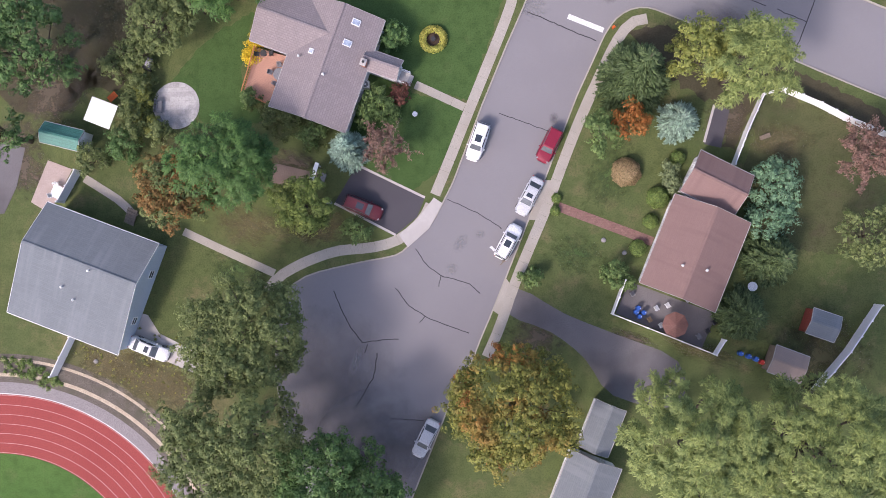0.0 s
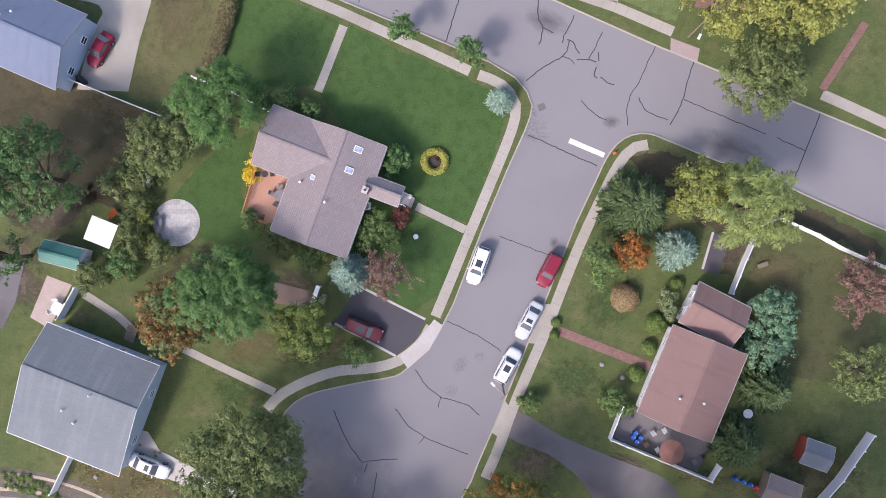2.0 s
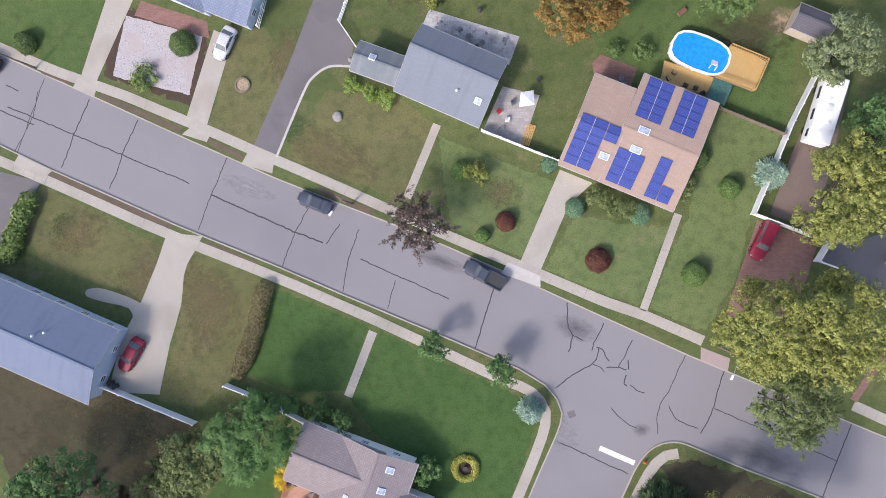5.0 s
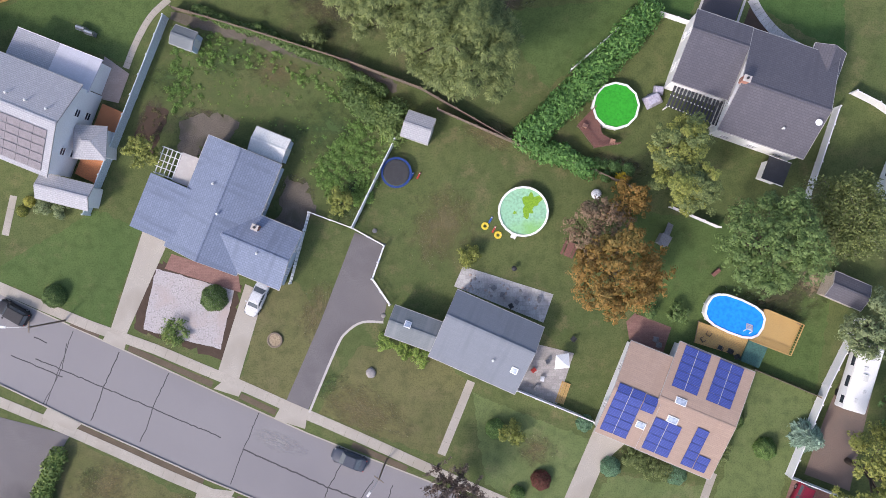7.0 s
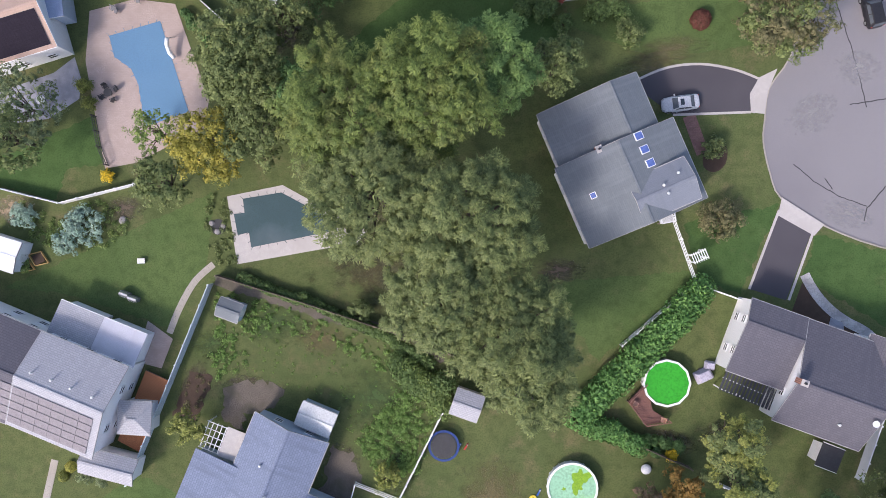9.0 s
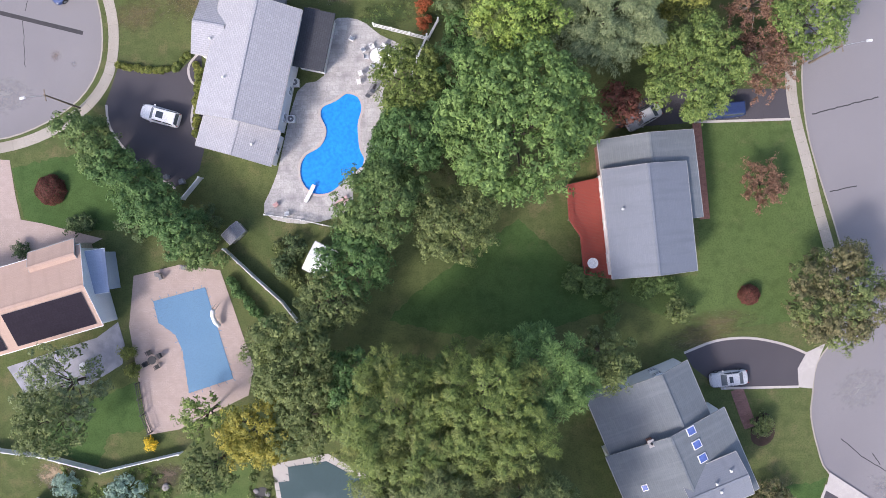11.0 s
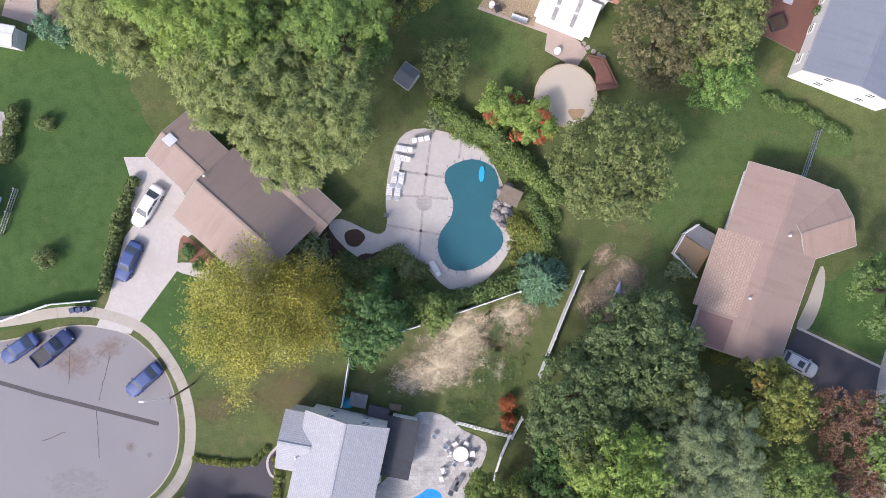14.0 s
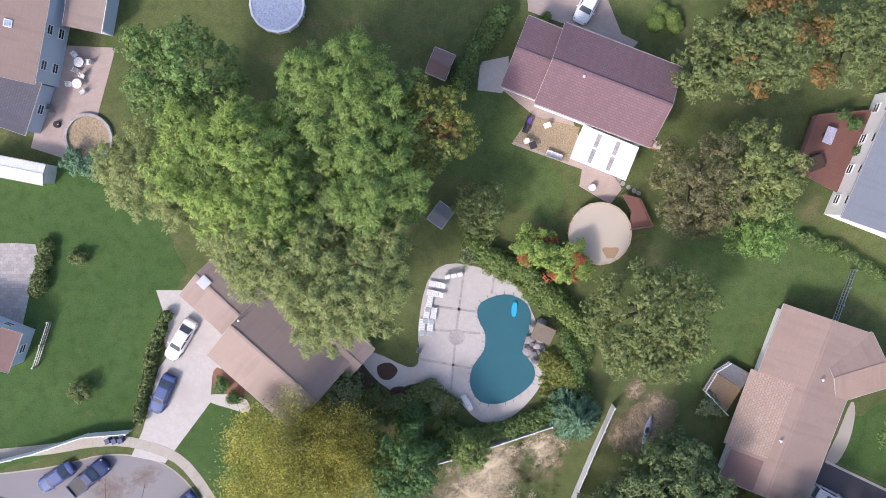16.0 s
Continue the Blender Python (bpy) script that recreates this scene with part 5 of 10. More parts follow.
side_right = [(10.94, 21.05), (9.12, 16.52), (7.18, 11.70), (4.90, 6.28), (2.17, -0.35), (0.50, -4.35), (-1.02, -7.75), (-2.00, -10.20), (-4.51, -14.70), (-8.58, -24.40), (-12.24, -33.11)]
bulb = [(-21.10, -33.83), (-23.19, -25.08), (-24.69, -18.31), (-25.53, -13.55), (-25.75, -8.78), (-25.42, -4.69), (-24.49, -1.84), (-22.04, 0.04), (-18.58, 1.01), (-14.45, 1.83), (-11.02, 2.45), (-9.51, 3.51), (-6.88, 5.90), (-5.35, 8.45), (-3.95, 11.13)]
side_left = [(-0.35, 20.25), (2.75, 27.45), (4.85, 32.00), (5.45, 33.60), (5.69, 34.87), (5.10, 36.57), (3.70, 38.28), (0.66, 40.20), (-7.49, 43.82)]
main_lower = [(-21.05, 49.65), (-28.48, 52.95), (-41.20, 58.30), (-49.70, 62.20), (-57.00, 65.50)] + [(-65.46, 69.66), (-94.24, 83.14)]
ROAD_MAIN = main_upper + spline(junction_right, False, 2) + side_right + spline(bulb, False, 2) + side_left + main_lower
ROAD_EAST = spline([(38.30, 222.53), (32.99, 211.44), (28.98, 201.63), (25.12, 193.12), (22.84, 187.22), (21.28, 181.30), (20.71, 175.38), (20.21, 170.10), (20.68, 164.16), (21.95, 158.87)] + [(24.41, 150.37), (25.13, 145.41), (24.02, 140.14), (21.55, 136.53), (20.98, 132.90)] + [(20.77, 130.23), (21.51, 126.52), (22.77, 123.59), (27.48, 120.41), (34.11, 117.73), (41.31, 116.70), (48.38, 119.87), (52.27, 127.64), (52.05, 137.42), (48.63, 144.67)] + [(33.20, 155.82), (30.95, 160.78), (30.33, 165.40), (30.24, 170.01), (30.74, 175.28), (31.96, 181.19), (33.58, 187.10), (35.98, 193.00), (39.77, 201.50), (44.08, 211.29), (49.38, 222.37)], False, 3)
ROAD_WEST = spline([(-125.66, 182.82), (-98.63, 185.21), (-82.48, 186.91), (-76.43, 188.31), (-72.41, 188.53), (-68.07, 187.42), (-64.76, 184.39), (-63.00, 180.71), (-62.44, 176.18), (-63.08, 172.33), (-65.39, 168.88), (-69.30, 166.25), (-74.01, 164.49), (-78.70, 164.20), (-82.72, 164.77), (-98.83, 167.18), (-125.84, 168.75)], False, 3)
POOL_BLUE = spline([(-33.27, 169.26), (-31.75, 168.79), (-31.17, 167.25), (-31.65, 165.27), (-31.48, 162.61), (-30.96, 161.28), (-31.37, 159.96), (-32.71, 159.17), (-33.91, 157.98), (-35.38, 157.00), (-37.38, 156.95), (-38.83, 158.35), (-39.14, 160.35), (-38.33, 162.00), (-36.65, 162.99), (-35.97, 164.64), (-36.62, 166.31), (-36.28, 167.63), (-34.61, 168.41)], True, 4)
ROADS = [ROAD_MAIN, ROAD_EAST, ROAD_WEST]
far = [(-900, -700), (900, -700), (900, 950), (-900, 950)]
ground = tagged(filled("ground", far, ROADS + [POOL_BLUE], 0.0, "grass", None, "patchy suburban grass turning brown in places"), "", "ground", "", "structure")
roads = []
for name, line, label in (("road_main", ROAD_MAIN, "worn grey asphalt street with tarred cracks"), ("road_east", ROAD_EAST, "worn grey asphalt street and turning circle"),
                          ("road_west", ROAD_WEST, "grey asphalt turning circle with tarred seam")):
    ob = tagged(filled(name, line, [], -0.12, "asphalt", None, label), "", "road", "", "structure")
    roads.append(ob)
    k = strip("kerb", line + line[:1], 0.17, "concrete", -0.13, 0.015, None, "low pale concrete kerb along the street")
    tagged(k, "", "kerb", "", "structure")
ground_bed = tagged(part("ground_bed", Geo().box(0, 120, -3.0, 1800, 1650, 1.0), "soil", None, "bare soil under the turf"), "", "ground", "", "structure")


# ---------- driveways, walks, pavements ----------
def drive(pts, material, label, smooth=0, z=0.03, name="driveway"):
    return patch(name, pts, material, label, "driveway", z, smooth=smooth)


W = 1.25
slab_path("pavement", [(-69.40, 83.60), (-59.87, 79.30), (-55.57, 77.45), (-50.33, 75.50), (-47.00, 74.25), (-42.28, 72.16), (-38.52, 70.55), (-34.76, 68.85), (-31.03, 67.10), (-26.36, 65.05), (-20.80, 62.52), (-13.50, 59.10)] + [(-6.69, 55.98), (0.78, 52.73), (10.86, 48.25), (15.53, 46.57), (22.47, 43.41)], W, "pale concrete slab pavement beside the street")
slab_path("pavement", [(-69.82, 69.40), (-61.17, 65.75), (-57.81, 64.31), (-52.09, 61.70), (-45.92, 58.85), (-37.89, 55.40), (-32.25, 53.12), (-26.65, 50.76), (-17.11, 46.52), (-8.87, 42.60), (-1.72, 39.13)], W, "pale concrete slab pavement beside the street")
slab_path("pavement", [(-0.71, 38.71), (1.86, 37.61), (3.47, 35.83), (3.70, 33.70), (2.60, 30.35), (0.30, 24.85), (-2.10, 19.20), (-4.15, 14.27), (-6.14, 9.62)], W, "pale concrete slab pavement round the lawn corner", smooth=4)
slab_path("pavement", [(-6.71, 8.48), (-7.89, 6.46), (-10.58, 4.34), (-13.74, 3.45), (-17.86, 3.11), (-20.98, 2.21), (-23.41, 1.15), (-25.37, -0.05), (-26.77, -1.60)], W, "pale concrete slab pavement curving round the turning circle", smooth=4)
slab_path("pavement", [(19.40, 30.00), (17.50, 29.55), (15.75, 27.40), (13.50, 23.00), (11.40, 18.56), (9.10, 13.00), (6.95, 7.50), (4.90, 2.85), (2.93, -1.80), (1.30, -6.30), (-0.30, -9.85)], W, "pale concrete slab pavement beside the side street", smooth=4)
slab_path("pavement", [(39.77, 35.66), (44.79, 33.25), (53.22, 29.06)], W, "pale concrete slab pavement beside the street")
slab_path("pavement", [(-98.60, 187.75), (-82.45, 189.17), (-77.08, 190.05), (-72.06, 190.12), (-66.72, 188.33), (-63.88, 185.18), (-61.79, 181.16), (-61.04, 176.50), (-61.75, 171.85), (-64.26, 168.21), (-68.64, 165.25), (-73.68, 163.49), (-78.72, 163.13), (-86.76, 164.13)], W, "pale concrete slab pavement round the turning circle", smooth=4)
slab_path("pavement", [(23.99, 191.49), (21.66, 186.90), (20.11, 181.98), (19.47, 176.71), (18.89, 170.12), (19.38, 165.36), (20.78, 159.54), (21.80, 154.90), (23.10, 150.00), (23.80, 146.20)], W, "pale concrete slab pavement beside the street", smooth=4)
slab_path("garden_walk", [(-8.32, 22.96), (-2.44, 20.06)], 1.0, "concrete front walk to the porch", category="path")
slab_path("garden_walk", [(-16.98, 44.94), (-20.18, 37.04)], 1.05, "concrete walk across the lawn", category="path")
slab_path("garden_walk", [(-49.36, 12.57), (-46.87, 10.98), (-44.74, 9.54), (-42.98, 7.63)], 1.0, "curved concrete garden walk", smooth=3, category="path")
slab_path("garden_walk", [(-36.98, 5.79), (-31.74, 3.28), (-25.78, 0.51)], 0.95, "concrete walk across the dry lawn", category="path")
slab_path("garden_walk", [(-8.78, 69.89), (-12.56, 61.07)], 1.0, "concrete front walk to the pavement", category="path")
slab_path("garden_walk", [(19.76, 58.55), (15.48, 47.11)], 0.95, "concrete front walk beside the lawn", category="path")
slab_path("brick_walk", [(8.49, 7.89), (19.46, 3.53)], 1.1, "red brick walk edged with concrete", "paver_red", 0.8, category="path")
slab_path("brick_walk", [(39.77, 36.19), (42.39, 40.17), (44.87, 44.00)], 0.9, "red brick walk to the house", "paver_red", 0.8, category="path")
slab_path("brick_walk", [(12.19, 133.51), (12.76, 131.84), (13.26, 130.37), (13.77, 129.04)], 1.5, "red brick walk to the front door", "paver_red", 0.8, category="path")
slab_path("garden_walk", [(-44.55, 116.94), (-46.86, 114.93), (-48.78, 111.76), (-50.08, 108.71)], 0.8, "stepping stone garden walk", "concrete", 0.7, smooth=3, category="path")
slab_path("garden_walk", [(-64.47, 93.50), (-65.67, 88.66)], 0.9, "concrete walk beside the lawn", category="path")
drive([(-15.52, 13.44), (-7.37, 9.31), (-8.36, 7.02), (-10.98, 4.89), (-18.34, 8.85)], "blacktop", "dark blacktop driveway with pale concrete edging")
drive([(-5.28, 8.58), (-6.29, 9.28), (-8.37, 6.74), (-10.58, 4.89), (-9.51, 3.37), (-6.89, 5.63)], "pale_concrete", "pale concrete driveway apron", z=0.045, name="driveway_apron")
drive([(3.64, -1.83), (9.05, -4.85), (14.95, -7.32), (22.09, -10.57), (21.98, -15.86), (14.47, -14.49), (11.26, -10.14), (7.34, -6.97), (2.38, -4.77)], "worn_blacktop", "weathered grey blacktop driveway", 3)
drive([(-43.07, -3.92), (-41.52, -4.35), (-40.13, -6.58), (-35.72, -8.82), (-30.50, -11.47), (-30.53, -13.51), (-36.79, -11.07), (-43.67, -8.05)], "pale_concrete", "pale concrete driveway beside the house")
drive([(-42.27, 57.42), (-37.87, 56.86), (-38.87, 55.07), (-39.87, 53.41), (-40.3, 52.02), (-40.45, 50.49), (-40.68, 48.54), (-41.4, 46.11), (-42.2, 43.68), (-43.65, 37.41), (-50.1, 37.8), (-48.27, 44.44), (-45.6, 49.16), (-43.57, 53.81)], "concrete", "broad pale concrete driveway")
drive([(-45.26, 47.53), (-46.11, 48.93), (-50.25, 50.53), (-52.41, 50.55), (-52.64, 49.71), (-50.63, 48.99), (-47.26, 48.11), (-46.56, 46.28)], "concrete", "concrete walk looping to the door", 3, 0.037, name="garden_walk")
drive([(-48.44, 88.93), (-45.07, 88.02), (-51.32, 75.14), (-53.00, 76.22)], "concrete", "cracked concrete driveway beside the lawn")
drive([(-35.96, 82.10), (-33.61, 81.01), (-37.21, 69.92), (-39.71, 71.07)], "concrete", "cracked concrete driveway beside the gravel bed")
drive([(-22.46, 88.09), (-18.71, 86.56), (-20.57, 82.65), (-18.70, 79.88), (-19.24, 77.16), (-21.78, 77.21), (-23.74, 76.02), (-25.02, 74.12), (-28.78, 66.35), (-31.25, 67.90), (-26.82, 77.45)], "worn_blacktop", "grey blacktop driveway beside the lawn")
drive([(5.85, 64.11), (9.71, 62.44), (6.86, 59.90), (3.37, 52.06), (0.96, 53.17)], "concrete", "concrete driveway beside the lawn")
drive([(28.98, 57.65), (36.00, 55.05), (32.89, 45.56), (25.01, 46.26)], "paver_red", "reddish brown paver driveway", z=0.028)
drive([(33.13, 65.63), (37.14, 74.22), (39.72, 73.17), (35.63, 56.25), (30.43, 58.31)], "yard_brown", "bare brown hardcore yard behind the fence", z=0.026)
drive([(-69.86, 67.06), (-58.15, 63.96), (-61.44, 58.54), (-64.46, 52.95), (-70.29, 50.88)], "worn_blacktop", "grey blacktop driveway beside the hedge")
drive([(6.14, 137.83), (9.78, 139.20), (13.71, 139.51), (17.63, 138.75), (20.35, 137.63), (19.39, 133.83), (10.35, 133.63), (7.10, 136.15)], "blacktop", "fresh black blacktop driveway")
drive([(2.15, -0.50), (3.20, -2.00), (1.65, -5.10), (0.55, -4.35)], "concrete", "concrete driveway apron across the verge", z=0.03, name="driveway_apron")
drive([(6.95, 11.10), (8.00, 11.00), (6.10, 6.30), (4.98, 6.40)], "concrete", "worn concrete crossing between kerb and pavement", z=0.03, name="driveway_apron")
drive([(20.35, 137.77), (22.51, 138.77), (21.37, 136.16), (20.95, 133.53), (19.38, 133.70), (19.28, 135.88)], "pale_concrete", "pale concrete driveway apron", z=0.045, name="driveway_apron")
drive([(22.63, 122.40), (26.37, 120.09), (23.14, 111.68), (18.92, 113.06)], "blacktop", "fresh black blacktop driveway")
drive([(22.84, 123.72), (27.67, 120.47), (26.49, 119.17), (22.36, 121.61)], "pale_concrete", "pale concrete driveway apron", z=0.045, name="driveway_apron")
drive([(-62.19, 168.19), (-60.54, 172.70), (-53.21, 171.97), (-50.51, 174.74), (-50.30, 162.77), (-51.00, 160.11), (-54.02, 158.14), (-58.65, 161.50), (-61.82, 165.52)], "blacktop", "dark blacktop driveway court")
drive([(-78.73, 162.20), (-73.90, 161.76), (-73.28, 157.62), (-72.64, 154.61), (-70.10, 154.13), (-65.43, 152.90), (-62.76, 152.21), (-65.45, 150.90), (-72.18, 147.61), (-92.32, 147.74), (-92.16, 161.77)], "paver_pink", "broad pinkish brown paver driveway", z=0.03)
drive([(-71.87, 188.39), (-67.87, 187.55), (-62.31, 194.80), (-61.94, 198.12), (-58.92, 200.08), (-63.84, 208.11), (-68.18, 208.17), (-66.25, 201.50), (-68.28, 198.86), (-70.37, 191.57)], "pale_concrete", "pale concrete driveway beside the house", z=0.028)
drive([(-65.33, 207.74), (-60.53, 203.06), (-62.79, 200.53), (-61.96, 199.72), (-62.26, 196.36), (-64.74, 195.69), (-67.30, 189.58), (-70.98, 189.59), (-71.34, 188.91), (-66.93, 199.75), (-67.50, 202.43)], "pale_concrete", "broad pale concrete driveway", z=0.031)
drive([(9.84, 187.36), (19.66, 182.77), (19.10, 179.02), (16.01, 178.72), (10.44, 180.43), (7.84, 183.42)], "blacktop", "dark smooth blacktop driveway")
drive([(2.98, 168.89), (18.43, 168.63), (18.84, 165.06), (7.55, 164.84), (-1.70, 164.32)], "blacktop", "dark blacktop driveway under the trees")
drive([(12.66, 194.58), (13.18, 193.26), (12.62, 189.97), (11.29, 187.35), (9.84, 187.49), (11.18, 190.65)], "concrete", "curved concrete front walk", 3, name="garden_walk")
drive([(-25.40, 243.22), (-17.20, 243.15), (-14.60, 236.93), (-12.68, 235.98), (-13.31, 235.36), (-25.08, 239.51)], "paver_pink", "pinkish brown paver driveway")

drive([(35.46, 52.54), (36.91, 55.12), (40.8, 55.13), (45.2, 56.39), (45.14, 46.64), (43.66, 47.26), (41.09, 48.94), (38.84, 51.83)], "worn_blacktop", "grey asphalt driveway behind the trees")

drive([(-0.52, 53.11), (3.34, 51.42), (3.34, 50.06), (-1.34, 51.75)], "pale_concrete", "concrete driveway apron across the verge", z=0.046, name="driveway_apron")
drive([(22.2, 42.68), (25.57, 41.31), (25.3, 39.76), (22.13, 41.2)], "concrete_warm", "concrete driveway apron across the verge", z=0.046, name="driveway_apron")

drive([(-53.12, 76.68), (-50.74, 75.6), (-51.12, 74.36), (-53.86, 75.44)], "concrete", "concrete driveway apron across the verge", z=0.046, name="driveway_apron")
drive([(-38.81, 70.5), (-36.53, 69.44), (-37.11, 68.41), (-40.17, 69.42)], "concrete", "concrete driveway apron across the verge", z=0.046, name="driveway_apron")
drive([(-31.97, 67.1), (-28.72, 66.17), (-29.04, 64.38), (-32.84, 65.66)], "concrete", "concrete driveway apron across the verge", z=0.046, name="driveway_apron")
drive([(-60.9, 67.31), (-56.66, 65.31), (-57.68, 64.41), (-61.64, 66.21)], "concrete", "concrete driveway apron across the verge", z=0.046, name="driveway_apron")

# ---------- lawns and beds ----------
def lawn(pts, material, label, rough=0.12, z=None, smooth=0):
    return patch("lawn", pts, material, label, "lawn", z, smooth=smooth, rough=rough)


lawn([(-16.08, 44.93), (-8.88, 41.23), (-0.72, 37.62), (1.85, 36.11), (2.30, 33.52), (0.56, 28.76), (-2.37, 20.91), (-8.71, 23.14), (-17.24, 32.90), (-19.98, 36.70)], "lush", "mown lush green corner lawn")
lawn([(-29.49, 50.60), (-17.39, 45.42), (-20.53, 37.73), (-26.95, 37.77), (-33.26, 39.89)], "lush", "mown dark green lawn")
lawn([(-2.38, 19.88), (-8.72, 21.91), (-13.16, 26.02), (-17.41, 14.99), (-9.18, 9.91), (-4.35, 13.72)], "lush", "mown lush green side lawn")
lawn([(-27.91, 32.56), (-29.75, 24.99), (-28.73, 22.18), (-26.67, 19.36), (-30.18, 18.07), (-34.38, 19.22), (-38.58, 23.86), (-36.43, 26.58), (-32.87, 29.95)], "lush", "dark green back lawn")
lawn([(-10.55, 33.33), (2.38, 32.86), (-1.88, 21.07), (-8.31, 23.65)], "lush", "mown lush green lawn")
lawn([(4.93, 62.04), (1.13, 53.61), (-7.36, 57.50), (-8.63, 68.46), (4.93, 62.72)], "pale_lawn", "mown green front lawn")
lawn([(18.61, 57.05), (14.87, 47.66), (3.82, 52.21), (7.59, 58.59), (12.95, 57.48)], "pale_lawn", "mown green front lawn")
lawn([(20.95, 58.35), (23.2, 71.4), (24.6, 71.0), (31.9, 67.7), (28.20, 58.22), (26.83, 51.55), (22.81, 44.55), (16.20, 47.31)], "pale_lawn", "mown green side lawn")
lawn([(-68.0, 40.5), (-62.0, 42.5), (-50.4, 38.5), (-38.9, 34.0), (-38.2, 30.17), (-41.57, 27.38), (-45.17, 23.18), (-48.75, 23.86), (-51.65, 21.04), (-58.16, 21.01), (-62.50, 25.93)], "bare_yard", "bare brown back yard under trees", 0.1)
lawn([(-9.30, 69.85), (-12.82, 60.68), (-27.37, 66.28), (-22.40, 74.30), (-13.39, 73.38)], "dry", "dry olive front lawn")
lawn([(-37.70, 55.79), (-29.98, 50.61), (-34.32, 39.90), (-38.61, 35.75), (-43.80, 36.82), (-41.74, 43.09), (-40.76, 47.75), (-40.86, 51.80)], "dry", "sun-dried tan front lawn")
lawn([(-58.06, 63.65), (-44.81, 56.60), (-42.22, 51.82), (-45.95, 50.47), (-50.61, 50.88), (-58.17, 54.15), (-61.02, 58.77)], "dry", "sun-dried brown front lawn")
lawn([(-33.68, 81.02), (-29.83, 82.31), (-26.82, 77.45), (-28.78, 66.35), (-31.25, 67.90), (-37.07, 69.71)], "dry", "sun-dried verge beside the driveway")
lawn([(-51.63, -4.71), (-43.46, -8.05), (-36.79, -11.07), (-30.53, -13.51), (-31.97, -18.28), (-38.95, -16.88), (-46.70, -13.40), (-53.81, -11.28)], "dry", "sun-dried tan grass beside the track", 0.25)
lawn([(-22.78, 88.84), (-17.05, 101.06), (-8.87, 102.15), (9.12, 92.88), (9.55, 78.09), (1.49, 76.90), (-10.60, 81.89), (-18.85, 79.34), (-20.43, 82.79), (-18.71, 86.50)], "grass", "trodden back lawn with worn strips", 0.2)
lawn([(10.41, 90.16), (21.63, 88.53), (27.44, 81.06), (33.94, 78.93), (31.86, 68.31), (24.69, 71.10), (10.18, 75.38)], "lawn", "green back lawn round the pool")
lawn([(-69.42, 83.17), (-54.18, 91.50), (-48.58, 88.94), (-53.12, 76.91), (-63.70, 82.00)], "lawn", "mown green front lawn")
lawn([(-70.13, 114.45), (-44.24, 125.62), (-45.45, 116.82), (-50.07, 109.39), (-62.81, 113.66)], "lawn", "mown green back lawn")
lawn([(-62.14, 128.69), (-57.62, 129.28), (-58.88, 135.09), (-70.48, 130.22), (-70.56, 126.80), (-63.61, 125.17)], "lush", "dark green lawn beside the patio")
lawn([(-3.55, 114.16), (12.01, 115.26), (12.65, 113.92), (1.29, 104.73), (-2.62, 110.13)], "lawn", "mown green back lawn")
lawn([(11.43, 120.92), (22.58, 123.04), (17.88, 112.52), (13.30, 113.91)], "lush", "dark green side lawn")
lawn([(26.82, 119.43), (36.16, 116.78), (36.06, 107.56), (25.13, 114.30)], "lush", "mown green front lawn")
lawn([(8.20, 164.82), (19.03, 164.66), (22.76, 149.40), (19.72, 141.50), (8.54, 140.29), (-1.30, 144.37), (-1.93, 146.37), (7.97, 146.93)], "lawn", "mown green front lawn")
lawn([(-13.11, 153.83), (-5.23, 147.08), (-1.98, 143.05), (-15.30, 139.19), (-28.62, 141.99), (-24.55, 145.96)], "lush", "shaded green back lawn")
lawn([(-73.51, 160.96), (-65.33, 162.56), (-60.03, 157.52), (-59.41, 153.52), (-62.08, 153.21), (-68.10, 153.25), (-72.44, 154.61)], "lush", "dark green lawn beside the paved drive")
lawn([(-59.87, 172.83), (-61.49, 177.50), (-63.76, 184.18), (-67.06, 188.20), (-63.31, 194.81), (-49.77, 182.04), (-50.15, 177.39), (-52.54, 172.10)], "grass", "olive lawn beside the turning circle", 0.2)
lawn([(-89.57, 222.27), (-70.00, 222.78), (-64.58, 210.38), (-67.40, 205.10), (-71.60, 190.96), (-75.31, 190.29), (-91.70, 185.53)], "lush", "broad mown green lawn")
lawn([(-60.42, 195.67), (-64.09, 195.35), (-66.96, 189.58), (-64.76, 185.45), (-61.50, 181.98), (-55.27, 188.85)], "lush", "mown green front lawn")
lawn([(-7.80, 212.67), (5.02, 216.49), (16.06, 210.58), (16.20, 207.31), (4.65, 207.37), (0.34, 198.11), (-6.82, 195.45)], "lawn", "mown green side lawn")
lawn([(-33.68, 232.70), (-27.29, 229.50), (-20.83, 219.88), (-22.09, 215.36), (-29.87, 219.94), (-35.03, 221.90)], "lawn", "shaded green back lawn")
lawn([(13.17, 192.60), (25.03, 199.05), (22.32, 187.22), (20.32, 183.29), (11.16, 187.35)], "lush", "mown green front lawn")
lawn([(32.58, 20.41), (34.86, 21.01), (46.45, 15.07), (46.06, 0.96), (31.83, 3.18), (29.85, 9.84)], "shade_grass", "thin brownish back lawn", 0.2)
lawn([(31.41, 25.79), (34.29, 24.23), (40.99, 21.17), (46.52, 17.7), (46.47, 15.73), (42.19, 18.15), (34.87, 21.48), (32.45, 20.75), (30.56, 17.47), (29.18, 14.18), (27.88, 14.55), (28.77, 18.86), (27.35, 19.56), (22.82, 22.04), (17.02, 28.28), (19.68, 29.2), (26.24, 27.97)], "bare_yard", "bare brown verge between fence and street", 0.2)
drive([(26.89, 19.51), (28.7, 18.86), (27.62, 14.42), (25.67, 14.93)], "blacktop", "dark blacktop strip beside the fence", z=0.034)
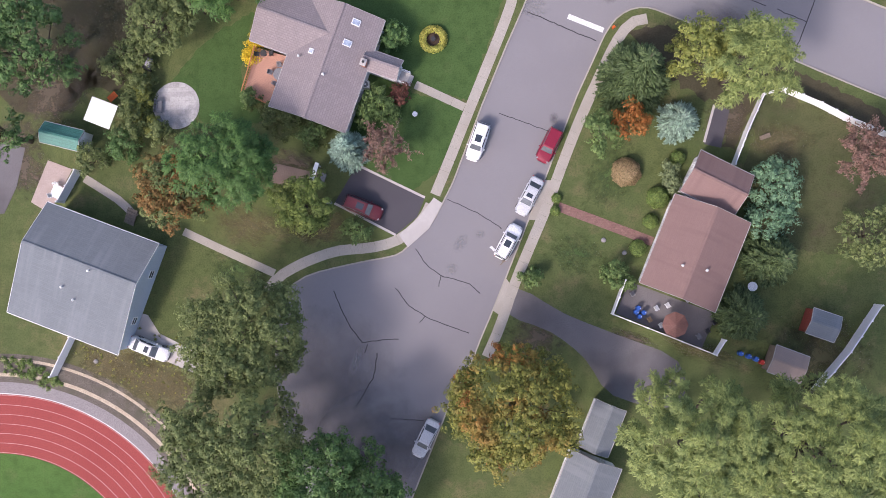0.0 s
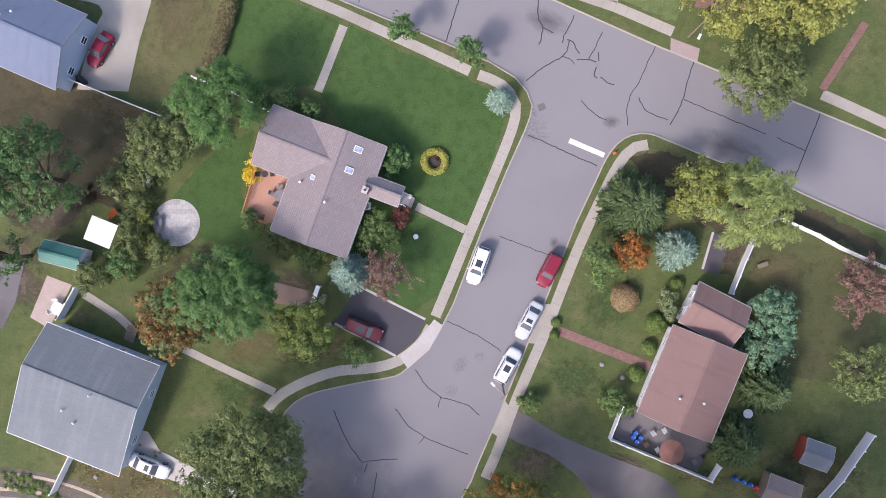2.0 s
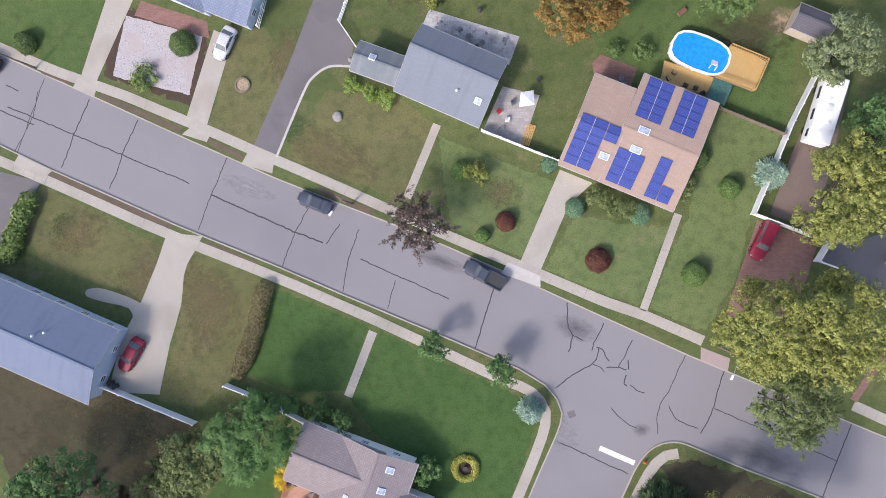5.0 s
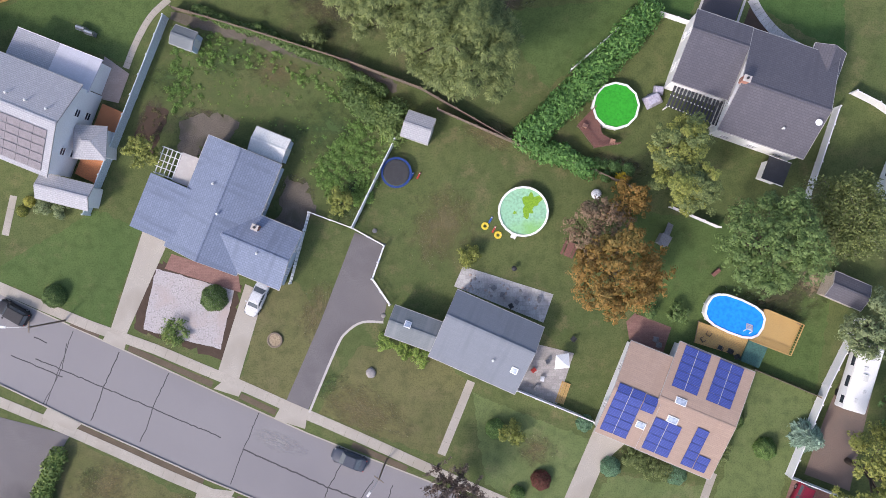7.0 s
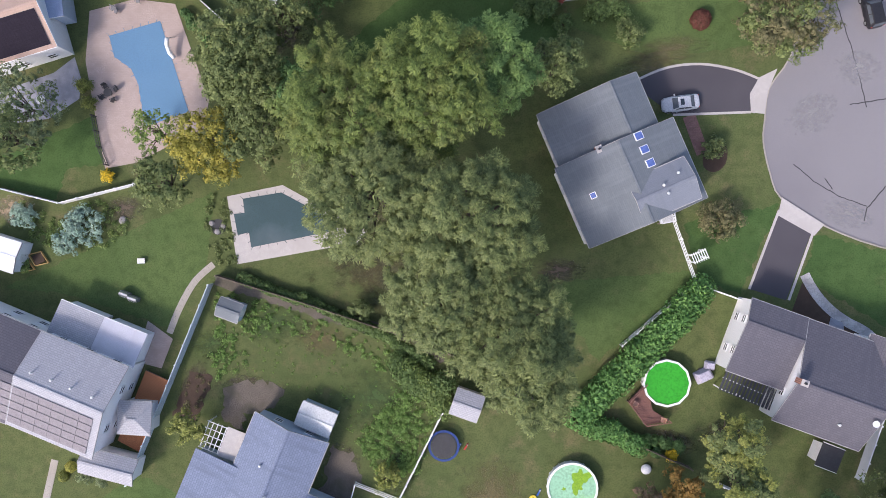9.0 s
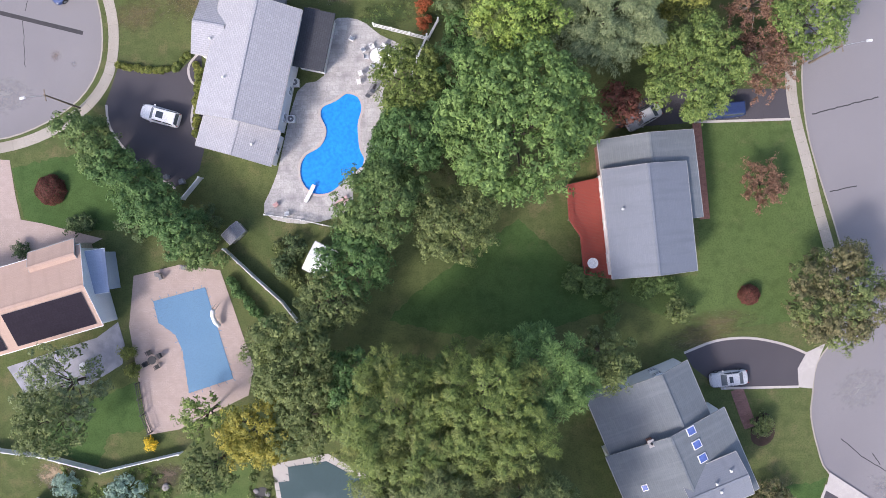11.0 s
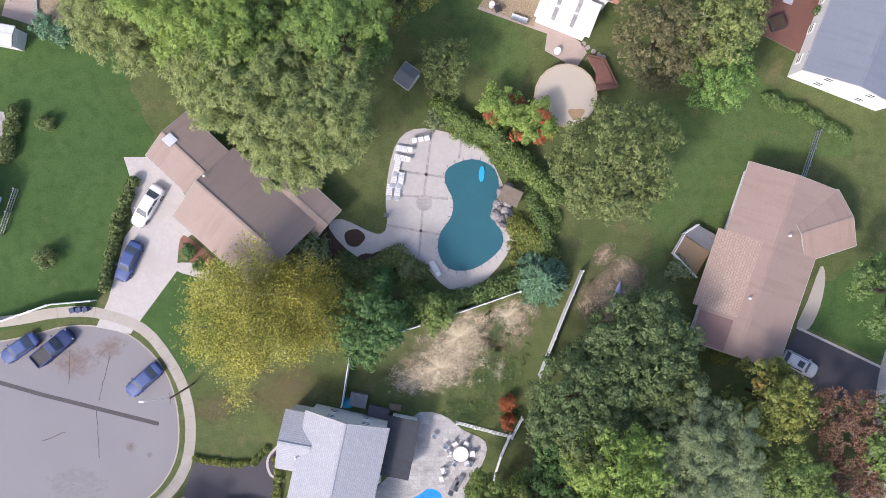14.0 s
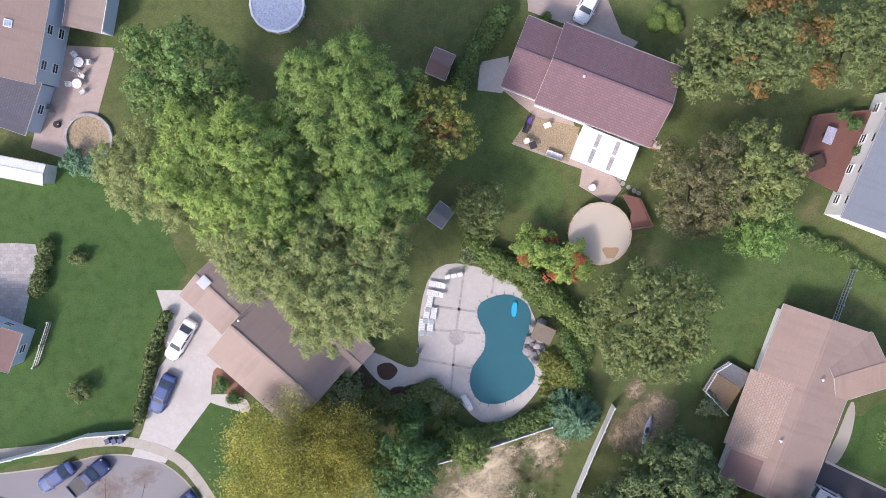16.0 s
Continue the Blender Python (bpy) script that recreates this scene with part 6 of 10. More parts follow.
lawn([(-60.33, -20.73), (-54.59, -22.33), (-49.62, -24.74), (-47.15, -26.59), (-53.24, -34.69), (-74.89, -34.82), (-74.87, -20.20)], "field", "bright green sports field", 0.0)


def edging(pts, label="pale concrete edging along the driveway"):
    return tagged(strip("driveway_edging", spline(pts, False, 4), 0.28, "pale_concrete", -0.03, 0.05, None, label), "", "edging", "", "structure")


edging([(26.96, 19.51), (25.68, 15.13)])
edging([(-15.52, 13.44), (-7.37, 9.31)])
edging([(-18.34, 8.85), (-10.98, 4.89)])
edging([(6.14, 137.83), (9.78, 139.20), (13.71, 139.51), (17.63, 138.75), (20.35, 137.63)])
edging([(10.35, 133.63), (19.39, 133.76)])
edging([(22.50, 122.27), (18.92, 113.06)])
edging([(26.50, 119.89), (23.47, 111.67)])
edging([(9.97, 187.49), (19.66, 182.77)])
edging([(-62.06, 168.19), (-61.55, 165.26), (-58.65, 161.50), (-53.88, 158.01)])
edging([(-50.18, 174.73), (-52.00, 172.76), (-51.75, 170.76), (-50.23, 170.08)])
edging([(-51.37, 168.76), (-51.80, 166.10), (-51.16, 163.77)])
edging([(7.55, 164.90), (18.84, 165.06)])
edging([(-19.24, 77.16), (-21.78, 77.21), (-23.74, 76.02), (-25.02, 74.12), (-28.50, 66.35)])


# ---------- houses ----------
house("single-storey house with taupe shingle roof and deck", [
    (-21.35, 29.50, -21.9, 10.30, 7.40, 3.2, 1.3, "taupe", "siding", {"windows": (1,)}),
    (-18.36, 24.93, -110.7, 13.90, 9.55, 3.2, 1.5, "taupe", "siding", {"skylights": [(-5.4, 1.9, 0.75, 1.0), (-2.8, 1.75, 0.75, 1.0), (-0.6, -1.9, 0.6, 0.6)], "vents": [(1.6, 0.5), (0.4, -3.2)], "chimneys": [(-1.3, 4.3)], "windows": (-1, 1)}),
    (-11.87, 24.64, -21.1, 4.42, 2.45, 3.1, 0.9, "taupe", "siding", {"windows": ()})])
stoop(-9.95, 23.85, -22, "white-railed front stoop with a concrete landing")
house("wide house with slate grey asymmetric roof", [
    (-47.86, 0.33, -21.1, 14.48, 13.93, 3.2, 2.1, "slate", "siding_blue", {"ridge": 0.36, "trim": "white", "vents": [(1.5, 1.5), (-1.2, -1.5), (0.5, -2.5)]})])
house("brick-brown roofed ranch house with rear wing", [
    (23.47, 2.09, -112.7, 10.87, 9.03, 3.0, 1.9, "umber", "siding", {"vents": [(1.5, 1.5), (2.0, -1.2)]}),
    (26.10, 9.94, -27.9, 6.61, 5.17, 3.0, 1.3, "umber", "siding", {"windows": ()})])
house("grey roofed house half hidden by trees", [
    (10.53, -24.44, 68.2, 7.22, 6.10, 3.2, 1.6, "slate", "siding", {}),
    (12.62, -17.65, 67.2, 5.69, 3.63, 3.0, 1.0, "slate", "siding", {})])
house("pale blue house with grey shingle roof", [
    (-58.33, 45.58, -23.8, 20.74, 9.64, 3.4, 2.2, "steel", "siding_blue", {"vents": [(3.0, 1.6), (2.0, 0.8)]})])
house("blue-grey roofed house with crossing wings", [
    (-37.50, 91.54, -113.7, 14.10, 9.28, 3.0, 1.7, "bluegrey", "siding_blue", {"vents": [(-2, -1.5), (1.0, 0.4)]}),
    (-33.46, 86.48, -23.5, 8.49, 7.31, 3.0, 1.2, "bluegrey", "siding_blue", {"chimneys": [(-0.8, 2.2)], "vents": [(0.5, -0.5)]}),
    (-44.20, 91.10, 66.5, 6.80, 6.90, 2.75, 0.3, "bluegrey", "siding_blue", {"kind": "flat", "tilt": 0.7, "trim": "bluegrey"})])
house("pale grey roofed house with low side wing", [
    (-6.95, 75.01, -24.8, 10.94, 8.45, 3.0, 1.8, "ash", "siding", {"ridge": 0.36, "vents": [(1.5, -1.5)], "skylights": [(4.2, -1.6, 0.8, 0.8)]}),
    (-15.33, 76.65, -21.1, 5.99, 3.70, 2.8, 0.9, "slate", "siding", {"skylights": [(-0.8, 0.3, 0.8, 0.8)]})])
house("tan roofed ranch house with blue solar arrays", [
    (16.86, 66.70, -23.7, 9.2, 13.4, 2.9, 1.0, "tan", "siding", {"windows": (-1,), "panels": [(-2.3, 4.15, 2, 5, 1.5, 0.97, "solar"), (1.8, 4.15, 2, 5, 1.43, 0.97, "solar"), (-2.45, -4.3, 2, 4, 1.55, 0.98, "solar"), (1.45, -3.9, 1, 5, 1.4, 0.94, "solar"), (2.95, -5.35, 1, 2, 1.4, 0.9, "solar")],
      "skylights": [(-2.2, 0.4, 1.3, 0.8), (-2.2, -1.9, 1.3, 0.8)]}),
    (10.09, 68.56, -23.0, 5.56, 11.33, 2.9, 0.9, "tan", "siding", {"windows": (), "panels": [(-0.8, -2.15, 2, 6, 1.55, 0.97, "solar"), (1.65, -0.25, 1, 2, 1.5, 0.97, "solar")], "skylights": [(1.7, -2.9, 1.1, 0.8)]})])
house("tall white house with silver roof and grey solar panels", [
    (-59.79, 102.45, -23.1, 10.77, 11.37, 5.4, 2.2, "silver", "siding", {"ridge": 0.45, "vents": [(-3.8, 1.6), (-1.4, 1.7), (1.0, 1.7), (3.6, 1.7)], "panels": [(-0.3, -2.9, 6, 5, 1.6, 0.92, "solar_black")]}),
    (-72.86, 107.89, -23.1, 17.52, 11.44, 5.2, 2.1, "charcoal", "siding", {"ridge": 0.45, "panels": [(3.4, -2.9, 7, 5, 1.6, 0.92, "solar_black")]}),
    (-59.79, 110.20, -22.7, 5.46, 4.21, 3.0, 0.5, "silver", "siding", {"kind": "flat", "tilt": 0.5}),
    (-54.72, 108.08, -22.7, 5.46, 4.21, 3.0, 0.5, "pale", "siding", {"kind": "flat", "tilt": 0.5}),
    (-56.39, 93.60, -15.0, 6.57, 3.10, 3.0, 0.8, "silver", "siding", {"windows": (), "end_windows": ()}),
    (-53.07, 99.29, -4.3, 4.01, 3.91, 3.2, 0.9, "silver", "siding", {"kind": "hip", "windows": (), "end_windows": ()})])
house("white-walled house with charcoal roof", [
    (26.41, 102.55, -20.7, 10.10, 12.00, 4.3, 2.85, "charcoal", "siding", {"ridge": 0.572, "over": 0.2, "vents": [(1.3, -3.9)], "chimneys": [(-4.9, -0.8)]}),
    (19.18, 107.16, -20.7, 6.60, 8.57, 4.3, 1.1, "charcoal", "siding", {"ridge": 0.306, "over": 0.15, "windows": ()}),
    (31.60, 105.40, 69.3, 4.60, 3.60, 4.0, 1.2, "charcoal", "siding", {"windows": (), "end_windows": ()}),
    (26.61, 94.01, -21.9, 2.59, 2.77, 2.8, 0.3, "dark", "siding", {"kind": "flat"})])
house("grey roofed house with skylights and dormer", [
    (4.23, 125.35, -67.5, 9.69, 14.13, 5.0, 2.2, "slate", "siding", {"skylights": [(-4.4, 2.4, 0.9, 1.05), (-2.8, 2.4, 0.9, 1.05), (-1.2, 2.4, 0.9, 1.05), (-0.4, -4.5, 0.7, 0.7)], "sky": "sky_blue"}),
    (0.91, 131.98, -67.9, 7.53, 11.95, 4.6, 1.7, "slate", "siding", {"ridge": 0.3, "chimneys": [(2.6, -1.5)]}),
    (7.43, 124.45, 22.5, 6.80, 4.90, 6.45, 1.0, "ash", "siding", {"windows": (), "end_windows": (), "vents": [(-0.1, 0.5), (0.0, -0.5), (1.9, 1.1)]})])
house("peach-tan roofed house with black pool heater mats", [
    (-74.43, 143.44, 15.4, 26.07, 9.58, 4.4, 1.8, "peach", "siding", {"windows": (-1,), "end_windows": (), "panels": [(7.8, -2.5, 1, 1, 9.4, 4.1, "mat_black"), (-4.5, -2.5, 1, 1, 12.6, 4.1, "mat_black")], "trim": "white"}),
    (-66.06, 149.65, 16.4, 5.60, 3.6, 4.3, 1.0, "peach", "siding_tan", {"windows": (), "end_windows": ()}),
    (-62.14, 148.30, 8.0, 3.17, 5.06, 3.2, 0.6, "paleblue", "siding_blue", {"kind": "flat", "tilt": 0.4})])
house("silver roofed house beside a blue swimming pool", [
    (-43.45, 171.76, -102.9, 13.80, 9.37, 4.8, 1.8, "silver", "siding", {"vents": [(2.5, -2.0)]}),
    (-45.21, 163.39, -106.5, 4.18, 9.01, 3.4, 1.3, "silver", "siding", {"vents": [(0.3, 2.0)]}),
    (-36.45, 174.65, -102.5, 6.85, 3.55, 2.8, 0.3, "black", "siding", {"kind": "flat", "trim": "black"}),
    (-47.74, 175.91, -11.3, 3.66, 6.59, 4.2, 1.3, "silver", "siding", {"windows": (), "vents": [(0.4, -1.5)]})])
house("grey roofed two-level house with red deck", [
    (0.98, 153.31, -84.9, 12.19, 9.38, 5.0, 1.9, "ash", "siding", {"vents": [(-1.5, -3.0)]}),
    (1.38, 157.99, -84.2, 9.87, 10.74, 4.0, 1.8, "slate", "brick", {"windows": (1,)})])
patch("terrace", [(7.35, 164.70), (8.35, 164.72), (9.25, 153.55), (8.10, 153.45)], "brick", "red brick terrace along the house front", "terrace", 0.3)
house("broad house with smooth rose-tan roof", [
    (4.85, 194.87, -108.9, 21.20, 10.53, 2.6, 1.2, "rosetan", "siding", {"over": 0.7, "patches": [(2.01, -3.71, 9.02, 4.94, "shaggy"), (8.7, -3.35, 3.6, 3.7, "umber")], "vents": [(4.0, -0.8), (-4.0, 1.2)], "trim": "gutter", "windows": (1,)}),
    (11.4, 199.3, 17.4, 6.0, 6.6, 2.6, 1.25, "rosetan", "siding", {"windows": ()})])
house("low ranch house with rose-tan roof and driveway", [
    (-53.37, 200.71, 137.4, 12.57, 10.23, 3.0, 2.4, "mocha", "siding_tan", {"vents": [(6.0, -1.0)]}),
    (-46.60, 202.30, 137.4, 6.80, 4.40, 2.5, 0.7, "mocha", "siding_tan", {"windows": ()}),
    (-59.70, 208.17, 136.1, 6.51, 6.66, 3.0, 1.2, "mocha", "siding_tan", {"skylights": [(2.0, 0.0, 1.2, 1.2)], "sky": "white"})])
house("plum-brown shingled house with white sunroom", [
    (-17.05, 230.57, -21.1, 13.39, 9.08, 4.6, 2.2, "plum", "siding", {"vents": [(-3.0, -0.5)], "chimneys": [(7.0, -4.2)]}),
    (-24.81, 233.61, -21.8, 4.59, 8.02, 3.6, 1.8, "plum", "siding", {}),
    (-17.04, 223.49, -22.3, 6.58, 3.83, 3.0, 0.3, "white", "siding", {"kind": "flat", "tilt": 0.3, "strips": [(-1.2, 0.9, 0.45, 1.5), (-1.2, -0.9, 0.45, 1.5), (1.0, 0.9, 0.45, 1.5), (1.0, -0.9, 0.45, 1.5)]})])
house("blue-walled house with brown and grey roofs", [
    (-82.36, 240.29, -103.1, 16.15, 12.42, 5.4, 2.0, "rosetan", "siding_blue", {"skylights": [(2.5, 3.0, 0.8, 0.8)]}),
    (-73.23, 239.83, -102.1, 5.50, 4.32, 3.4, 0.4, "mocha", "siding_blue", {"kind": "flat", "skylights": [(0.5, 0.5, 1.2, 1.0)]}),
    (-83.82, 230.32, -110.4, 6.18, 9.22, 3.4, 0.9, "charcoal", "siding_blue", {})])
house("white-trimmed house with grey roof beyond the garden", [
    (16.47, 221.23, 68.3, 15.19, 11.64, 4.6, 1.6, "ash", "siding", {})])
house("house with brown roof behind a stone patio", [
    (-87.14, 203.29, -112.2, 4.86, 9.06, 3.4, 1.2, "umber", "siding_blue", {})])
house("white house at the garden edge", [
    (43.30, 90.6, -22.0, 9.25, 7.55, 4.6, 1.4, "ash", "siding", {})])

# ---------- trees ----------
WORDS = {"russet": "mauve-brown", "weed": "bright leafy green", "emerald": "glossy emerald-green", "fresh": "fresh light green", "cool": "cool mid-green", "dusty": "dusty pale green", "oak": "dull dark green", "moss": "mossy yellow-green", "green": "green", "deep": "deep green", "olive": "olive green", "grey_green": "pale grey-green", "lime": "bright green", "pale_lime": "pale green", "yellow_green": "yellow-green", "yellow": "yellowing",
         "orange": "orange autumn", "turning": "half-turned orange", "rust": "rusty brown", "ochre": "ochre autumn", "brown": "brownish", "rosy": "rosy brown", "crimson": "crimson", "wine": "wine-red",
         "teal": "blue-green", "blue": "silvery blue", "spruce": "dark green", "sage": "grey-green", "vivid": "fresh green", "straw_green": "pale yellow-green", "gold": "golden", "cream": "cream-coloured"}


def grove(leaf, h, *rows, **more):
    """Trees of one kind: rows of (x, y, crown radius)."""
    for x, y, r in rows:
        size = "tall" if h > 11 else "medium" if h > 6 else "small"
        tree(x, y, r, h * (0.94 + 0.02 * (int(abs(x) * 10) % 7)), leaf, "tree", size + " broadleaved tree with " + WORDS[leaf] + " crown", "tree", **more)


grove("deep", 13, (-52.0, 26.5, 6.1), (-56.1, 17.3, 2.9))
grove("olive", 6, (-38.1, 30.3, 3.9), (-34.0, 32.5, 3.1))
grove("emerald", 10, (-29.9, 34.2, 4.5), leaf_size=0.115, spiky=0.3)
grove("emerald", 10, (-29.2, 12.8, 5.4), leaf_size=0.115, spiky=0.3)
grove("rust", 9, (-35.7, 10.4, 4.7), second="olive", share=0.3)
tree(-21.29, 8.46, 3.5, 5.5, "moss", "tree", "small round-crowned tree with mossy green leaves", "tree", dense=1.2)
bare_tree(-11.5, 14.9, 2.9, 6, "mauve", "nearly bare small tree with mauve twigs", 4200, "bark_pale")
grove("olive", 13, (-26.8, -6.1, 6.7), dense=1.4, leaf_size=0.11)
grove("olive", 15, (-27.8, -17.2, 7.6), dense=0.9)
grove("deep", 13, (-16.6, -23.3, 6.5), dense=0.8)
grove("turning", 12, (2.3, -14.5, 7.3), second="orange", share=0.07)
grove("pale_lime", 17, (20.8, -17.1, 7.3), (32.8, -18.0, 7.8), leaf_size=0.105, spiky=0.45)
conifer(17.2, 22.5, 4.2, 12, "spruce", "dark green spruce with feathery boughs")
grove("yellow_green", 11, (23.3, 24.0, 3.6))
grove("pale_lime", 13, (27.8, 22.0, 4.4), leaf_size=0.115, spiky=0.45)
grove("green", 5, (13.1, 15.8, 2.3))
grove("orange", 5, (16.4, 17.4, 2.2))
conifer(22.5, 17.5, 2.5, 4.5, "blue", "silvery blue spruce shrub")
shrub(33.0, 9.9, 2.9, "teal", 3.6, "mounded blue-green juniper beside the house")
shrub(32.5, 6.1, 2.8, "teal", 3.2, "mounded blue-green juniper beside the house")
conifer(32.4, 1.3, 3.2, 7, "spruce", "dark green spruce behind the house")
grove("olive", 6, (42.3, 3.6, 3.4), dense=0.6)
conifer(29.0, -5.1, 3.2, 7, "spruce", "dark green spruce behind the house")
bare_tree(42.6, 12.9, 3.8, 6, "mauve", "open mauve-brown tree with bare twigs", 8500, "bark_pale")
conifer(-16.3, 15.0, 2.4, 6.5, "blue", "silvery blue spruce beside the drive")
grove("deep", 5, (-9.4, 43.4, 1.6), (-1.8, 40.3, 1.6), leaf_size=0.13)
conifer(1.9, 35.4, 1.5, 3.6, "blue", "small silvery blue spruce on the lawn corner")
bare_tree(-10.9, 57.9, 3.9, 8, "dead", "dying street tree with dark curled leaves", 8600, "bark")
grove("straw_green", 13, (35.4, 59.9, 6.1), (26.9, 46.0, 5.6), (34.0, 45.6, 6.1))
grove("olive", 9, (30.8, 36.7, 4.7))
grove("deep", 12, (39.9, 66.9, 4.0))
grove("ochre", 9, (7.6, 83.0, 5.2))
grove("russet", 7, (6.2, 87.6, 3.6), dense=0.6)
grove("ochre", 6, (9.5, 91.0, 2.3))
grove("yellow_green", 10, (14.7, 97.0, 2.9), (15.0, 92.6, 3.2), leaf_size=0.1, spiky=0.3, second="olive", share=0.4)
grove("green", 11, (24.3, 85.7, 5.6))
bare_tree(33.6, 88.7, 5.0, 9, "sage", "thin-crowned tree with pale bare limbs", 14000, "bark_pale", loose=0.4, size=0.13)
grove("grey_green", 8, (36.7, 76.1, 3.7))
grove("yellow_green", 4.5, (-47.0, 98.1, 2.0))
grove("moss", 19, (-25.9, 132.6, 7.4), leaf_size=0.105, spiky=0.45)
grove("moss", 19, (-17.7, 134.4, 7.0), leaf_size=0.105, spiky=0.45)
grove("sage", 19, (-23.8, 123.9, 7.1), leaf_size=0.105, spiky=0.45)
grove("sage", 18, (-13.8, 120.8, 7.3), (-16.3, 113.7, 6.3), (-9.8, 109.4, 6.8), (-7.5, 105.4, 4.4), leaf_size=0.105, spiky=0.45)
grove("vivid", 15, (-11.4, 137.2, 5.0), leaf_size=0.11, spiky=0.35)
grove("yellow", 10, (-42.7, 130.6, 4.2))
grove("lime", 8, (-49.2, 132.1, 2.7), dense=0.45)
grove("olive", 9, (-37.6, 131.7, 3.9), (-48.1, 126.4, 2.7))
grove("olive", 12, (-38.4, 139.3, 4.9))
grove("deep", 11, (-31.5, 136.0, 3.8))
grove("olive", 9, (-4.1, 138.4, 3.1))
grove("brown", 7, (21.6, 144.6, 5.8), second="olive", share=0.4)
grove("grey_green", 8, (-65.1, 135.5, 4.6), dense=0.6)
grove("olive", 10, (-65.9, 131.7, 3.8), dense=0.7)
grove("vivid", 15, (-13.8, 163.5, 8.7), leaf_size=0.15)
grove("fresh", 15, (-13.6, 174.6, 4.9))
grove("grey_green", 13, (-4.25, 175.76, 6.2), leaf_size=0.1, spiky=0.3, dense=1.2)
grove("yellow_green", 8.5, (4.06, 180.26, 4.7), second="turning", share=0.3)
grove("lime", 9, (5.79, 170.02, 6.0))
bare_tree(13.21, 177.68, 4.6, 8, "rosy", "open tree with rosy autumn leaves", 12000, "bark_pale")
bare_tree(13.92, 170.62, 3.8, 7, "rosy", "open tree with rosy autumn leaves", 9000, "bark_pale")
grove("lime", 9, (18.26, 175.82, 4.7))
grove("wine", 5, (-1.6, 166.4, 2.3))
grove("green", 11, (-28.5, 155.4, 4.9))
grove("moss", 9, (-25.16, 169.21, 4.0))
grove("deep", 10, (-31.8, 148.9, 4.1), (-25.3, 162.2, 3.7))
grove("olive", 11, (-20.5, 152.8, 4.4), (-34.3, 144.8, 3.6), (-37.9, 137.1, 4.4))
for row in ((-62.3, 163.8, 2.8), (-64.1, 165.1, 2.2), (-60.7, 162.0, 3.1), (-57.2, 158.1, 3.6), (-53.2, 154.1, 3.6), (-49.2, 150.8, 3.1), (-59.1, 160.2, 3.3), (-55.3, 155.8, 4.0), (-51.2, 152.6, 3.5)):
    tree(row[0], row[1], row[2] * 0.78, 6.5, "deep" if row[2] > 3.2 else "green", "tree", "dense dark green evergreen in a screening row", "tree", base=0.1, dense=1.2, squash=0.55, group="screening row")
bare_tree(14.6, 157.4, 3.0, 4, "rosy", "small ornamental tree with rosy leaves", 4200)
bare_tree(-52.3, 190.2, 7.4, 12, "chartreuse", "thin see-through tree with yellowing feathery leaves", 40000, "bark_pale", loose=0.7, size=0.09)
bare_tree(-46.0, 191.6, 5.6, 11, "yellow", "thin see-through tree with yellow and brown leaves", 21000, "bark_pale", loose=0.55, size=0.09)
grove("yellow_green", 8, (-44.5, 190.0, 4.2), dense=0.5)
grove("deep", 9, (-39.5, 189.3, 4.4))
grove("oak", 10, (-10.0, 186.0, 6.6), (-15.9, 180.8, 6.6), leaf_size=0.13)
grove("olive", 10, (-7.8, 180.9, 5.4), (-15.4, 175.6, 3.6))
grove("green", 11, (18.4, 191.9, 5.8))
conifer(-20.0, 193.6, 3.3, 6, "teal", "blue-green juniper beside the pool")
grove("lime", 5, (-32.2, 189.9, 2.2))
grove("vivid", 16, (-60.3, 230.8, 5.4))
grove("fresh", 18, (-54.9, 221.7, 7.2), (-50.6, 217.2, 5.0), leaf_size=0.105, spiky=0.45)
grove("cool", 17, (-44.2, 227.4, 7.4), (-41.7, 220.0, 5.6), leaf_size=0.105, spiky=0.45)
grove("dusty", 17, (-45.8, 212.0, 8.2), (-52.2, 214.3, 5.5), leaf_size=0.105, spiky=0.45)
grove("yellow_green", 13, (-36.0, 225.9, 4.7), second="rust", share=0.12)
grove("dusty", 12, (-64.0, 221.5, 5.6), leaf_size=0.1, spiky=0.3)
grove("sage", 13, (-13.1, 206.2, 6.5))
grove("dusty", 10, (-2.1, 221.5, 5.1))
grove("weed", 8, (-1.1, 215.4, 3.5))
grove("brown", 9, (-7.4, 219.8, 5.6), dense=0.75, leaf_size=0.1)
grove("olive", 11, (-1.2, 234.4, 5.9), second="rust", share=0.28)
grove("olive", 11, (8.8, 234.3, 5.0), (-6.5, 232.7, 4.1))
grove("olive", 6, (-30.6, 217.4, 2.9))
grove("deep", 8, (-20.0, -21.9, 5.2), (-14.9, -26.4, 5.8), dense=0.9)
grove("deep", 8, (-19.0, 170.7, 3.9), (-19.6, 174.5, 2.3), (-22.2, 164.4, 3.3), (-18.7, 165.3, 3.2), dense=0.8)


# ---------- road seams and markings ----------
def seam(road, pts, width=0.11, z=-0.115):
    """A wandering tarred crack lying on the road."""
    rng = random.Random(int(pts[0][0] * 11 + pts[0][1] * 5))
    line = resample(pts, 0.45)
    line = [(x + rng.gauss(0, 0.035), y + rng.gauss(0, 0.035)) for x, y in line]
    return strip("tarred_crack", line, width * rng.uniform(0.8, 1.3), "tar", z - 0.004, z + 0.002 * rng.random(), road)


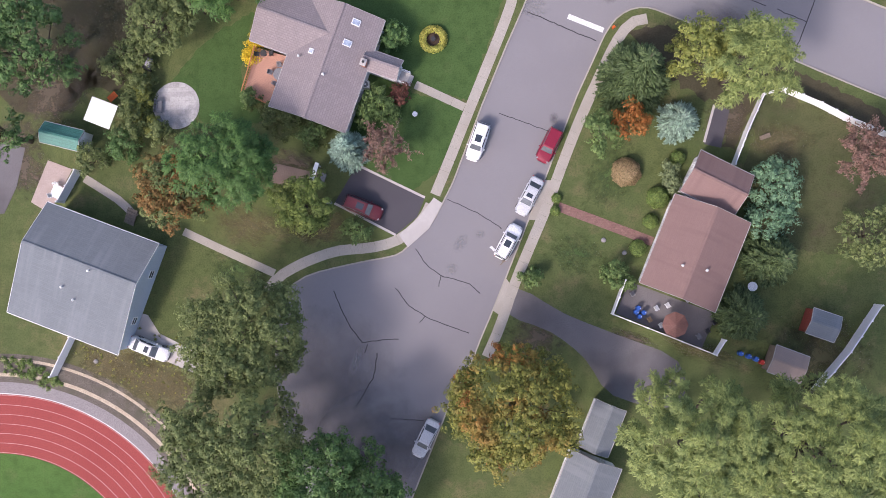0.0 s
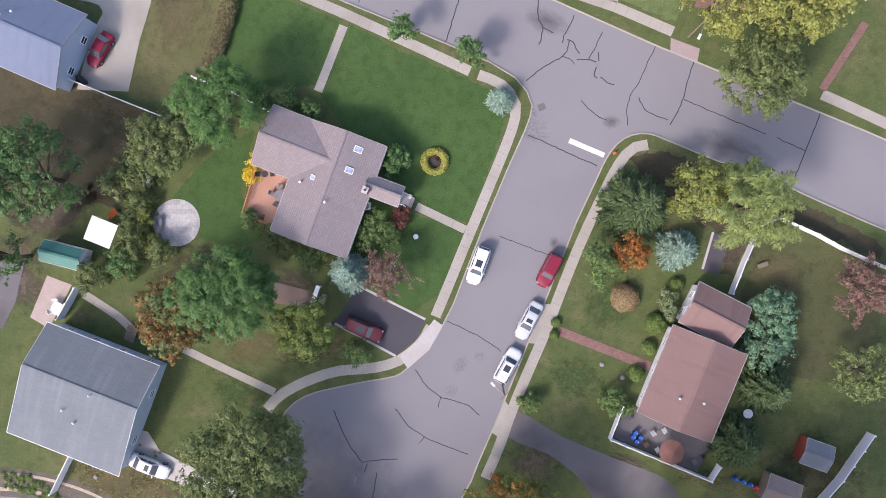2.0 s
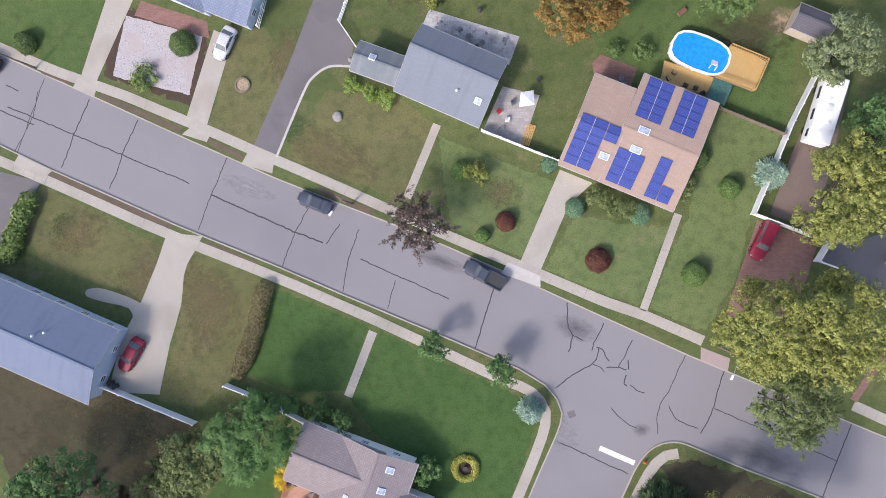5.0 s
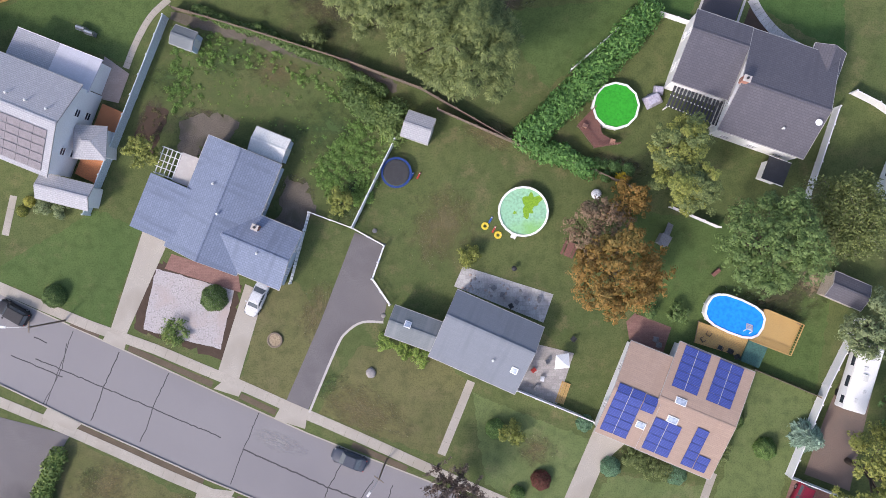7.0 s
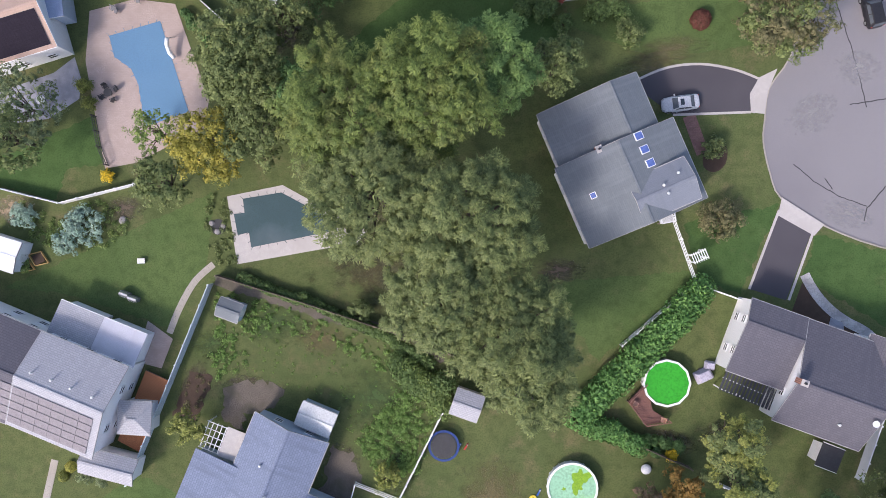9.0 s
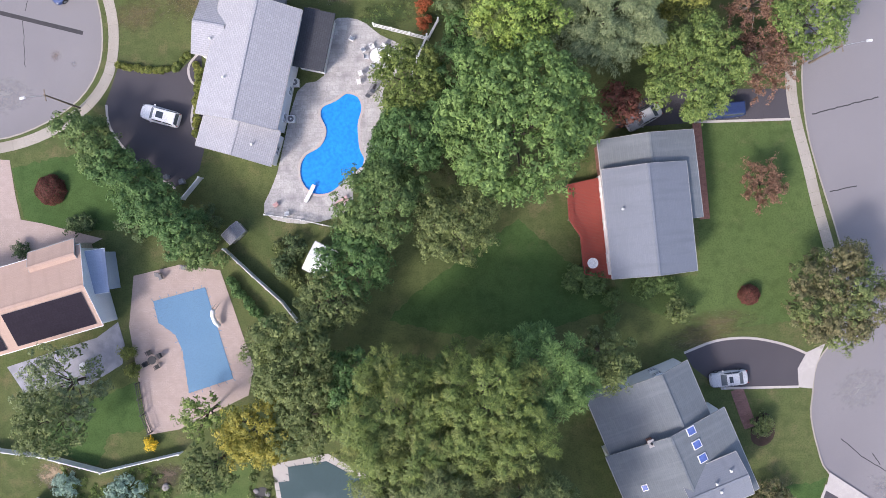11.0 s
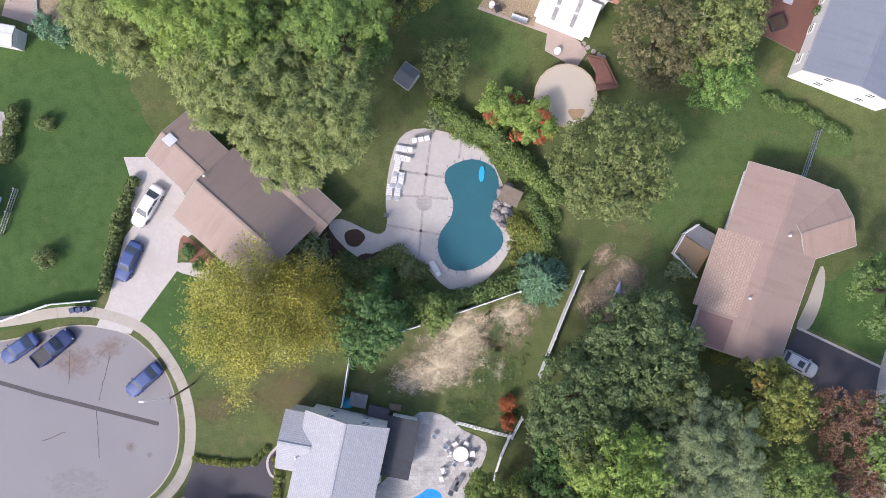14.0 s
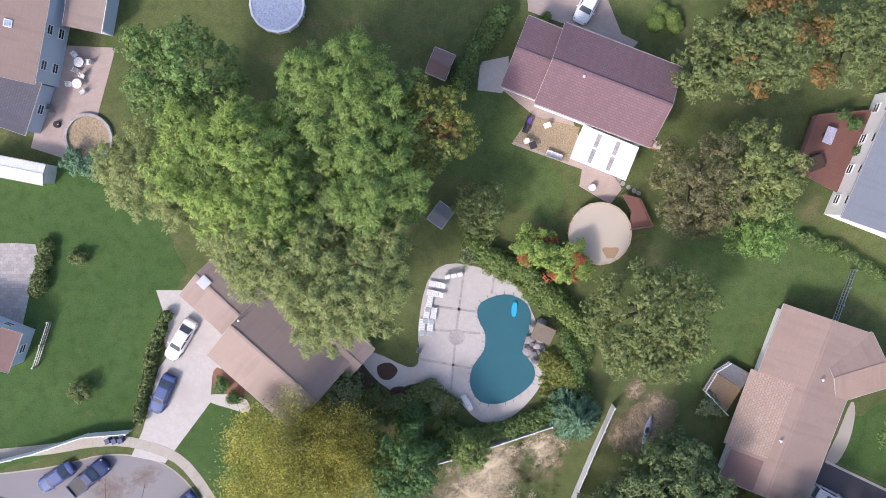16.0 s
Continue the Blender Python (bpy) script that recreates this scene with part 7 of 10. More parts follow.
main, east, west = roads
for pts in ([(-62.32, 73.40), (-39.39, 63.41)], [(-36.78, 61.97), (-26.75, 57.35), (-22.93, 55.83)], [(-18.42, 53.76), (-7.78, 48.82)], [(-65.35, 73.86), (-58.97, 71.10)]):
    seam(main, pts, 0.14)
for pts in ([(-58.30, 75.26), (-59.06, 72.12), (-60.54, 69.33), (-61.66, 67.60)], [(-51.80, 74.04), (-53.80, 69.88), (-55.50, 65.70)], [(-45.73, 71.43), (-47.92, 66.94), (-48.52, 64.85), (-49.55, 62.99)], [(-34.54, 66.64), (-36.71, 61.97), (-38.39, 57.68)], [(-24.63, 60.21), (-26.41, 57.13), (-28.06, 53.01)],
            [(-20.81, 58.07), (-22.58, 55.69)], [(-18.53, 57.34), (-19.81, 53.92), (-20.69, 49.80)], [(-14.16, 51.09), (-15.16, 47.67)], [(-2.31, 49.91), (-4.62, 42.77)], [(6.58, 48.2), (6.51, 46.5), (6.57, 45.28), (7.11, 44.19), (6.76, 42.56), (6.56, 42.22)],
            [(7.11, 44.19), (8.39, 43.63)],
            [(10.82, 45.64), (10.28, 44.43), (9.6, 43.35), (9.39, 42.4)],
            [(9.93, 42.8), (10.74, 42.45), (10.87, 41.84), (11.41, 41.03)],
            [(10.2, 42.66), (9.93, 41.44), (9.39, 40.77), (7.7, 39.83), (6.34, 39.03), (4.99, 37.81)],
            [(9.45, 40.77), (10.46, 40.35), (10.8, 39.74)],
            [(11.07, 40.35), (12.41, 40.34), (13.55, 39.93)],
            [(14.1, 43.51), (13.42, 41.96), (12.48, 40.34)],
            [(13.62, 41.14), (13.75, 40.06), (13.28, 38.98), (13.07, 38.44), (13.47, 38.1)],
            [(13.81, 38.16), (14.75, 37.55), (15.48, 37.21)],
            [(11.52, 35.47), (12.39, 34.38), (13.72, 33.36), (14.53, 33.02)],
            [(20.43, 41.76), (19.56, 40.08), (18.42, 37.39), (17.41, 36.05), (16.94, 34.36), (17.06, 32.33)],
            [(18.35, 35.7), (18.94, 34.49), (19.4, 33.94), (20.73, 33.33), (21.86, 32.99)],
            [(25.2, 40.38), (24.4, 38.36), (23.86, 36.35), (23.19, 34.33), (22.06, 32.32)],
            [(23.73, 35.33), (33.22, 31.08)], [(34.52, 30.61), (37.76, 29.07)], [(39.62, 33.40), (37.76, 28.74), (36.10, 24.73)], [(5.19, 31.34), (7.34, 30.45), (10.02, 29.09), (13.36, 27.60)],
            [(1.60, 19.27), (4.81, 18.03), (7.47, 16.95)], [(-4.66, 9.11), (-0.77, 7.14), (1.76, 5.40)], [(-8.63, 3.22), (-7.30, 1.17), (-5.62, -0.08), (-2.26, -1.07), (-0.94, -2.30)], [(-5.62, -0.08), (-5.85, -1.42)], [(-11.08, -1.48), (-9.61, -3.54), (-7.06, -5.26), (-2.36, -6.99)], [(-7.60, -4.91), (-8.29, -5.71)],
            [(-18.62, -1.72), (-17.62, -4.11), (-16.62, -6.16), (-15.27, -7.87)], [(-15.27, -8.00), (-13.08, -7.76), (-10.83, -7.58)], [(-14.59, -8.21), (-14.95, -9.23)], [(-13.38, -9.24), (-13.97, -12.28), (-16.07, -15.64)], [(-12.00, -17.14), (-7.93, -17.37)], [(-57.54, 76.79), (-58.91, 73.19), (-61.20, 67.64)], [(-62.42, 76.04), (-60.86, 75.31)]):
    seam(main, pts)
for pts in ([(24.27, 127.63), (26.52, 125.61), (29.09, 123.91), (32.64, 122.53)], [(27.82, 125.91), (28.78, 124.57)], [(34.79, 124.79), (32.63, 122.20), (32.30, 120.89)], [(29.36, 146.59), (31.23, 140.64), (32.77, 134.03)], [(30.83, 134.41), (34.91, 134.97)], [(21.34, 165.61), (29.06, 167.47)], [(23.31, 156.53), (26.45, 157.15)]):
    seam(east, pts)
for pts in ([(-75.12, 185.63), (-75.30, 181.63)], [(-72.18, 178.94), (-71.91, 172.94)], [(-70.44, 184.91), (-71.83, 179.60)], [(-78.58, 175.00), (-75.89, 175.98)]):
    seam(west, pts, 0.07)
strip("tarred_crack", [(-91.91, 184.47), (-78.52, 180.47), (-64.84, 176.87)], 0.5, "tar", -0.119, -0.113, west, "broad tarred trench seam")
strip("stop_line", [(10.10, 30.65), (14.24, 28.82)], 0.62, "line", -0.119, -0.112, main, "white painted stop line")
part("manhole_cover", Geo().cyl(0, 0, -0.121, -0.11, 0.36, 0.36, 24), "grey", main, "iron manhole cover", Matrix.Translation((*(13.60, 39.70), 0)))
part("road_patch", Geo().box(0, 0, -0.117, 0.9, 0.8, 0.008, 20), "worn_blacktop", main, "", Matrix.Translation((*(6.84, 34.73), 0)))

# Tree shade painted onto the road as soft dark blobs.
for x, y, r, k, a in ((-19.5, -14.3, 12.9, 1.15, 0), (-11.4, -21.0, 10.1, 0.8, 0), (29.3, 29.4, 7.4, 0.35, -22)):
    blob(x, y, r, r * k, a, "fade_tar_shade", "stretch of asphalt darkened to stand for tree shade", "asphalt_shade_and_stain", "stain", -0.1365)

# ---------- running track ----------
TRACK, R_OUT, R_IN = (-60.5, -40.0), 26.14, 18.89
track = thing("running_track", *TRACK, 0, 0, "red running track with white lane lines", "track", "", "structure")
part("track_surface", Geo().ring(0, 0, -0.05, 0.02, R_IN, R_OUT, 160), "track", track)
for i in range(7):
    r = R_IN + 0.1 + i * (R_OUT - R_IN - 0.2) / 6
    part("lane_line", Geo().ring(0, 0, 0.0, 0.026, r - 0.03, r + 0.03, 160), "track_line", track)
part("walk", Geo().ring(0, 0, -0.05, 0.024, R_OUT + 0.12, R_OUT + 1.5, 160), "track_walk", track, "grey asphalt walk round the track")
part("rim", Geo().ring(0, 0, -0.04, 0.03, R_OUT + 0.02, R_OUT + 0.12, 160), "line", track)
part("dirt_belt", Geo().ring(0, 0, -0.05, 0.014, R_OUT + 1.5, R_OUT + 5.0, 160), "grey_dirt", track)
part("outer_kerb", Geo().ring(0, 0, -0.05, 0.03, R_OUT + 2.2, R_OUT + 2.65, 160), "sand", track)
part("outer_kerb", Geo().ring(0, 0, -0.05, 0.03, R_OUT + 4.1, R_OUT + 4.45, 160), "sand", track)
part("infield", Geo().cyl(0, 0, -0.05, 0.012, R_IN - 0.1, R_IN - 0.1, 120), "field", track)

# ---------- cars ----------
ROADZ = -0.12
PARK = "cars parked along the kerb"
car(-0.92, 15.75, -110.2, 4.69, "white", "suv", "white car with dark sunroof parked at the kerb", PARK, True, z=ROADZ)
car(7.53, 15.14, -117.5, 4.32, "red", "suv", "dark red car parked at the kerb", PARK, z=ROADZ)
car(5.06, 9.14, -118.6, 4.89, "silver", "sedan", "silver sedan with sunroof parked at the kerb", PARK, True, z=ROADZ)
car(2.51, 3.81, 61.0, 4.54, "white", "suv", "white estate car with roof rails at the kerb", PARK, True, True, z=ROADZ)
car(-7.70, -19.37, -117.2, 4.85, "silver", "sedan", "silver-grey sedan parked in tree shade", PARK, z=ROADZ)
car(-14.72, 8.21, -23.2, 4.86, "maroon", "suv", "maroon car with dark roof glass on a driveway", "", True, True)
car(-41.11, -8.40, -22.1, 5.20, "white", "sedan", "white sedan on a concrete driveway", "", True)
car(-23.71, 60.75, 157.1, 4.42, "dark", "sedan", "dark blue-grey sedan parked at the kerb", PARK, z=ROADZ)
car(-3.34, 51.70, 150.4, 5.34, "dark", "pickup", "dark pickup truck parked at the kerb", PARK, z=ROADZ)
car(-46.84, 42.48, -121.2, 4.60, "red", "sedan", "red car on a pale concrete driveway")
car(29.45, 55.25, -116.3, 4.92, "red", "suv", "bright red car on a paver driveway", "", False, True)
car(-34.47, 80.24, -115.6, 4.30, "silver", "sedan", "silver car on a narrow driveway")
car(-64.60, 79.20, 150.0, 4.30, "black", "suv", "black car parked at the kerb", PARK, z=ROADZ)
car(-65.21, 52.03, -120.3, 4.30, "white", "sedan", "white car beside the hedge")
car(11.04, 134.88, -173.6, 4.40, "silver", "sedan", "silver car with dark glass on the blacktop drive", "", True)
car(33.18, 145.19, 102.2, 4.30, "black", "suv", "black car on the turning circle", "", z=ROADZ)
car(-55.27, 166.67, 163.6, 4.81, "white", "suv", "white car on the dark driveway court", "", True)
car(-66.23, 182.21, -139.0, 4.97, "blue", "sedan", "blue car parked on the turning circle", PARK, z=ROADZ)
car(-80.65, 186.07, -146.3, 4.9, "blue", "sedan", "bright blue sedan at the turning circle", PARK, z=ROADZ)
car(-76.64, 186.13, 39.2, 5.40, "navy", "pickup", "dark blue pickup at the turning circle", PARK, z=ROADZ)
car(-67.64, 196.08, -115.6, 4.97, "blue", "sedan", "dark blue sedan on the pale driveway")
car(-65.31, 202.43, -122.2, 5.40, "white", "sedan", "white sedan on the pale driveway")
car(-18.57, 239.92, -117.2, 4.30, "white", "suv", "white car on the paver driveway")
car(9.99, 183.32, -29.1, 4.38, "silver", "wagon", "pale silver car on the dark driveway", "", True)
car(-77.75, 151.92, -98.4, 4.41, "red", "suv", "dark red car on the paver drive", "", False, True)
car(1.56, 165.47, -151.9, 4.48, "silver", "sedan", "silver car under the trees")
car(11.13, 166.14, -175.4, 4.30, "navy", "suv", "dark blue car on the shaded driveway")

# ---------- fences ----------
fence([(28.67, 12.26), (30.31, 16.30), (32.21, 20.39), (34.46, 20.99), (38.56, 19.10), (41.69, 17.31), (45.93, 15.37), (57.77, 10.41)], 1.8, "white vinyl privacy fence")
fence([(15.95, -0.92), (14.43, -4.85), (20.29, -7.28), (26.10, -9.70), (27.17, -8.01)], 1.6, "white vinyl fence round the cluttered patio")
fence([(44.58, -4.19), (40.98, -9.45), (37.21, -13.81)], 1.9, "weathered white board fence")
fence([(-50.49, -6.78), (-52.93, -11.55)], 1.8, "white vinyl fence beside the house")
fence([(-49.72, 13.43), (-51.95, 9.61)], 1.8, "white vinyl screen beside the patio")
fence([(-50.20, 38.67), (-38.93, 34.05)], 1.8, "white vinyl privacy fence")
fence([(-35.02, 38.71), (-30.16, 36.76), (-25.33, 34.14)], 1.8, "white vinyl fence beside the house")
fence([(-3.41, 68.93), (5.56, 65.09)], 1.4, "low white vinyl fence")
fence([(36.67, 76.72), (32.72, 69.03), (28.19, 58.39), (35.40, 55.41)], 1.9, "tall white vinyl fence round the yard")
fence([(-30.31, 82.12), (-27.80, 90.61), (-22.64, 88.59), (-18.87, 86.40), (-20.38, 82.45), (-18.33, 79.30)], 1.3, "low white rail fence", kind="rail")
fence([(-22.62, 88.71), (-19.79, 94.16), (-17.25, 99.06)], 1.6, "white vinyl fence between the gardens")
fence([(-54.96, 90.90), (-49.79, 102.76), (-44.66, 114.55)], 1.9, "pale blue-white vinyl fence", "fence_blue", "fence_blue")
fence([(15.14, 90.26), (20.66, 87.74)], 1.6, "white vinyl fence at the back lawn")
fence([(34.54, 101.44), (30.85, 90.85)], 1.8, "white vinyl fence beside the house")
fence([(-53.41, 126.67), (-62.71, 124.55), (-69.92, 126.44), (-78.22, 127.55)], 1.5, "white vinyl fence round the garden")
fence([(10.00, 121.51), (12.51, 114.04), (3.78, 106.70)], 1.4, "white picket fence beside the lawn", kind="rail")
fence([(13.99, 113.23), (18.57, 111.52)], 1.4, "white vinyl fence between the gardens")
fence([(-43.82, 115.61), (-34.67, 112.66), (-22.67, 108.50), (-14.06, 105.06), (-3.58, 98.65)], 1.7, "dark weathered board fence", "wood", "wood", kind="wood")
fence([(-12.05, 102.49), (-2.89, 98.20), (6.33, 94.74), (11.56, 92.28)], 1.7, "grey weathered board fence", "wood", "wood", kind="wood")
fence([(-37.62, 187.22), (-33.99, 188.30)], 1.5, "white vinyl fence between the gardens")
fence([(-30.63, 189.37), (-22.34, 192.16)], 1.5, "white vinyl fence behind the pool")
fence([(-42.03, 185.02), (-43.07, 179.13)], 1.7, "pale vinyl fence beside the house")
fence([(-29.84, 176.90), (-23.42, 175.14), (-22.22, 177.36)], 1.3, "white rail fence round the patio", kind="rail")
fence([(-50.54, 159.21), (-52.68, 156.72)], 1.6, "white vinyl screen beside the driveway")
fence([(-47.81, 150.74), (-44.38, 147.51), (-41.08, 144.48), (-39.12, 142.01)], 1.5, "grey-white board fence beside the lawn", "white_dirty", "white_dirty")
fence([(-15.20, 194.44), (-17.50, 189.08), (-20.21, 182.31)], 1.8, "pale weathered board fence", "white_dirty", "white_dirty")
fence([(-92.31, 186.76), (-82.85, 189.17), (-76.79, 191.18), (-71.74, 191.57)], 1.7, "curved white vinyl fence")
fence([(10.06, 204.19), (12.02, 210.17)], 1.3, "thin metal fence across the lawn", "metal", "metal", kind="rail")
fence([(-42.93, 154.74), (-38.65, 154.05), (-33.51, 152.82)], 1.2, "low rail fence beside the pool", "white_dirty", "white_dirty", kind="rail")
fence([(-58.52, 134.97), (-57.91, 131.24), (-57.07, 129.06)], 1.3, "dark metal garden fence", "dark", "dark", kind="rail")
fence([(24.48, 70.95), (31.94, 67.65)], 1.3, "weathered wooden fence beside the lawn", "wood", "wood", kind="wood")
fence([(-82.44, 199.29), (-80.46, 204.60)], 1.2, "thin metal garden fence", "metal", "metal", kind="rail")

fence([(35.4, 52.74), (36.78, 54.99)], 1.9, "tall white vinyl fence beside the driveway")
fence([(35.85, 52.67), (38.58, 51.63), (38.17, 48.98)], 1.1, "low white rail fence beside the driveway", kind="rail")
fence([(43.56, 52.37), (44.8, 54.21)], 1.9, "white vinyl fence beside the driveway")
fence([(41.09, 48.68), (43.66, 47.12), (44.88, 46.65)], 0.8, "low white rail fence along the driveway", kind="rail")
fence([(-23.56, 175.49), (-24.69, 172.98), (-25.56, 170.33)], 1.3, "white rail fence beside the burning bushes", kind="rail")

fence([(36.46, 103.18), (39.04, 101.78), (41.47, 99.99)], 1.8, "white vinyl fence round the far garden")

# ---------- swimming pools ----------
basin = thing("swimming_pool", -34.33, 163.30, 0, 0, "kidney-shaped swimming pool with bright blue water", "pool")
px, py = (-34.33, 163.30)
loc = [(x - px, y - py) for x, y in POOL_BLUE]
part("basin_wall", Geo().prism(loc, -1.5, -1.4), "water_blue", basin)
g = Geo()
for i, (x, y) in enumerate(loc):
    x2, y2 = loc[(i + 1) % len(loc)]
    g.poly([(x, y, -1.45), (x2, y2, -1.45), (x2, y2, 0.02), (x, y, 0.02)])
part("basin_wall", g, "water_blue", basin)
part("water", Geo().prism(loc, -0.3, -0.1), "water_blue", basin, "bright blue clear water")
strip("coping", loc + loc[:1], 0.3, "pale_concrete", -0.02, 0.075, basin, "", 0.0)
bd = thing("diving_board", -37.91, 156.75, 0.06, 62, "white diving board at the pool's edge", "diving board")
part("board", Geo().box(0.5, 0, 0.42, 2.3, 0.45, 0.06), "furn_white", bd)
part("stand", Geo().box(-0.3, 0, 0.2, 0.6, 0.4, 0.4), "furn_white", bd)
PATIO_BLUE = [(-35.05, 177.37), (-31.73, 177.74), (-29.09, 175.86), (-26.45, 174.37), (-26.88, 171.73), (-28.89, 169.22), (-28.80, 165.11), (-30.29, 161.27), (-32.44, 159.43), (-33.14, 155.19), (-38.47, 153.63), (-43.25, 155.00), (-41.61, 159.70), (-39.12, 169.32), (-35.91, 171.15)]
patio_blue = tagged(filled("patio", spline(PATIO_BLUE, True, 3), [POOL_BLUE], 0.045, "patio_stone", None, "pale grey stone patio round the pool", 0.05), "", "patio", "", "structure")


def cover_pool(pts, z, material, label, smooth=0):
    """A pool under a taut cover, with its straps."""
    line = spline(pts, True, smooth) if smooth else list(pts)
    cx, cy = sum(p[0] for p in line) / len(line), sum(p[1] for p in line) / len(line)
    root = thing("swimming_pool", cx, cy, 0, 0, label, "pool")
    loc = [(x - cx, y - cy) for x, y in line]
    part("cover", Geo().prism(loc, 0.0, z), material, root)
    rim = resample(loc + loc[:1], 1.0)
    for x, y in rim[:-1]:
        d = math.hypot(x, y)
        a = math.degrees(math.atan2(y, x))
        part("strap", Geo().box(x * (1 + 0.14 / d), y * (1 + 0.14 / d), z, 0.5, 0.05, 0.02, a), material, root)
    return root


def patio(pts, material, label, smooth=0, z=0.04):
    return patch("patio", pts, material, label, "patio", z, smooth=smooth)


patio([(-42.75, 125.05), (-36.02, 126.28), (-25.94, 120.56), (-27.18, 119.23), (-41.67, 116.89)], "pale_concrete", "pale concrete pool surround")
cover_pool([(-40.83, 124.74), (-36.18, 125.40), (-29.31, 121.63), (-29.59, 120.76), (-39.92, 118.90), (-40.16, 120.67), (-41.53, 120.42), (-41.96, 122.93), (-40.66, 123.05)], 0.075, "cover_dark", "swimming pool under a dark green cover")
patio([(-59.05, 147.69), (-53.46, 148.97), (-48.60, 148.24), (-44.70, 136.64), (-45.42, 133.29), (-53.73, 129.32), (-57.54, 128.67), (-58.67, 135.42), (-59.67, 141.63)], "paver_pink", "pinkish paver pool terrace")
cover_pool([(-56.71, 144.63), (-50.45, 146.24), (-47.21, 135.32), (-52.52, 133.62), (-53.26, 138.74), (-54.12, 140.63), (-56.13, 142.13)], 0.075, "cover_blue", "angular swimming pool under a blue cover")
patio([(-34.45, 211.00), (-30.54, 210.58), (-26.49, 208.59), (-24.33, 204.88), (-22.80, 199.55), (-23.84, 196.20), (-26.94, 192.97), (-30.58, 192.44), (-33.88, 195.57), (-37.84, 197.06), (-41.16, 196.27), (-44.42, 199.65), (-42.95, 200.71), (-39.01, 198.95), (-37.68, 199.88), (-37.78, 203.62), (-36.69, 208.91)], "pale_concrete", "pale concrete pool terrace with dark joints", 3)
cover_pool([(-27.73, 207.47), (-25.44, 206.61), (-24.65, 204.88), (-24.91, 202.89), (-25.63, 201.03), (-24.64, 199.56), (-24.17, 197.88), (-25.29, 196.20), (-27.93, 194.66), (-30.58, 194.81), (-31.76, 196.77), (-31.49, 198.92), (-30.17, 200.92), (-30.03, 202.92), (-30.88, 204.91), (-30.42, 206.56)], 0.08, "cover_green", "kidney-shaped pool under a teal cover", 3)
for pts in ([(-32.36, 210.85), (-33.45, 202.53)], [(-33.45, 202.27), (-34.01, 196.24)], [(-28.84, 210.31), (-29.24, 207.55)], [(-37.45, 203.48), (-30.56, 202.92)], [(-37.81, 199.95), (-31.49, 198.78)], [(-36.71, 206.27), (-30.81, 205.44)]):
    tagged(strip("patio_joint", pts, 0.28, "paver_grey", 0.03, 0.048, None, "brown paver joint in the terrace"), "", "patio joint", "", "structure")
tagged(part("patio_medallion", Geo().cyl(0, 0, 0.03, 0.052, 0.95, 0.95, 32), "paver_grey", None, "round paver medallion in the terrace", Matrix.Translation((*(-33.32, 202.47), 0))), "", "patio", "", "structure")
pool = round_pool(8.9, 102.3, 2.8, 1.25, "water_green", "round above-ground pool with bright green water", seg=12)
deck([(4.41, 100.15), (6.55, 102.27), (7.30, 99.06), (9.27, 97.84), (6.35, 97.46)], 0.9, "deck_brown", "small brown wooden pool deck", ("deck_brown", (0, 3, 4)))
pool = round_pool(-2.2, 90.1, 3.0, 1.2, "water_algae", "round above-ground pool with cloudy green water", seg=24)
rng = random.Random(4)
for ax, ay, ar in ((0.1, 1.0, 1.25), (-0.9, 0.9, 0.85), (1.0, 1.2, 0.95), (0.5, 0.1, 0.65), (-0.3, 1.75, 0.75), (1.7, 0.6, 0.55), (-1.6, 0.7, 0.45), (0.6, 1.7, 0.7), (2.0, 1.0, 0.4), (-1.5, 1.3, 0.5), (-0.5, 0.1, 0.35), (1.2, -0.2, 0.25), (-1.0, -0.1, 0.2), (0.2, -0.5, 0.22)):
    ph = [rng.uniform(0, math.tau) for _ in range(5)]
    ring_pts = [(a, ar * (1 + sum(0.13 * math.sin((k + 2) * a + ph[k]) for k in range(5)))) for a in [i * math.tau / 40 for i in range(40)]]
    part("algae", Geo().prism([(ax + r * math.cos(a), ay + r * math.sin(a)) for a, r in ring_pts], 1.06, 1.075 + rng.uniform(0, 0.012)), "algae", pool, "floating yellow-green algae")
ox, oy, orad = 22.25, 77.3, 3.6
pool = round_pool(ox, oy, orad, 1.25, "water_blue", "oval above-ground pool with vivid blue water", 0.6, -24, 16, square=0.7)
deck([(25.72, 78.06), (29.84, 76.20), (28.25, 72.67), (23.86, 74.46)], 1.1, "wood_new", "honey-coloured wooden pool deck", ("wood_new", (0, 1, 2)), ang=-24)
deck([(18.26, 76.70), (24.00, 74.46), (23.18, 72.35), (17.70, 74.18)], 0.6, "wood_new", "honey-coloured wooden lower deck", None, ang=-24)
pool = round_pool(-17.0, 214.5, 3.6, 1.2, "water_brown", "round pool under a tan leaf-stained cover", seg=20, wall="sand", rim="sand", level=0.03)
part("leaf_litter", Geo().prism([((0.8 + 0.25 * math.sin(3 * a)) * math.cos(a) + 1.2, -2.2 + (0.9 + 0.3 * math.cos(2 * a)) * math.sin(a)) for a in [i * math.tau / 32 for i in range(32)]], 1.165, 1.18), "deck_tan", pool, "heap of sodden brown leaves")
deck([(-14.47, 218.88), (-12.68, 218.42), (-11.23, 215.34), (-13.78, 214.97), (-13.43, 216.96)], 1.0, "deck_brown", "brown wooden pool deck", ("deck_brown", (0, 1, 2)))
M["cover_pale"] = mat("pale_blue_cover", (0.55, 0.58, 0.68), (0.50, 0.53, 0.63), 0.5, 5.0, 0.6)
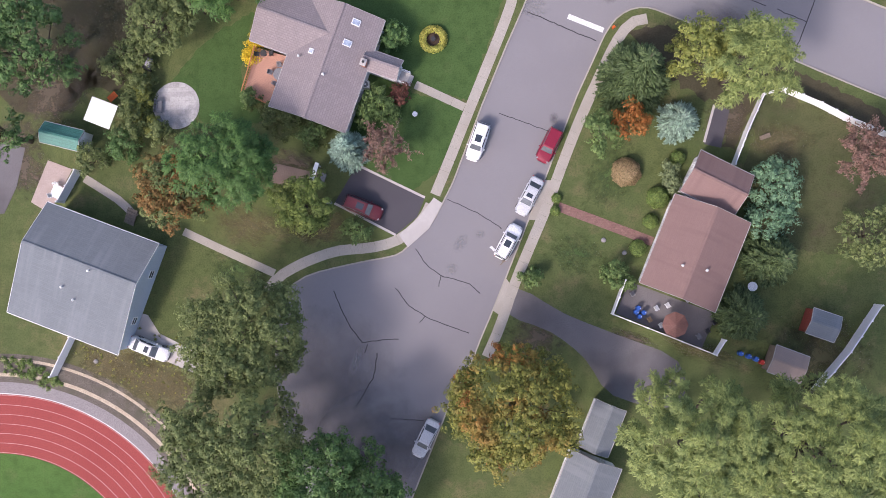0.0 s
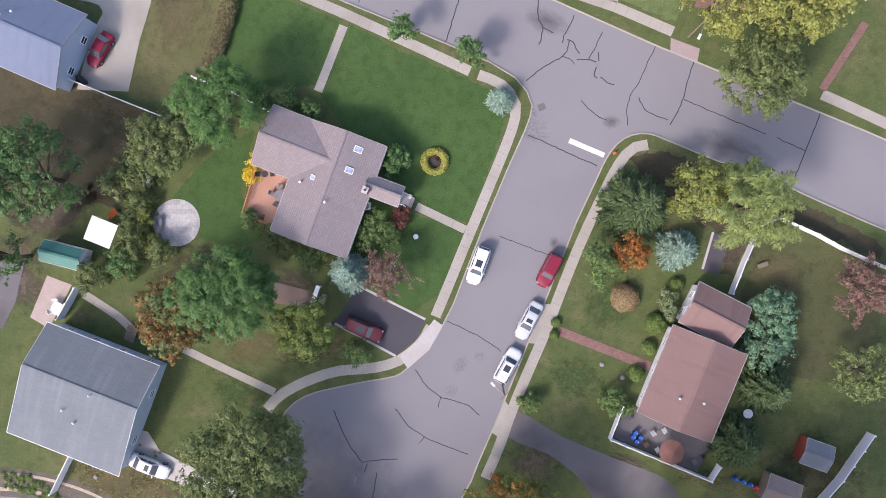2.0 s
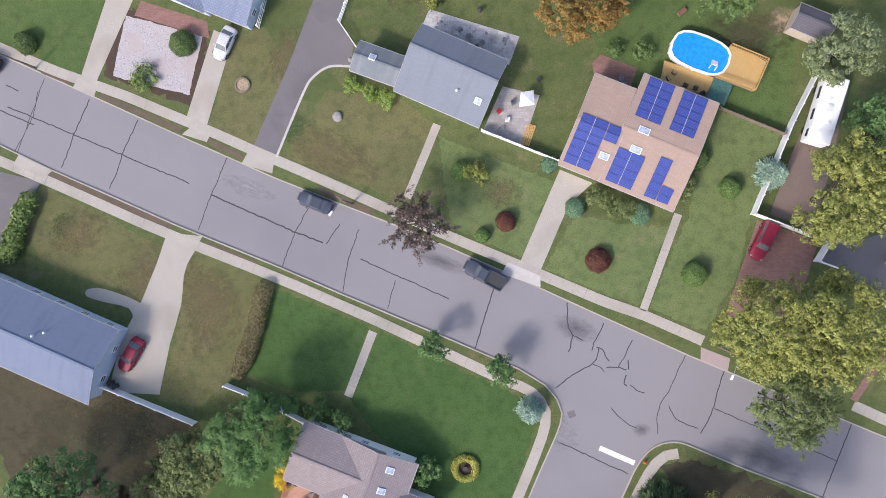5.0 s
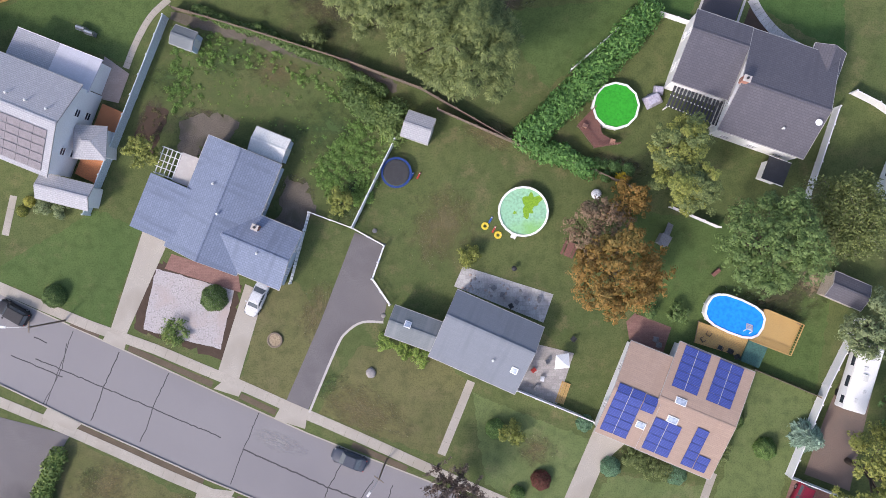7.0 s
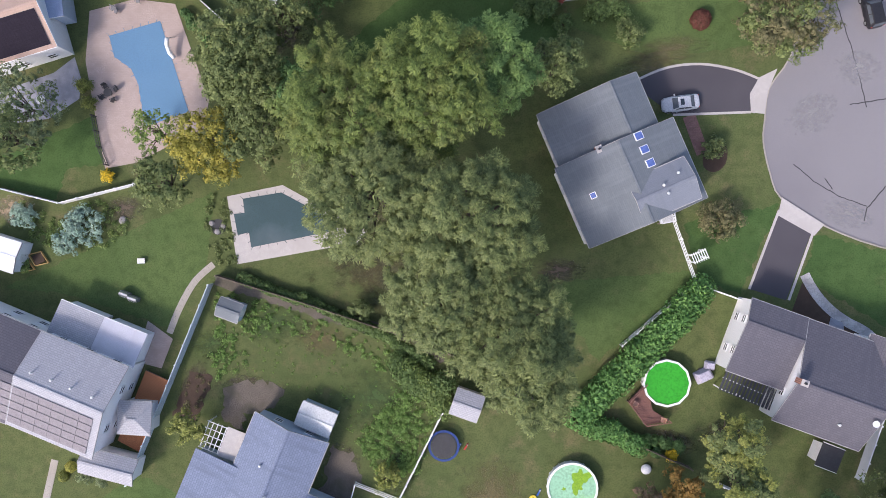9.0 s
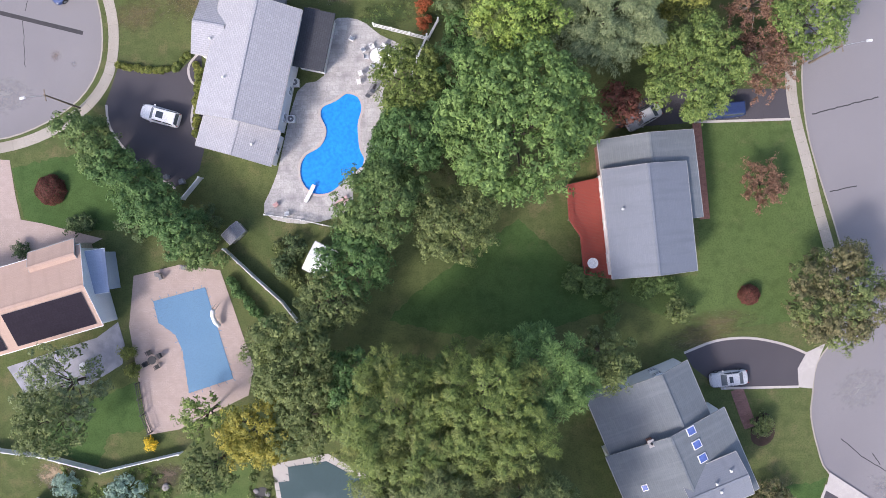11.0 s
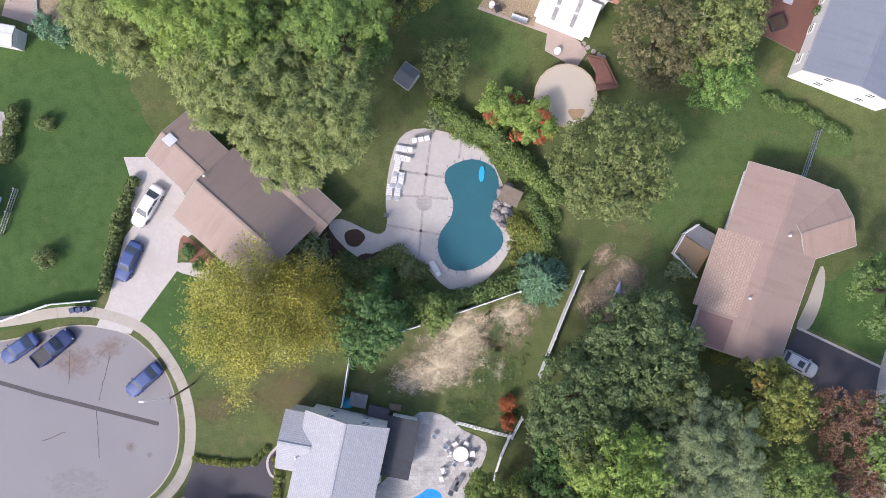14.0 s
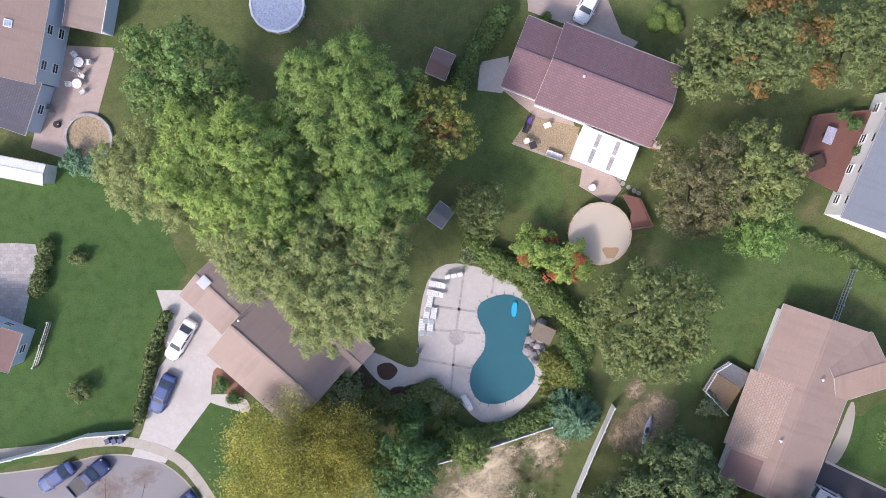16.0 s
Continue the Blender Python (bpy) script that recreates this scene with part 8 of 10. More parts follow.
round_pool(-53.1, 240.2, 3.1, 1.2, "cover_pale", "round pool under a pale blue cover", seg=16, wall="siding_blue")
tr = thing("trampoline", -17.19, 95.10, 0, 0, "round trampoline with blue safety pad", "trampoline")
part("jumping_mat", Geo().cyl(0, 0, 0.86, 0.88, 1.5, 1.5, 40), "dark", tr)
part("safety_pad", Geo().ring(0, 0, 0.86, 0.92, 1.58, 1.86, 40), "navy_plastic", tr)
for i in range(6):
    part("leg", Geo().tube([(1.7 * math.cos(i * 1.047), 1.7 * math.sin(i * 1.047), 0), (1.7 * math.cos(i * 1.047), 1.7 * math.sin(i * 1.047), 0.86)], 0.03), "metal", tr)

# ---------- sheds and small buildings ----------
shed(-50.88, 17.41, -14.8, 5.07, 2.57, 2.2, 0.7, "green_metal", "siding", "garden shed with green metal roof")
shed(37.84, -6.30, -20.0, 3.29, 2.97, 2.2, 0.5, "slate", "deck_red", "red garden shed with grey roof")
shed(33.85, -10.71, -21.3, 3.9, 3.2, 2.1, 0.4, "mocha", "wood", "brown wooden garden shed")
shed(-14.38, 100.19, -20.1, 3.37, 3.12, 2.2, 0.6, "silver", "white_dirty", "white garden shed with pale roof")
shed(34.69, 80.08, -24.5, 4.42, 3.06, 2.3, 0.8, "charcoal", "siding_tan", "garden shed with charcoal roof")
shed(-42.08, 111.59, -21.2, 2.85, 2.32, 2.0, 0.5, "slate", "siding_blue", "old small shed with worn grey roof")
shed(-69.39, 118.85, -18.1, 4.98, 3.80, 2.4, 0.4, "white", "white", "white-roofed garden building beside the beds")
shed(-36.31, 149.33, -27.0, 2.75, 3.48, 2.2, 0.3, "white", "white_dirty", "white-roofed shed under the trees")
shed(-34.98, 233.38, -22.7, 2.42, 2.91, 2.2, 0.6, "umber", "wood", "brown wooden garden shed")
shed(-35.05, 216.75, -36.5, 2.04, 2.41, 2.0, 0.4, "slate", "siding", "small grey garden cabin")
shed(-82.91, 222.27, -11.5, 7.78, 2.30, 2.6, 0.3, "white_dirty", "white_dirty", "long white trailer beside the fence", "trailer")
shed(-32.08, 98.64, -23.2, 4.38, 2.97, 2.0, 0.4, "white_dirty", "siding_blue", "weathered camper trailer behind the house", "trailer")
shed(-46.43, 152.60, -48.8, 1.57, 2.38, 1.7, 0.3, "grey", "metal", "wire dog kennel with mesh roof", "dog_kennel")
cn = thing("canopy_tent", -46.13, 20.14, 0, -22, "white canopy tent beside the shed", "canopy")
part("canopy", Geo().loft([[(-1.7, -1.5, 2.2), (1.7, -1.5, 2.2), (1.7, 1.5, 2.2), (-1.7, 1.5, 2.2)], [(-0.5, -0.45, 2.36), (0.5, -0.45, 2.36), (0.5, 0.45, 2.36), (-0.5, 0.45, 2.36)]]), "white", cn)
for sx in (-1.6, 1.6):
    for sy in (-1.4, 1.4):
        part("leg", Geo().tube([(sx, sy, 0), (sx, sy, 2.2)], 0.03), "metal", cn)
rv = thing("motorhome", 36.08, 69.99, 0, 72.4, "white motorhome with dark windows parked behind the fence", "motorhome")
bevelled(part("body", Geo().box(0, 0, 1.75, 7.81, 2.6, 2.3), "white", rv), 0.18, 3)
for px_, w_ in ((1.9, 1.5), (-0.7, 1.3), (-2.9, 0.9)):
    part("side_window", Geo().box(px_, 1.3, 2.05, w_, 0.05, 0.75), "glass", rv)
for px_, py_, k_ in ((-2.6, 0.3, 0.5), (-1.4, -0.4, 0.4), (1.2, 0.2, 0.6), (2.8, -0.2, 0.4)):
    part("roof_vent", Geo().box(px_, py_, 2.95, k_, k_, 0.14, 0, 0.2), "furn_white", rv)
part("air_conditioner", Geo().box(0.2, 0, 3.0, 0.9, 0.7, 0.24, 0, 0.15), "white_dirty", rv)
part("windscreen", Geo().box(3.91, 0, 2.0, 0.06, 2.1, 0.8), "glass", rv)
part("awning_tube", Geo().tube([(-3.4, 1.4, 2.75), (3.0, 1.4, 2.75)], 0.07), "white_dirty", rv)
for sx in (-2.4, 2.5):
    for sy in (-1.15, 1.15):
        part("wheel", Geo().cyl(0, 0, -0.12, 0.12, 0.4, 0.4, 16), "rubber", rv, m=pose(sx, sy, 0.4, 90))
gz = thing("pergola", -43.01, 96.30, 0, -22, "pale patio roof with open wooden grid", "pergola")
part("roof_sheet", Geo().box(1.4, 0, 2.45, 2.8, 3.6, 0.08), "pale_concrete", gz)
for i in range(5):
    part("rafter", Geo().box(-0.1 - i * 0.55, 0, 2.45, 0.09, 3.4, 0.12), "white_dirty", gz)
for i in range(5):
    part("batten", Geo().box(-1.2, -1.6 + i * 0.8, 2.52, 2.6, 0.09, 0.08), "white_dirty", gz)
for sx in (-2.3, 2.6):
    for sy in (-1.6, 1.6):
        part("post", Geo().box(sx, sy, 1.2, 0.12, 0.12, 2.4), "white_dirty", gz)

gz = thing("pergola", 17.80, 101.90, 0, -23.5, "dark slatted pergola against the house wall", "pergola")
for i in range(15):
    part("slat", Geo().box(-3.0 + i * 0.43, 0, 2.62, 0.27, 2.9, 0.05), "black", gz)
for sy in (-1.3, 0.0, 1.3):
    part("beam", Geo().box(0, sy, 2.5, 6.3, 0.12, 0.16), "white_dirty", gz)
for sx in (-2.9, 0.0, 2.9):
    part("post", Geo().box(sx, -1.3, 1.2, 0.13, 0.13, 2.4), "white", gz)

# ---------- decks and patios ----------
deck([(-27.39, 27.81), (-22.69, 26.30), (-25.37, 20.54), (-29.11, 22.31)], 0.8, "deck_pink", "pinkish stained wooden deck with rail", ("deck_orange", (2, 3)), ang=-22)
deck([(-7.50, 157.72), (-3.30, 158.58), (-2.41, 146.74), (-5.68, 147.31), (-6.01, 151.65), (-7.30, 153.64)], 1.1, "deck_red", "red stained wooden deck with rail", ("deck_red", (2, 3, 4, 5)), ang=6)
deck([(-4.88, 196.34), (-3.62, 198.46), (-0.46, 196.45), (-2.21, 193.53)], 0.8, "deck_tan", "tan wooden deck with rail", ("white_dirty", (0, 3)), ang=25)
deck([(-3.63, 198.59), (-1.96, 199.64), (0.80, 198.04), (-0.46, 196.45)], 0.8, "grey", "grey composite deck beside the house", ("white_dirty", (0,)), ang=25)
deck([(-52.76, 104.36), (-50.04, 103.11), (-53.79, 94.60), (-56.37, 95.97)], 0.7, "deck_orange", "orange-stained deck beside the fence", None, ang=-22)
deck([(6.78, 227.58), (14.31, 228.15), (10.25, 218.72), (4.70, 221.61)], 0.9, "deck_brown", "reddish brown deck with curved corner", ("deck_brown", (0, 3)), ang=-22)
patio([(-9.48, 83.77), (1.28, 80.15), (0.01, 76.79), (-10.61, 81.35)], "patio_stone", "broken grey stone patio behind the house")
patio([(-0.84, 74.24), (3.58, 73.07), (1.46, 67.02), (-3.37, 68.72)], "paver_grey", "grey stone side patio")
patio([(16.53, -1.08), (26.65, -5.07), (24.86, -9.01), (15.00, -4.86)], "worn_blacktop", "cluttered dark stone patio")
patio([(-54.02, 14.91), (-50.93, 13.72), (-53.84, 8.34), (-56.21, 9.78)], "paver_pink", "pinkish brick patio behind the house")
patio([(-24.72, 227.96), (-19.20, 226.52), (-20.46, 222.57), (-26.77, 225.05)], "sand_tan", "tan stone patio behind the house")
patio([(-28.06, 230.89), (-27.29, 231.39), (-20.24, 227.86), (-18.28, 223.07), (-14.71, 220.48), (-14.37, 219.52), (-15.64, 217.78), (-19.21, 219.87), (-18.91, 221.79), (-26.96, 224.73), (-24.40, 227.89)], "paver_pink", "pinkish stone walk behind the house", z=0.035)
patio([(-78.46, 236.20), (-71.73, 235.83), (-75.86, 222.69), (-81.95, 224.66)], "paver_pink", "pinkish brick patio behind the house")
patio([(-89.76, 213.67), (-84.17, 213.76), (-82.00, 213.57), (-81.65, 211.77), (-82.96, 207.82), (-84.61, 201.83), (-89.54, 199.85)], "paver_grey", "grey flagstone patio behind the house")
patio([(-74.55, 136.94), (-63.62, 140.34), (-61.01, 142.20), (-60.23, 139.50), (-60.54, 137.15), (-64.37, 134.83), (-72.55, 133.88)], "slate_stone", "blue-grey stone terrace behind the house")
patio([(-52.68, 110.25), (-49.68, 108.02), (-51.13, 104.49), (-54.30, 105.35)], "paver_pink", "pinkish paver walk behind the house")
patio([(9.86, 76.74), (10.88, 77.73), (15.17, 75.96), (14.13, 72.96), (10.16, 74.58)], "paver_red", "red brick patio behind the house")
patio([(-64.53, 18.27), (-56.90, 16.53), (-58.01, 11.78), (-59.62, 8.45), (-64.56, 7.71)], "worn_blacktop", "cracked grey yard surface")
patio([(-47.04, 200.66), (-43.08, 200.64), (-40.49, 196.94), (-44.47, 196.28)], "mulch", "dark mulched planting bed", z=0.03)
patio([(-30.48, 233.93), (-27.29, 234.54), (-27.29, 231.39), (-28.06, 230.45), (-30.81, 230.79)], "pale_concrete", "pale concrete side walk")
slab_path("garden_walk", [(25.34, 114.66), (26.23, 112.93), (27.77, 110.92), (29.89, 109.18), (32.28, 107.83), (34.07, 106.02)], 1.15, "winding grey flagstone front walk", "patio_stone", 0.7, smooth=4, category="path")
patio([(25.07, 113.74), (27.0, 111.4), (29.57, 109.18), (32.79, 107.16), (31.47, 105.39), (28.9, 107.74), (23.73, 110.12)], "mulch", "mulched bed between the walk and the house", z=0.02)
patio([(28.27, 109.6), (29.7, 108.92), (29.81, 107.72), (28.0, 108.54)], "slate_stone", "grey stone step at the front door", z=0.05)
tagged(part("patio", Geo().cyl(0, 0, -0.03, 0.05, 2.9, 2.9, 48), "patio_stone", None, "round pale stone patio in the garden", Matrix.Translation((*(-37.75, 21.26), 0))), "", "patio", "", "structure")
patch("gravel_bed", [(-46.93, 84.20), (-37.37, 81.37), (-39.21, 74.23), (-48.73, 76.76)], "gravel_white", "white marble chip bed in front of the house", "gravel bed", 0.03, rough=0.04)
patch("planting_bed", [(-47.96, 85.47), (-36.52, 82.04), (-38.26, 72.84), (-40.49, 73.43), (-49.93, 76.85)], "mulch", "dark soil bed round the marble chips", "planting bed", 0.02, rough=0.2)
patch("planting_bed", [(-44.98, 85.95), (-36.77, 83.15), (-36.54, 81.08), (-45.87, 84.17)], "paver_red", "red brick edged flower bed", "planting bed", 0.025)
patch("planting_bed", [(-61.95, 197.84), (-61.38, 199.05), (-59.56, 197.83), (-57.88, 196.21), (-58.76, 195.53), (-60.55, 195.88), (-61.73, 196.49)], "red_mulch", "red mulched bed with small shrubs", "planting bed", 0.04, smooth=2)

patch("planting_bed", [(-42.58, 199.10), (-41.12, 199.50), (-40.21, 198.55), (-41.14, 197.48), (-42.33, 197.76)], "mulch", "dark mulched bed set in the terrace", "planting bed", 0.055, smooth=3)
patch("planting_bed", [(-41.16, 196.27), (-39.70, 196.67), (-38.78, 195.72), (-39.72, 194.51), (-41.04, 194.78)], "mulch", "dark mulched bed beside the terrace", "planting bed", 0.055, smooth=3)


patio([(-25.62, 13.92), (-20.25, 12.49), (-21.23, 10.72), (-26.34, 11.46)], "yard_brown", "brown paved sitting place behind the drive")

# ---------- shrubs and hedges ----------
def ball_shrub(x, y, r, leaf, h, label, size=0.075):
    """A clipped shrub: a close dome of small leaves on short stems."""
    TREES[0] += 1
    rng = np.random.default_rng(TREES[0] * 29)
    root = thing("shrub", x, y, 0, 0, label, "shrub")
    n = int(math.tau * r * (r + h * 0.5) / (size * size) * 1.3)
    d = rng.normal(size=(n, 3))
    d[:, 2] = np.abs(d[:, 2])
    d /= np.linalg.norm(d, axis=1, keepdims=True)
    bump = 1 + 0.07 * np.sin(d[:, 0] * 7 + x) * np.cos(d[:, 1] * 6 + y)
    pos = d * np.array([r, r, h]) * (bump * rng.uniform(0.84, 1.04, n))[:, None]
    part("foliage", leaf_mesh("foliage", pos + np.array([0, 0, 0.05]), d + rng.normal(0, 0.45, (n, 3)), size, rng), leaf, root)
    g = Geo()
    for i in range(4):
        g.tube([(0, 0, -0.05), (0.35 * r * math.cos(i * 1.57), 0.35 * r * math.sin(i * 1.57), h * 0.7)], 0.04, 0.015, 5)
    part("stem", g, "bark", root)
    return root


def bushes(leaf, label, *rows, h=None, name="shrub", group="", dense=0.8):
    for x, y, r in rows:
        if "round" in label or "clipped" in label:
            ball_shrub(x, y, r, leaf, min(h or r * 1.2, r * 1.4), label)
        else:
            shrub(x, y, r, leaf, h, label, name, group, dense)


bushes("vivid", "clipped round green shrub on the lawn", (21.5, 51.4, 1.5), (25.7, 61.5, 1.3), (-3.5, 56.4, 0.9), (-6.0, 64.2, 1.2), h=2.0, dense=1.6)
bushes("yellow_green", "yellow-green shrub on the lawn", (-4.4, 63.7, 1.4), (-23.9, 91.6, 1.6), (-8.6, 85.0, 1.2))
bushes("wine", "round wine-red barberry shrub on the lawn", (10.2, 53.2, 1.5), (-0.7, 58.0, 1.2), (13.6, 144.6, 1.2), (-68.8, 158.1, 1.8), h=1.6, dense=1.5)
bushes("brown", "low brown barberry shrub", (15.2, 121.3, 2.5), h=2.4)
bushes("teal", "blue-green ground juniper in the border", (7.6, 59.5, 1.2), (15.2, 58.6, 1.3), (4.6, 64.7, 1.0), (4.8, 64.8, 0.9))
bushes("olive", "mixed foundation shrub beside the house", (10.8, 60.4, 1.1), (12.4, 59.5, 1.1), (13.7, 59.0, 1.0), (9.6, 60.9, 0.9), (20.2, 61.6, 1.3))
bushes("green", "dark round shrub beside the house", (21.8, 65.2, 1.5), (21.8, 68.7, 1.2), (-39.7, 80.5, 1.6), (-59.4, 81.1, 1.4), h=2.0)
bushes("lime", "low bright green juniper in the gravel", (-44.5, 76.5, 1.5), h=1.0)
bushes("fresh", "low bright green shrub along the wall", (-19.03, 74.76, 1.0), (-16.81, 73.75, 1.0), (-14.63, 72.94, 1.0), h=1.0)
bushes("gold", "clump of golden yellow flowers", (-28.0, 26.8, 1.0), (-27.8, 28.6, 0.9), (-28.3, 27.3, 0.8), (-57.0, 127.7, 0.6), (9.4, 93.7, 0.6), h=0.9, name="flower_clump")
conifer(30.4, 63.0, 1.7, 4.5, "blue", "silvery blue spruce beside the fence")
bushes("cream", "round cream-flowered hydrangea on the lawn", (16.5, 11.8, 1.7), (16.6, 12.0, 0.5), h=1.7)
bushes("lime", "bright green clipped shrub along the house", (20.1, 8.7, 1.3), (19.2, 5.9, 0.9), (17.7, 2.8, 1.0), (8.3, 8.9, 0.6), (8.1, 7.4, 0.6), (22.5, 13.3, 0.9))
bushes("grey_green", "pale grey-green shrub along the house", (21.5, 11.8, 1.1), (21.7, 10.0, 1.1))
bushes("green", "leafy green shrub in the border", (-15.5, 5.5, 1.6), (5.1, -0.5, 1.2), (14.6, -0.2, 1.6), (16.3, -1.2, 0.9), (-12.6, 20.5, 1.9), (-14.1, 19.2, 1.5), (-11.4, 19.2, 1.2), (-20.6, 17.0, 1.6), (-28.2, 21.7, 1.2))
bushes("wine", "dark red shrub beside the walk", (-10.0, 21.6, 1.2), h=1.6)
bushes("olive", "straggling olive shrub in the border", (-42.5, 21.0, 1.7), (-42.9, 18.6, 1.9), (-47.8, 14.6, 1.8), (-41.4, 23.8, 1.4), (-39.0, 17.5, 1.6), (-44.9, 25.9, 1.7), (-41.6, 27.2, 2.1), (-25.4, 19.6, 1.4), (-23.0, 18.8, 1.1))
bushes("yellow_green", "yellowish ornamental grass clump", (-41.3, 22.3, 1.2), (-41.9, 20.0, 1.1), (-40.1, 18.6, 1.1), name="grass_clump")
bushes("deep", "dense dark green shrub", (-43.6, 16.5, 2.2), (-11.2, 28.3, 1.5), (-23.6, 35.8, 1.5), (-26.7, 36.5, 1.1), (-20.6, 34.4, 1.1), (-10.3, 28.9, 1.4), h=2.6)
ringx, ringy = (-6.05, 28.30)
ringb = thing("ring_hedge", ringx, ringy, 0, 0, "ring of yellow-green clipped shrubs round a planter", "hedge")
rng = np.random.default_rng(5)
aa, dd = rng.uniform(0, math.tau, 2600), rng.normal(size=(2600, 3))
dd[:, 2] = np.abs(dd[:, 2])
dd /= np.linalg.norm(dd, axis=1, keepdims=True)
part("foliage", leaf_mesh("foliage", np.stack([np.cos(aa) * 1.25, np.sin(aa) * 1.25, 0 * aa + 0.2], 1) + dd * 0.45, dd + rng.normal(0, 0.4, (2600, 3)), 0.1, rng), "chartreuse", ringb)
part("soil_disc", Geo().cyl(0, 0, -0.02, 0.05, 1.0, 0.9, 24), "mulch", ringb)
part("planter", Geo().cyl(0, 0, 0.05, 0.5, 0.22, 0.3, 16), "dark", ringb)
hedge([(-30.09, 50.08), (-31.39, 45.42), (-33.54, 39.93)], 2.2, 1.3, "dried", "brown dried privet hedge between the lawns", size=0.1)
hedge([(-59.39, 61.41), (-60.50, 58.64), (-61.98, 55.17)], 2.8, 2.0, "lime", "green hedge beside the driveway")
hedge([(-1.63, 98.68), (2.35, 102.28), (7.65, 107.49), (12.92, 113.00)], 3.9, 3.0, "privet", "tall green privet hedge along the fence", size=0.17)
hedge([(-0.31, 97.30), (2.96, 96.61), (5.56, 94.93)], 2.6, 2.0, "privet", "green hedge beside the board fence", size=0.16)
hedge([(-31.34, 213.41), (-28.65, 211.45), (-25.43, 210.27), (-21.86, 206.67), (-18.28, 203.06)], 2.6, 2.2, "lime", "leafy green hedge beside the pool terrace", size=0.14)
hedge([(-28.32, 238.99), (-30.20, 235.93), (-32.74, 231.92)], 2.6, 2.2, "green", "green hedge beside the side walk", size=0.14)
hedge([(-34.30, 191.34), (-30.36, 190.96), (-25.09, 192.54), (-21.80, 194.15)], 2.4, 1.8, "green", "leafy green border behind the pool", size=0.14)
hedge([(-27.6, 166.6), (-28.96, 163.9), (-29.65, 161.42), (-30.67, 157.50)], 2.4, 2.4, "deep", "dark green shrub border beside the pool", size=0.14)
hedge([(-67.08, 205.23), (-68.92, 199.94), (-70.50, 193.25)], 1.4, 1.4, "olive", "straggling shrub border beside the driveway")
hedge([(-21.16, 104.37), (-18.50, 101.94), (-17.20, 99.54)], 3.2, 2.0, "lime", "rank overgrown shrub thicket", size=0.14)
hedge([(-40.80, 115.08), (-32.05, 111.93), (-23.38, 107.80), (-18.73, 105.07)], 1.6, 1.2, "green", "weedy growth along the board fence", size=0.13)
hedge([(-22.74, 105.13), (-20.12, 101.76), (-16.77, 102.39)], 3.0, 2.0, "green", "overgrown shrub thicket by the fence", size=0.14)
hedge([(-47.15, 146.96), (-45.18, 144.28), (-41.88, 140.92)], 1.2, 1.2, "deep", "green hedge along the terrace fence", size=0.13)
hedge([(-41.46, 150.87), (-39.18, 146.85), (-37.87, 144.84)], 1.4, 1.0, "olive", "shrub border along the lawn", size=0.13)
hedge([(-60.42, 172.84), (-57.10, 172.15), (-53.77, 172.25), (-52.10, 173.76)], 0.9, 0.6, "yellow_green", "low flowering edging beside the driveway", size=0.1)
hedge([(-50.75, 172.75), (-50.99, 168.12), (-51.16, 164.82)], 1.0, 0.8, "yellow_green", "low shrubs along the house front", size=0.1)
hedge([(-80.3, 213.4), (-80.9, 210.6), (-81.9, 208.2)], 2.0, 1.6, "olive", "dark shrubs beside the stone patio", size=0.13)
hedge([(6.10, 213.93), (9.99, 212.62), (15.25, 209.35)], 1.6, 1.0, "green", "shrub border along the wall", size=0.13)
hedge([(-23.07, 199.69), (-20.78, 198.35), (-18.80, 196.34)], 2.8, 1.2, "yellow_green", "mixed flowering border beside the pool", size=0.13)
hedge([(-20.81, 202.99), (-19.48, 199.67), (-18.81, 197.01)], 2.0, 1.4, "green", "leafy shrub border beside the terrace", size=0.13)
hedge([(-38.22, 194.34), (-39.59, 188.44), (-35.63, 189.71)], 3.0, 2.0, "deep", "dark mixed shrubbery beside the house", size=0.14)
hedge([(-43.09, 195.77), (-40.47, 194.42), (-36.51, 196.42), (-33.89, 194.39)], 2.6, 1.5, "olive", "mixed shrubbery beside the terrace", size=0.14)
for row in ((-24.42, 213.09), (-20.94, 211.38)):
    tree(*row, 2.3, 3.8, "fresh", "shrub", "green shrub with flaming red tips", "shrub", lumps=18, leaf_size=0.11, base=0.1, spiky=0.3, second="crimson", share=0.17)
bushes("crimson", "bright orange-red burning bush", (-23.8, 179.0, 0.9), (-23.9, 176.9, 0.8), h=1.5)
bushes("yellow_green", "round yellow-green shrub beside the house", (0.9, 184.3, 1.1), (-59.6, 97.3, 0.6), (-63.3, 91.6, 0.7))
bushes("lime", "clipped round bright green shrub", (-10.8, 238.1, 1.1), (-9.1, 238.6, 1.1), (-10.2, 239.4, 0.9), (-8.6, 237.7, 0.9), (-23.0, 238.9, 0.5))
bushes("green", "green shrub beside the house", (-4.7, 146.1, 1.5), (-6.3, 147.2, 1.2), (1.5, 145.7, 1.3), (3.8, 145.9, 1.2), (-2.5, 144.5, 1.1), (-2.5, 141.9, 0.9), (-6.8, 146.5, 1.3), (-4.7, 146.3, 1.2))
bushes("olive", "loose olive shrub on the lawn", (5.0, 143.0, 1.7), (14.6, 129.6, 1.2), (-26.7, 111.2, 1.2), (-77.0, 196.5, 1.2), (-76.7, 212.1, 0.9))
bushes("blue", "spreading silvery blue juniper", (-59.8, 121.8, 2.4), (-67.2, 123.0, 1.4), (-62.0, 120.1, 1.6), h=1.8)
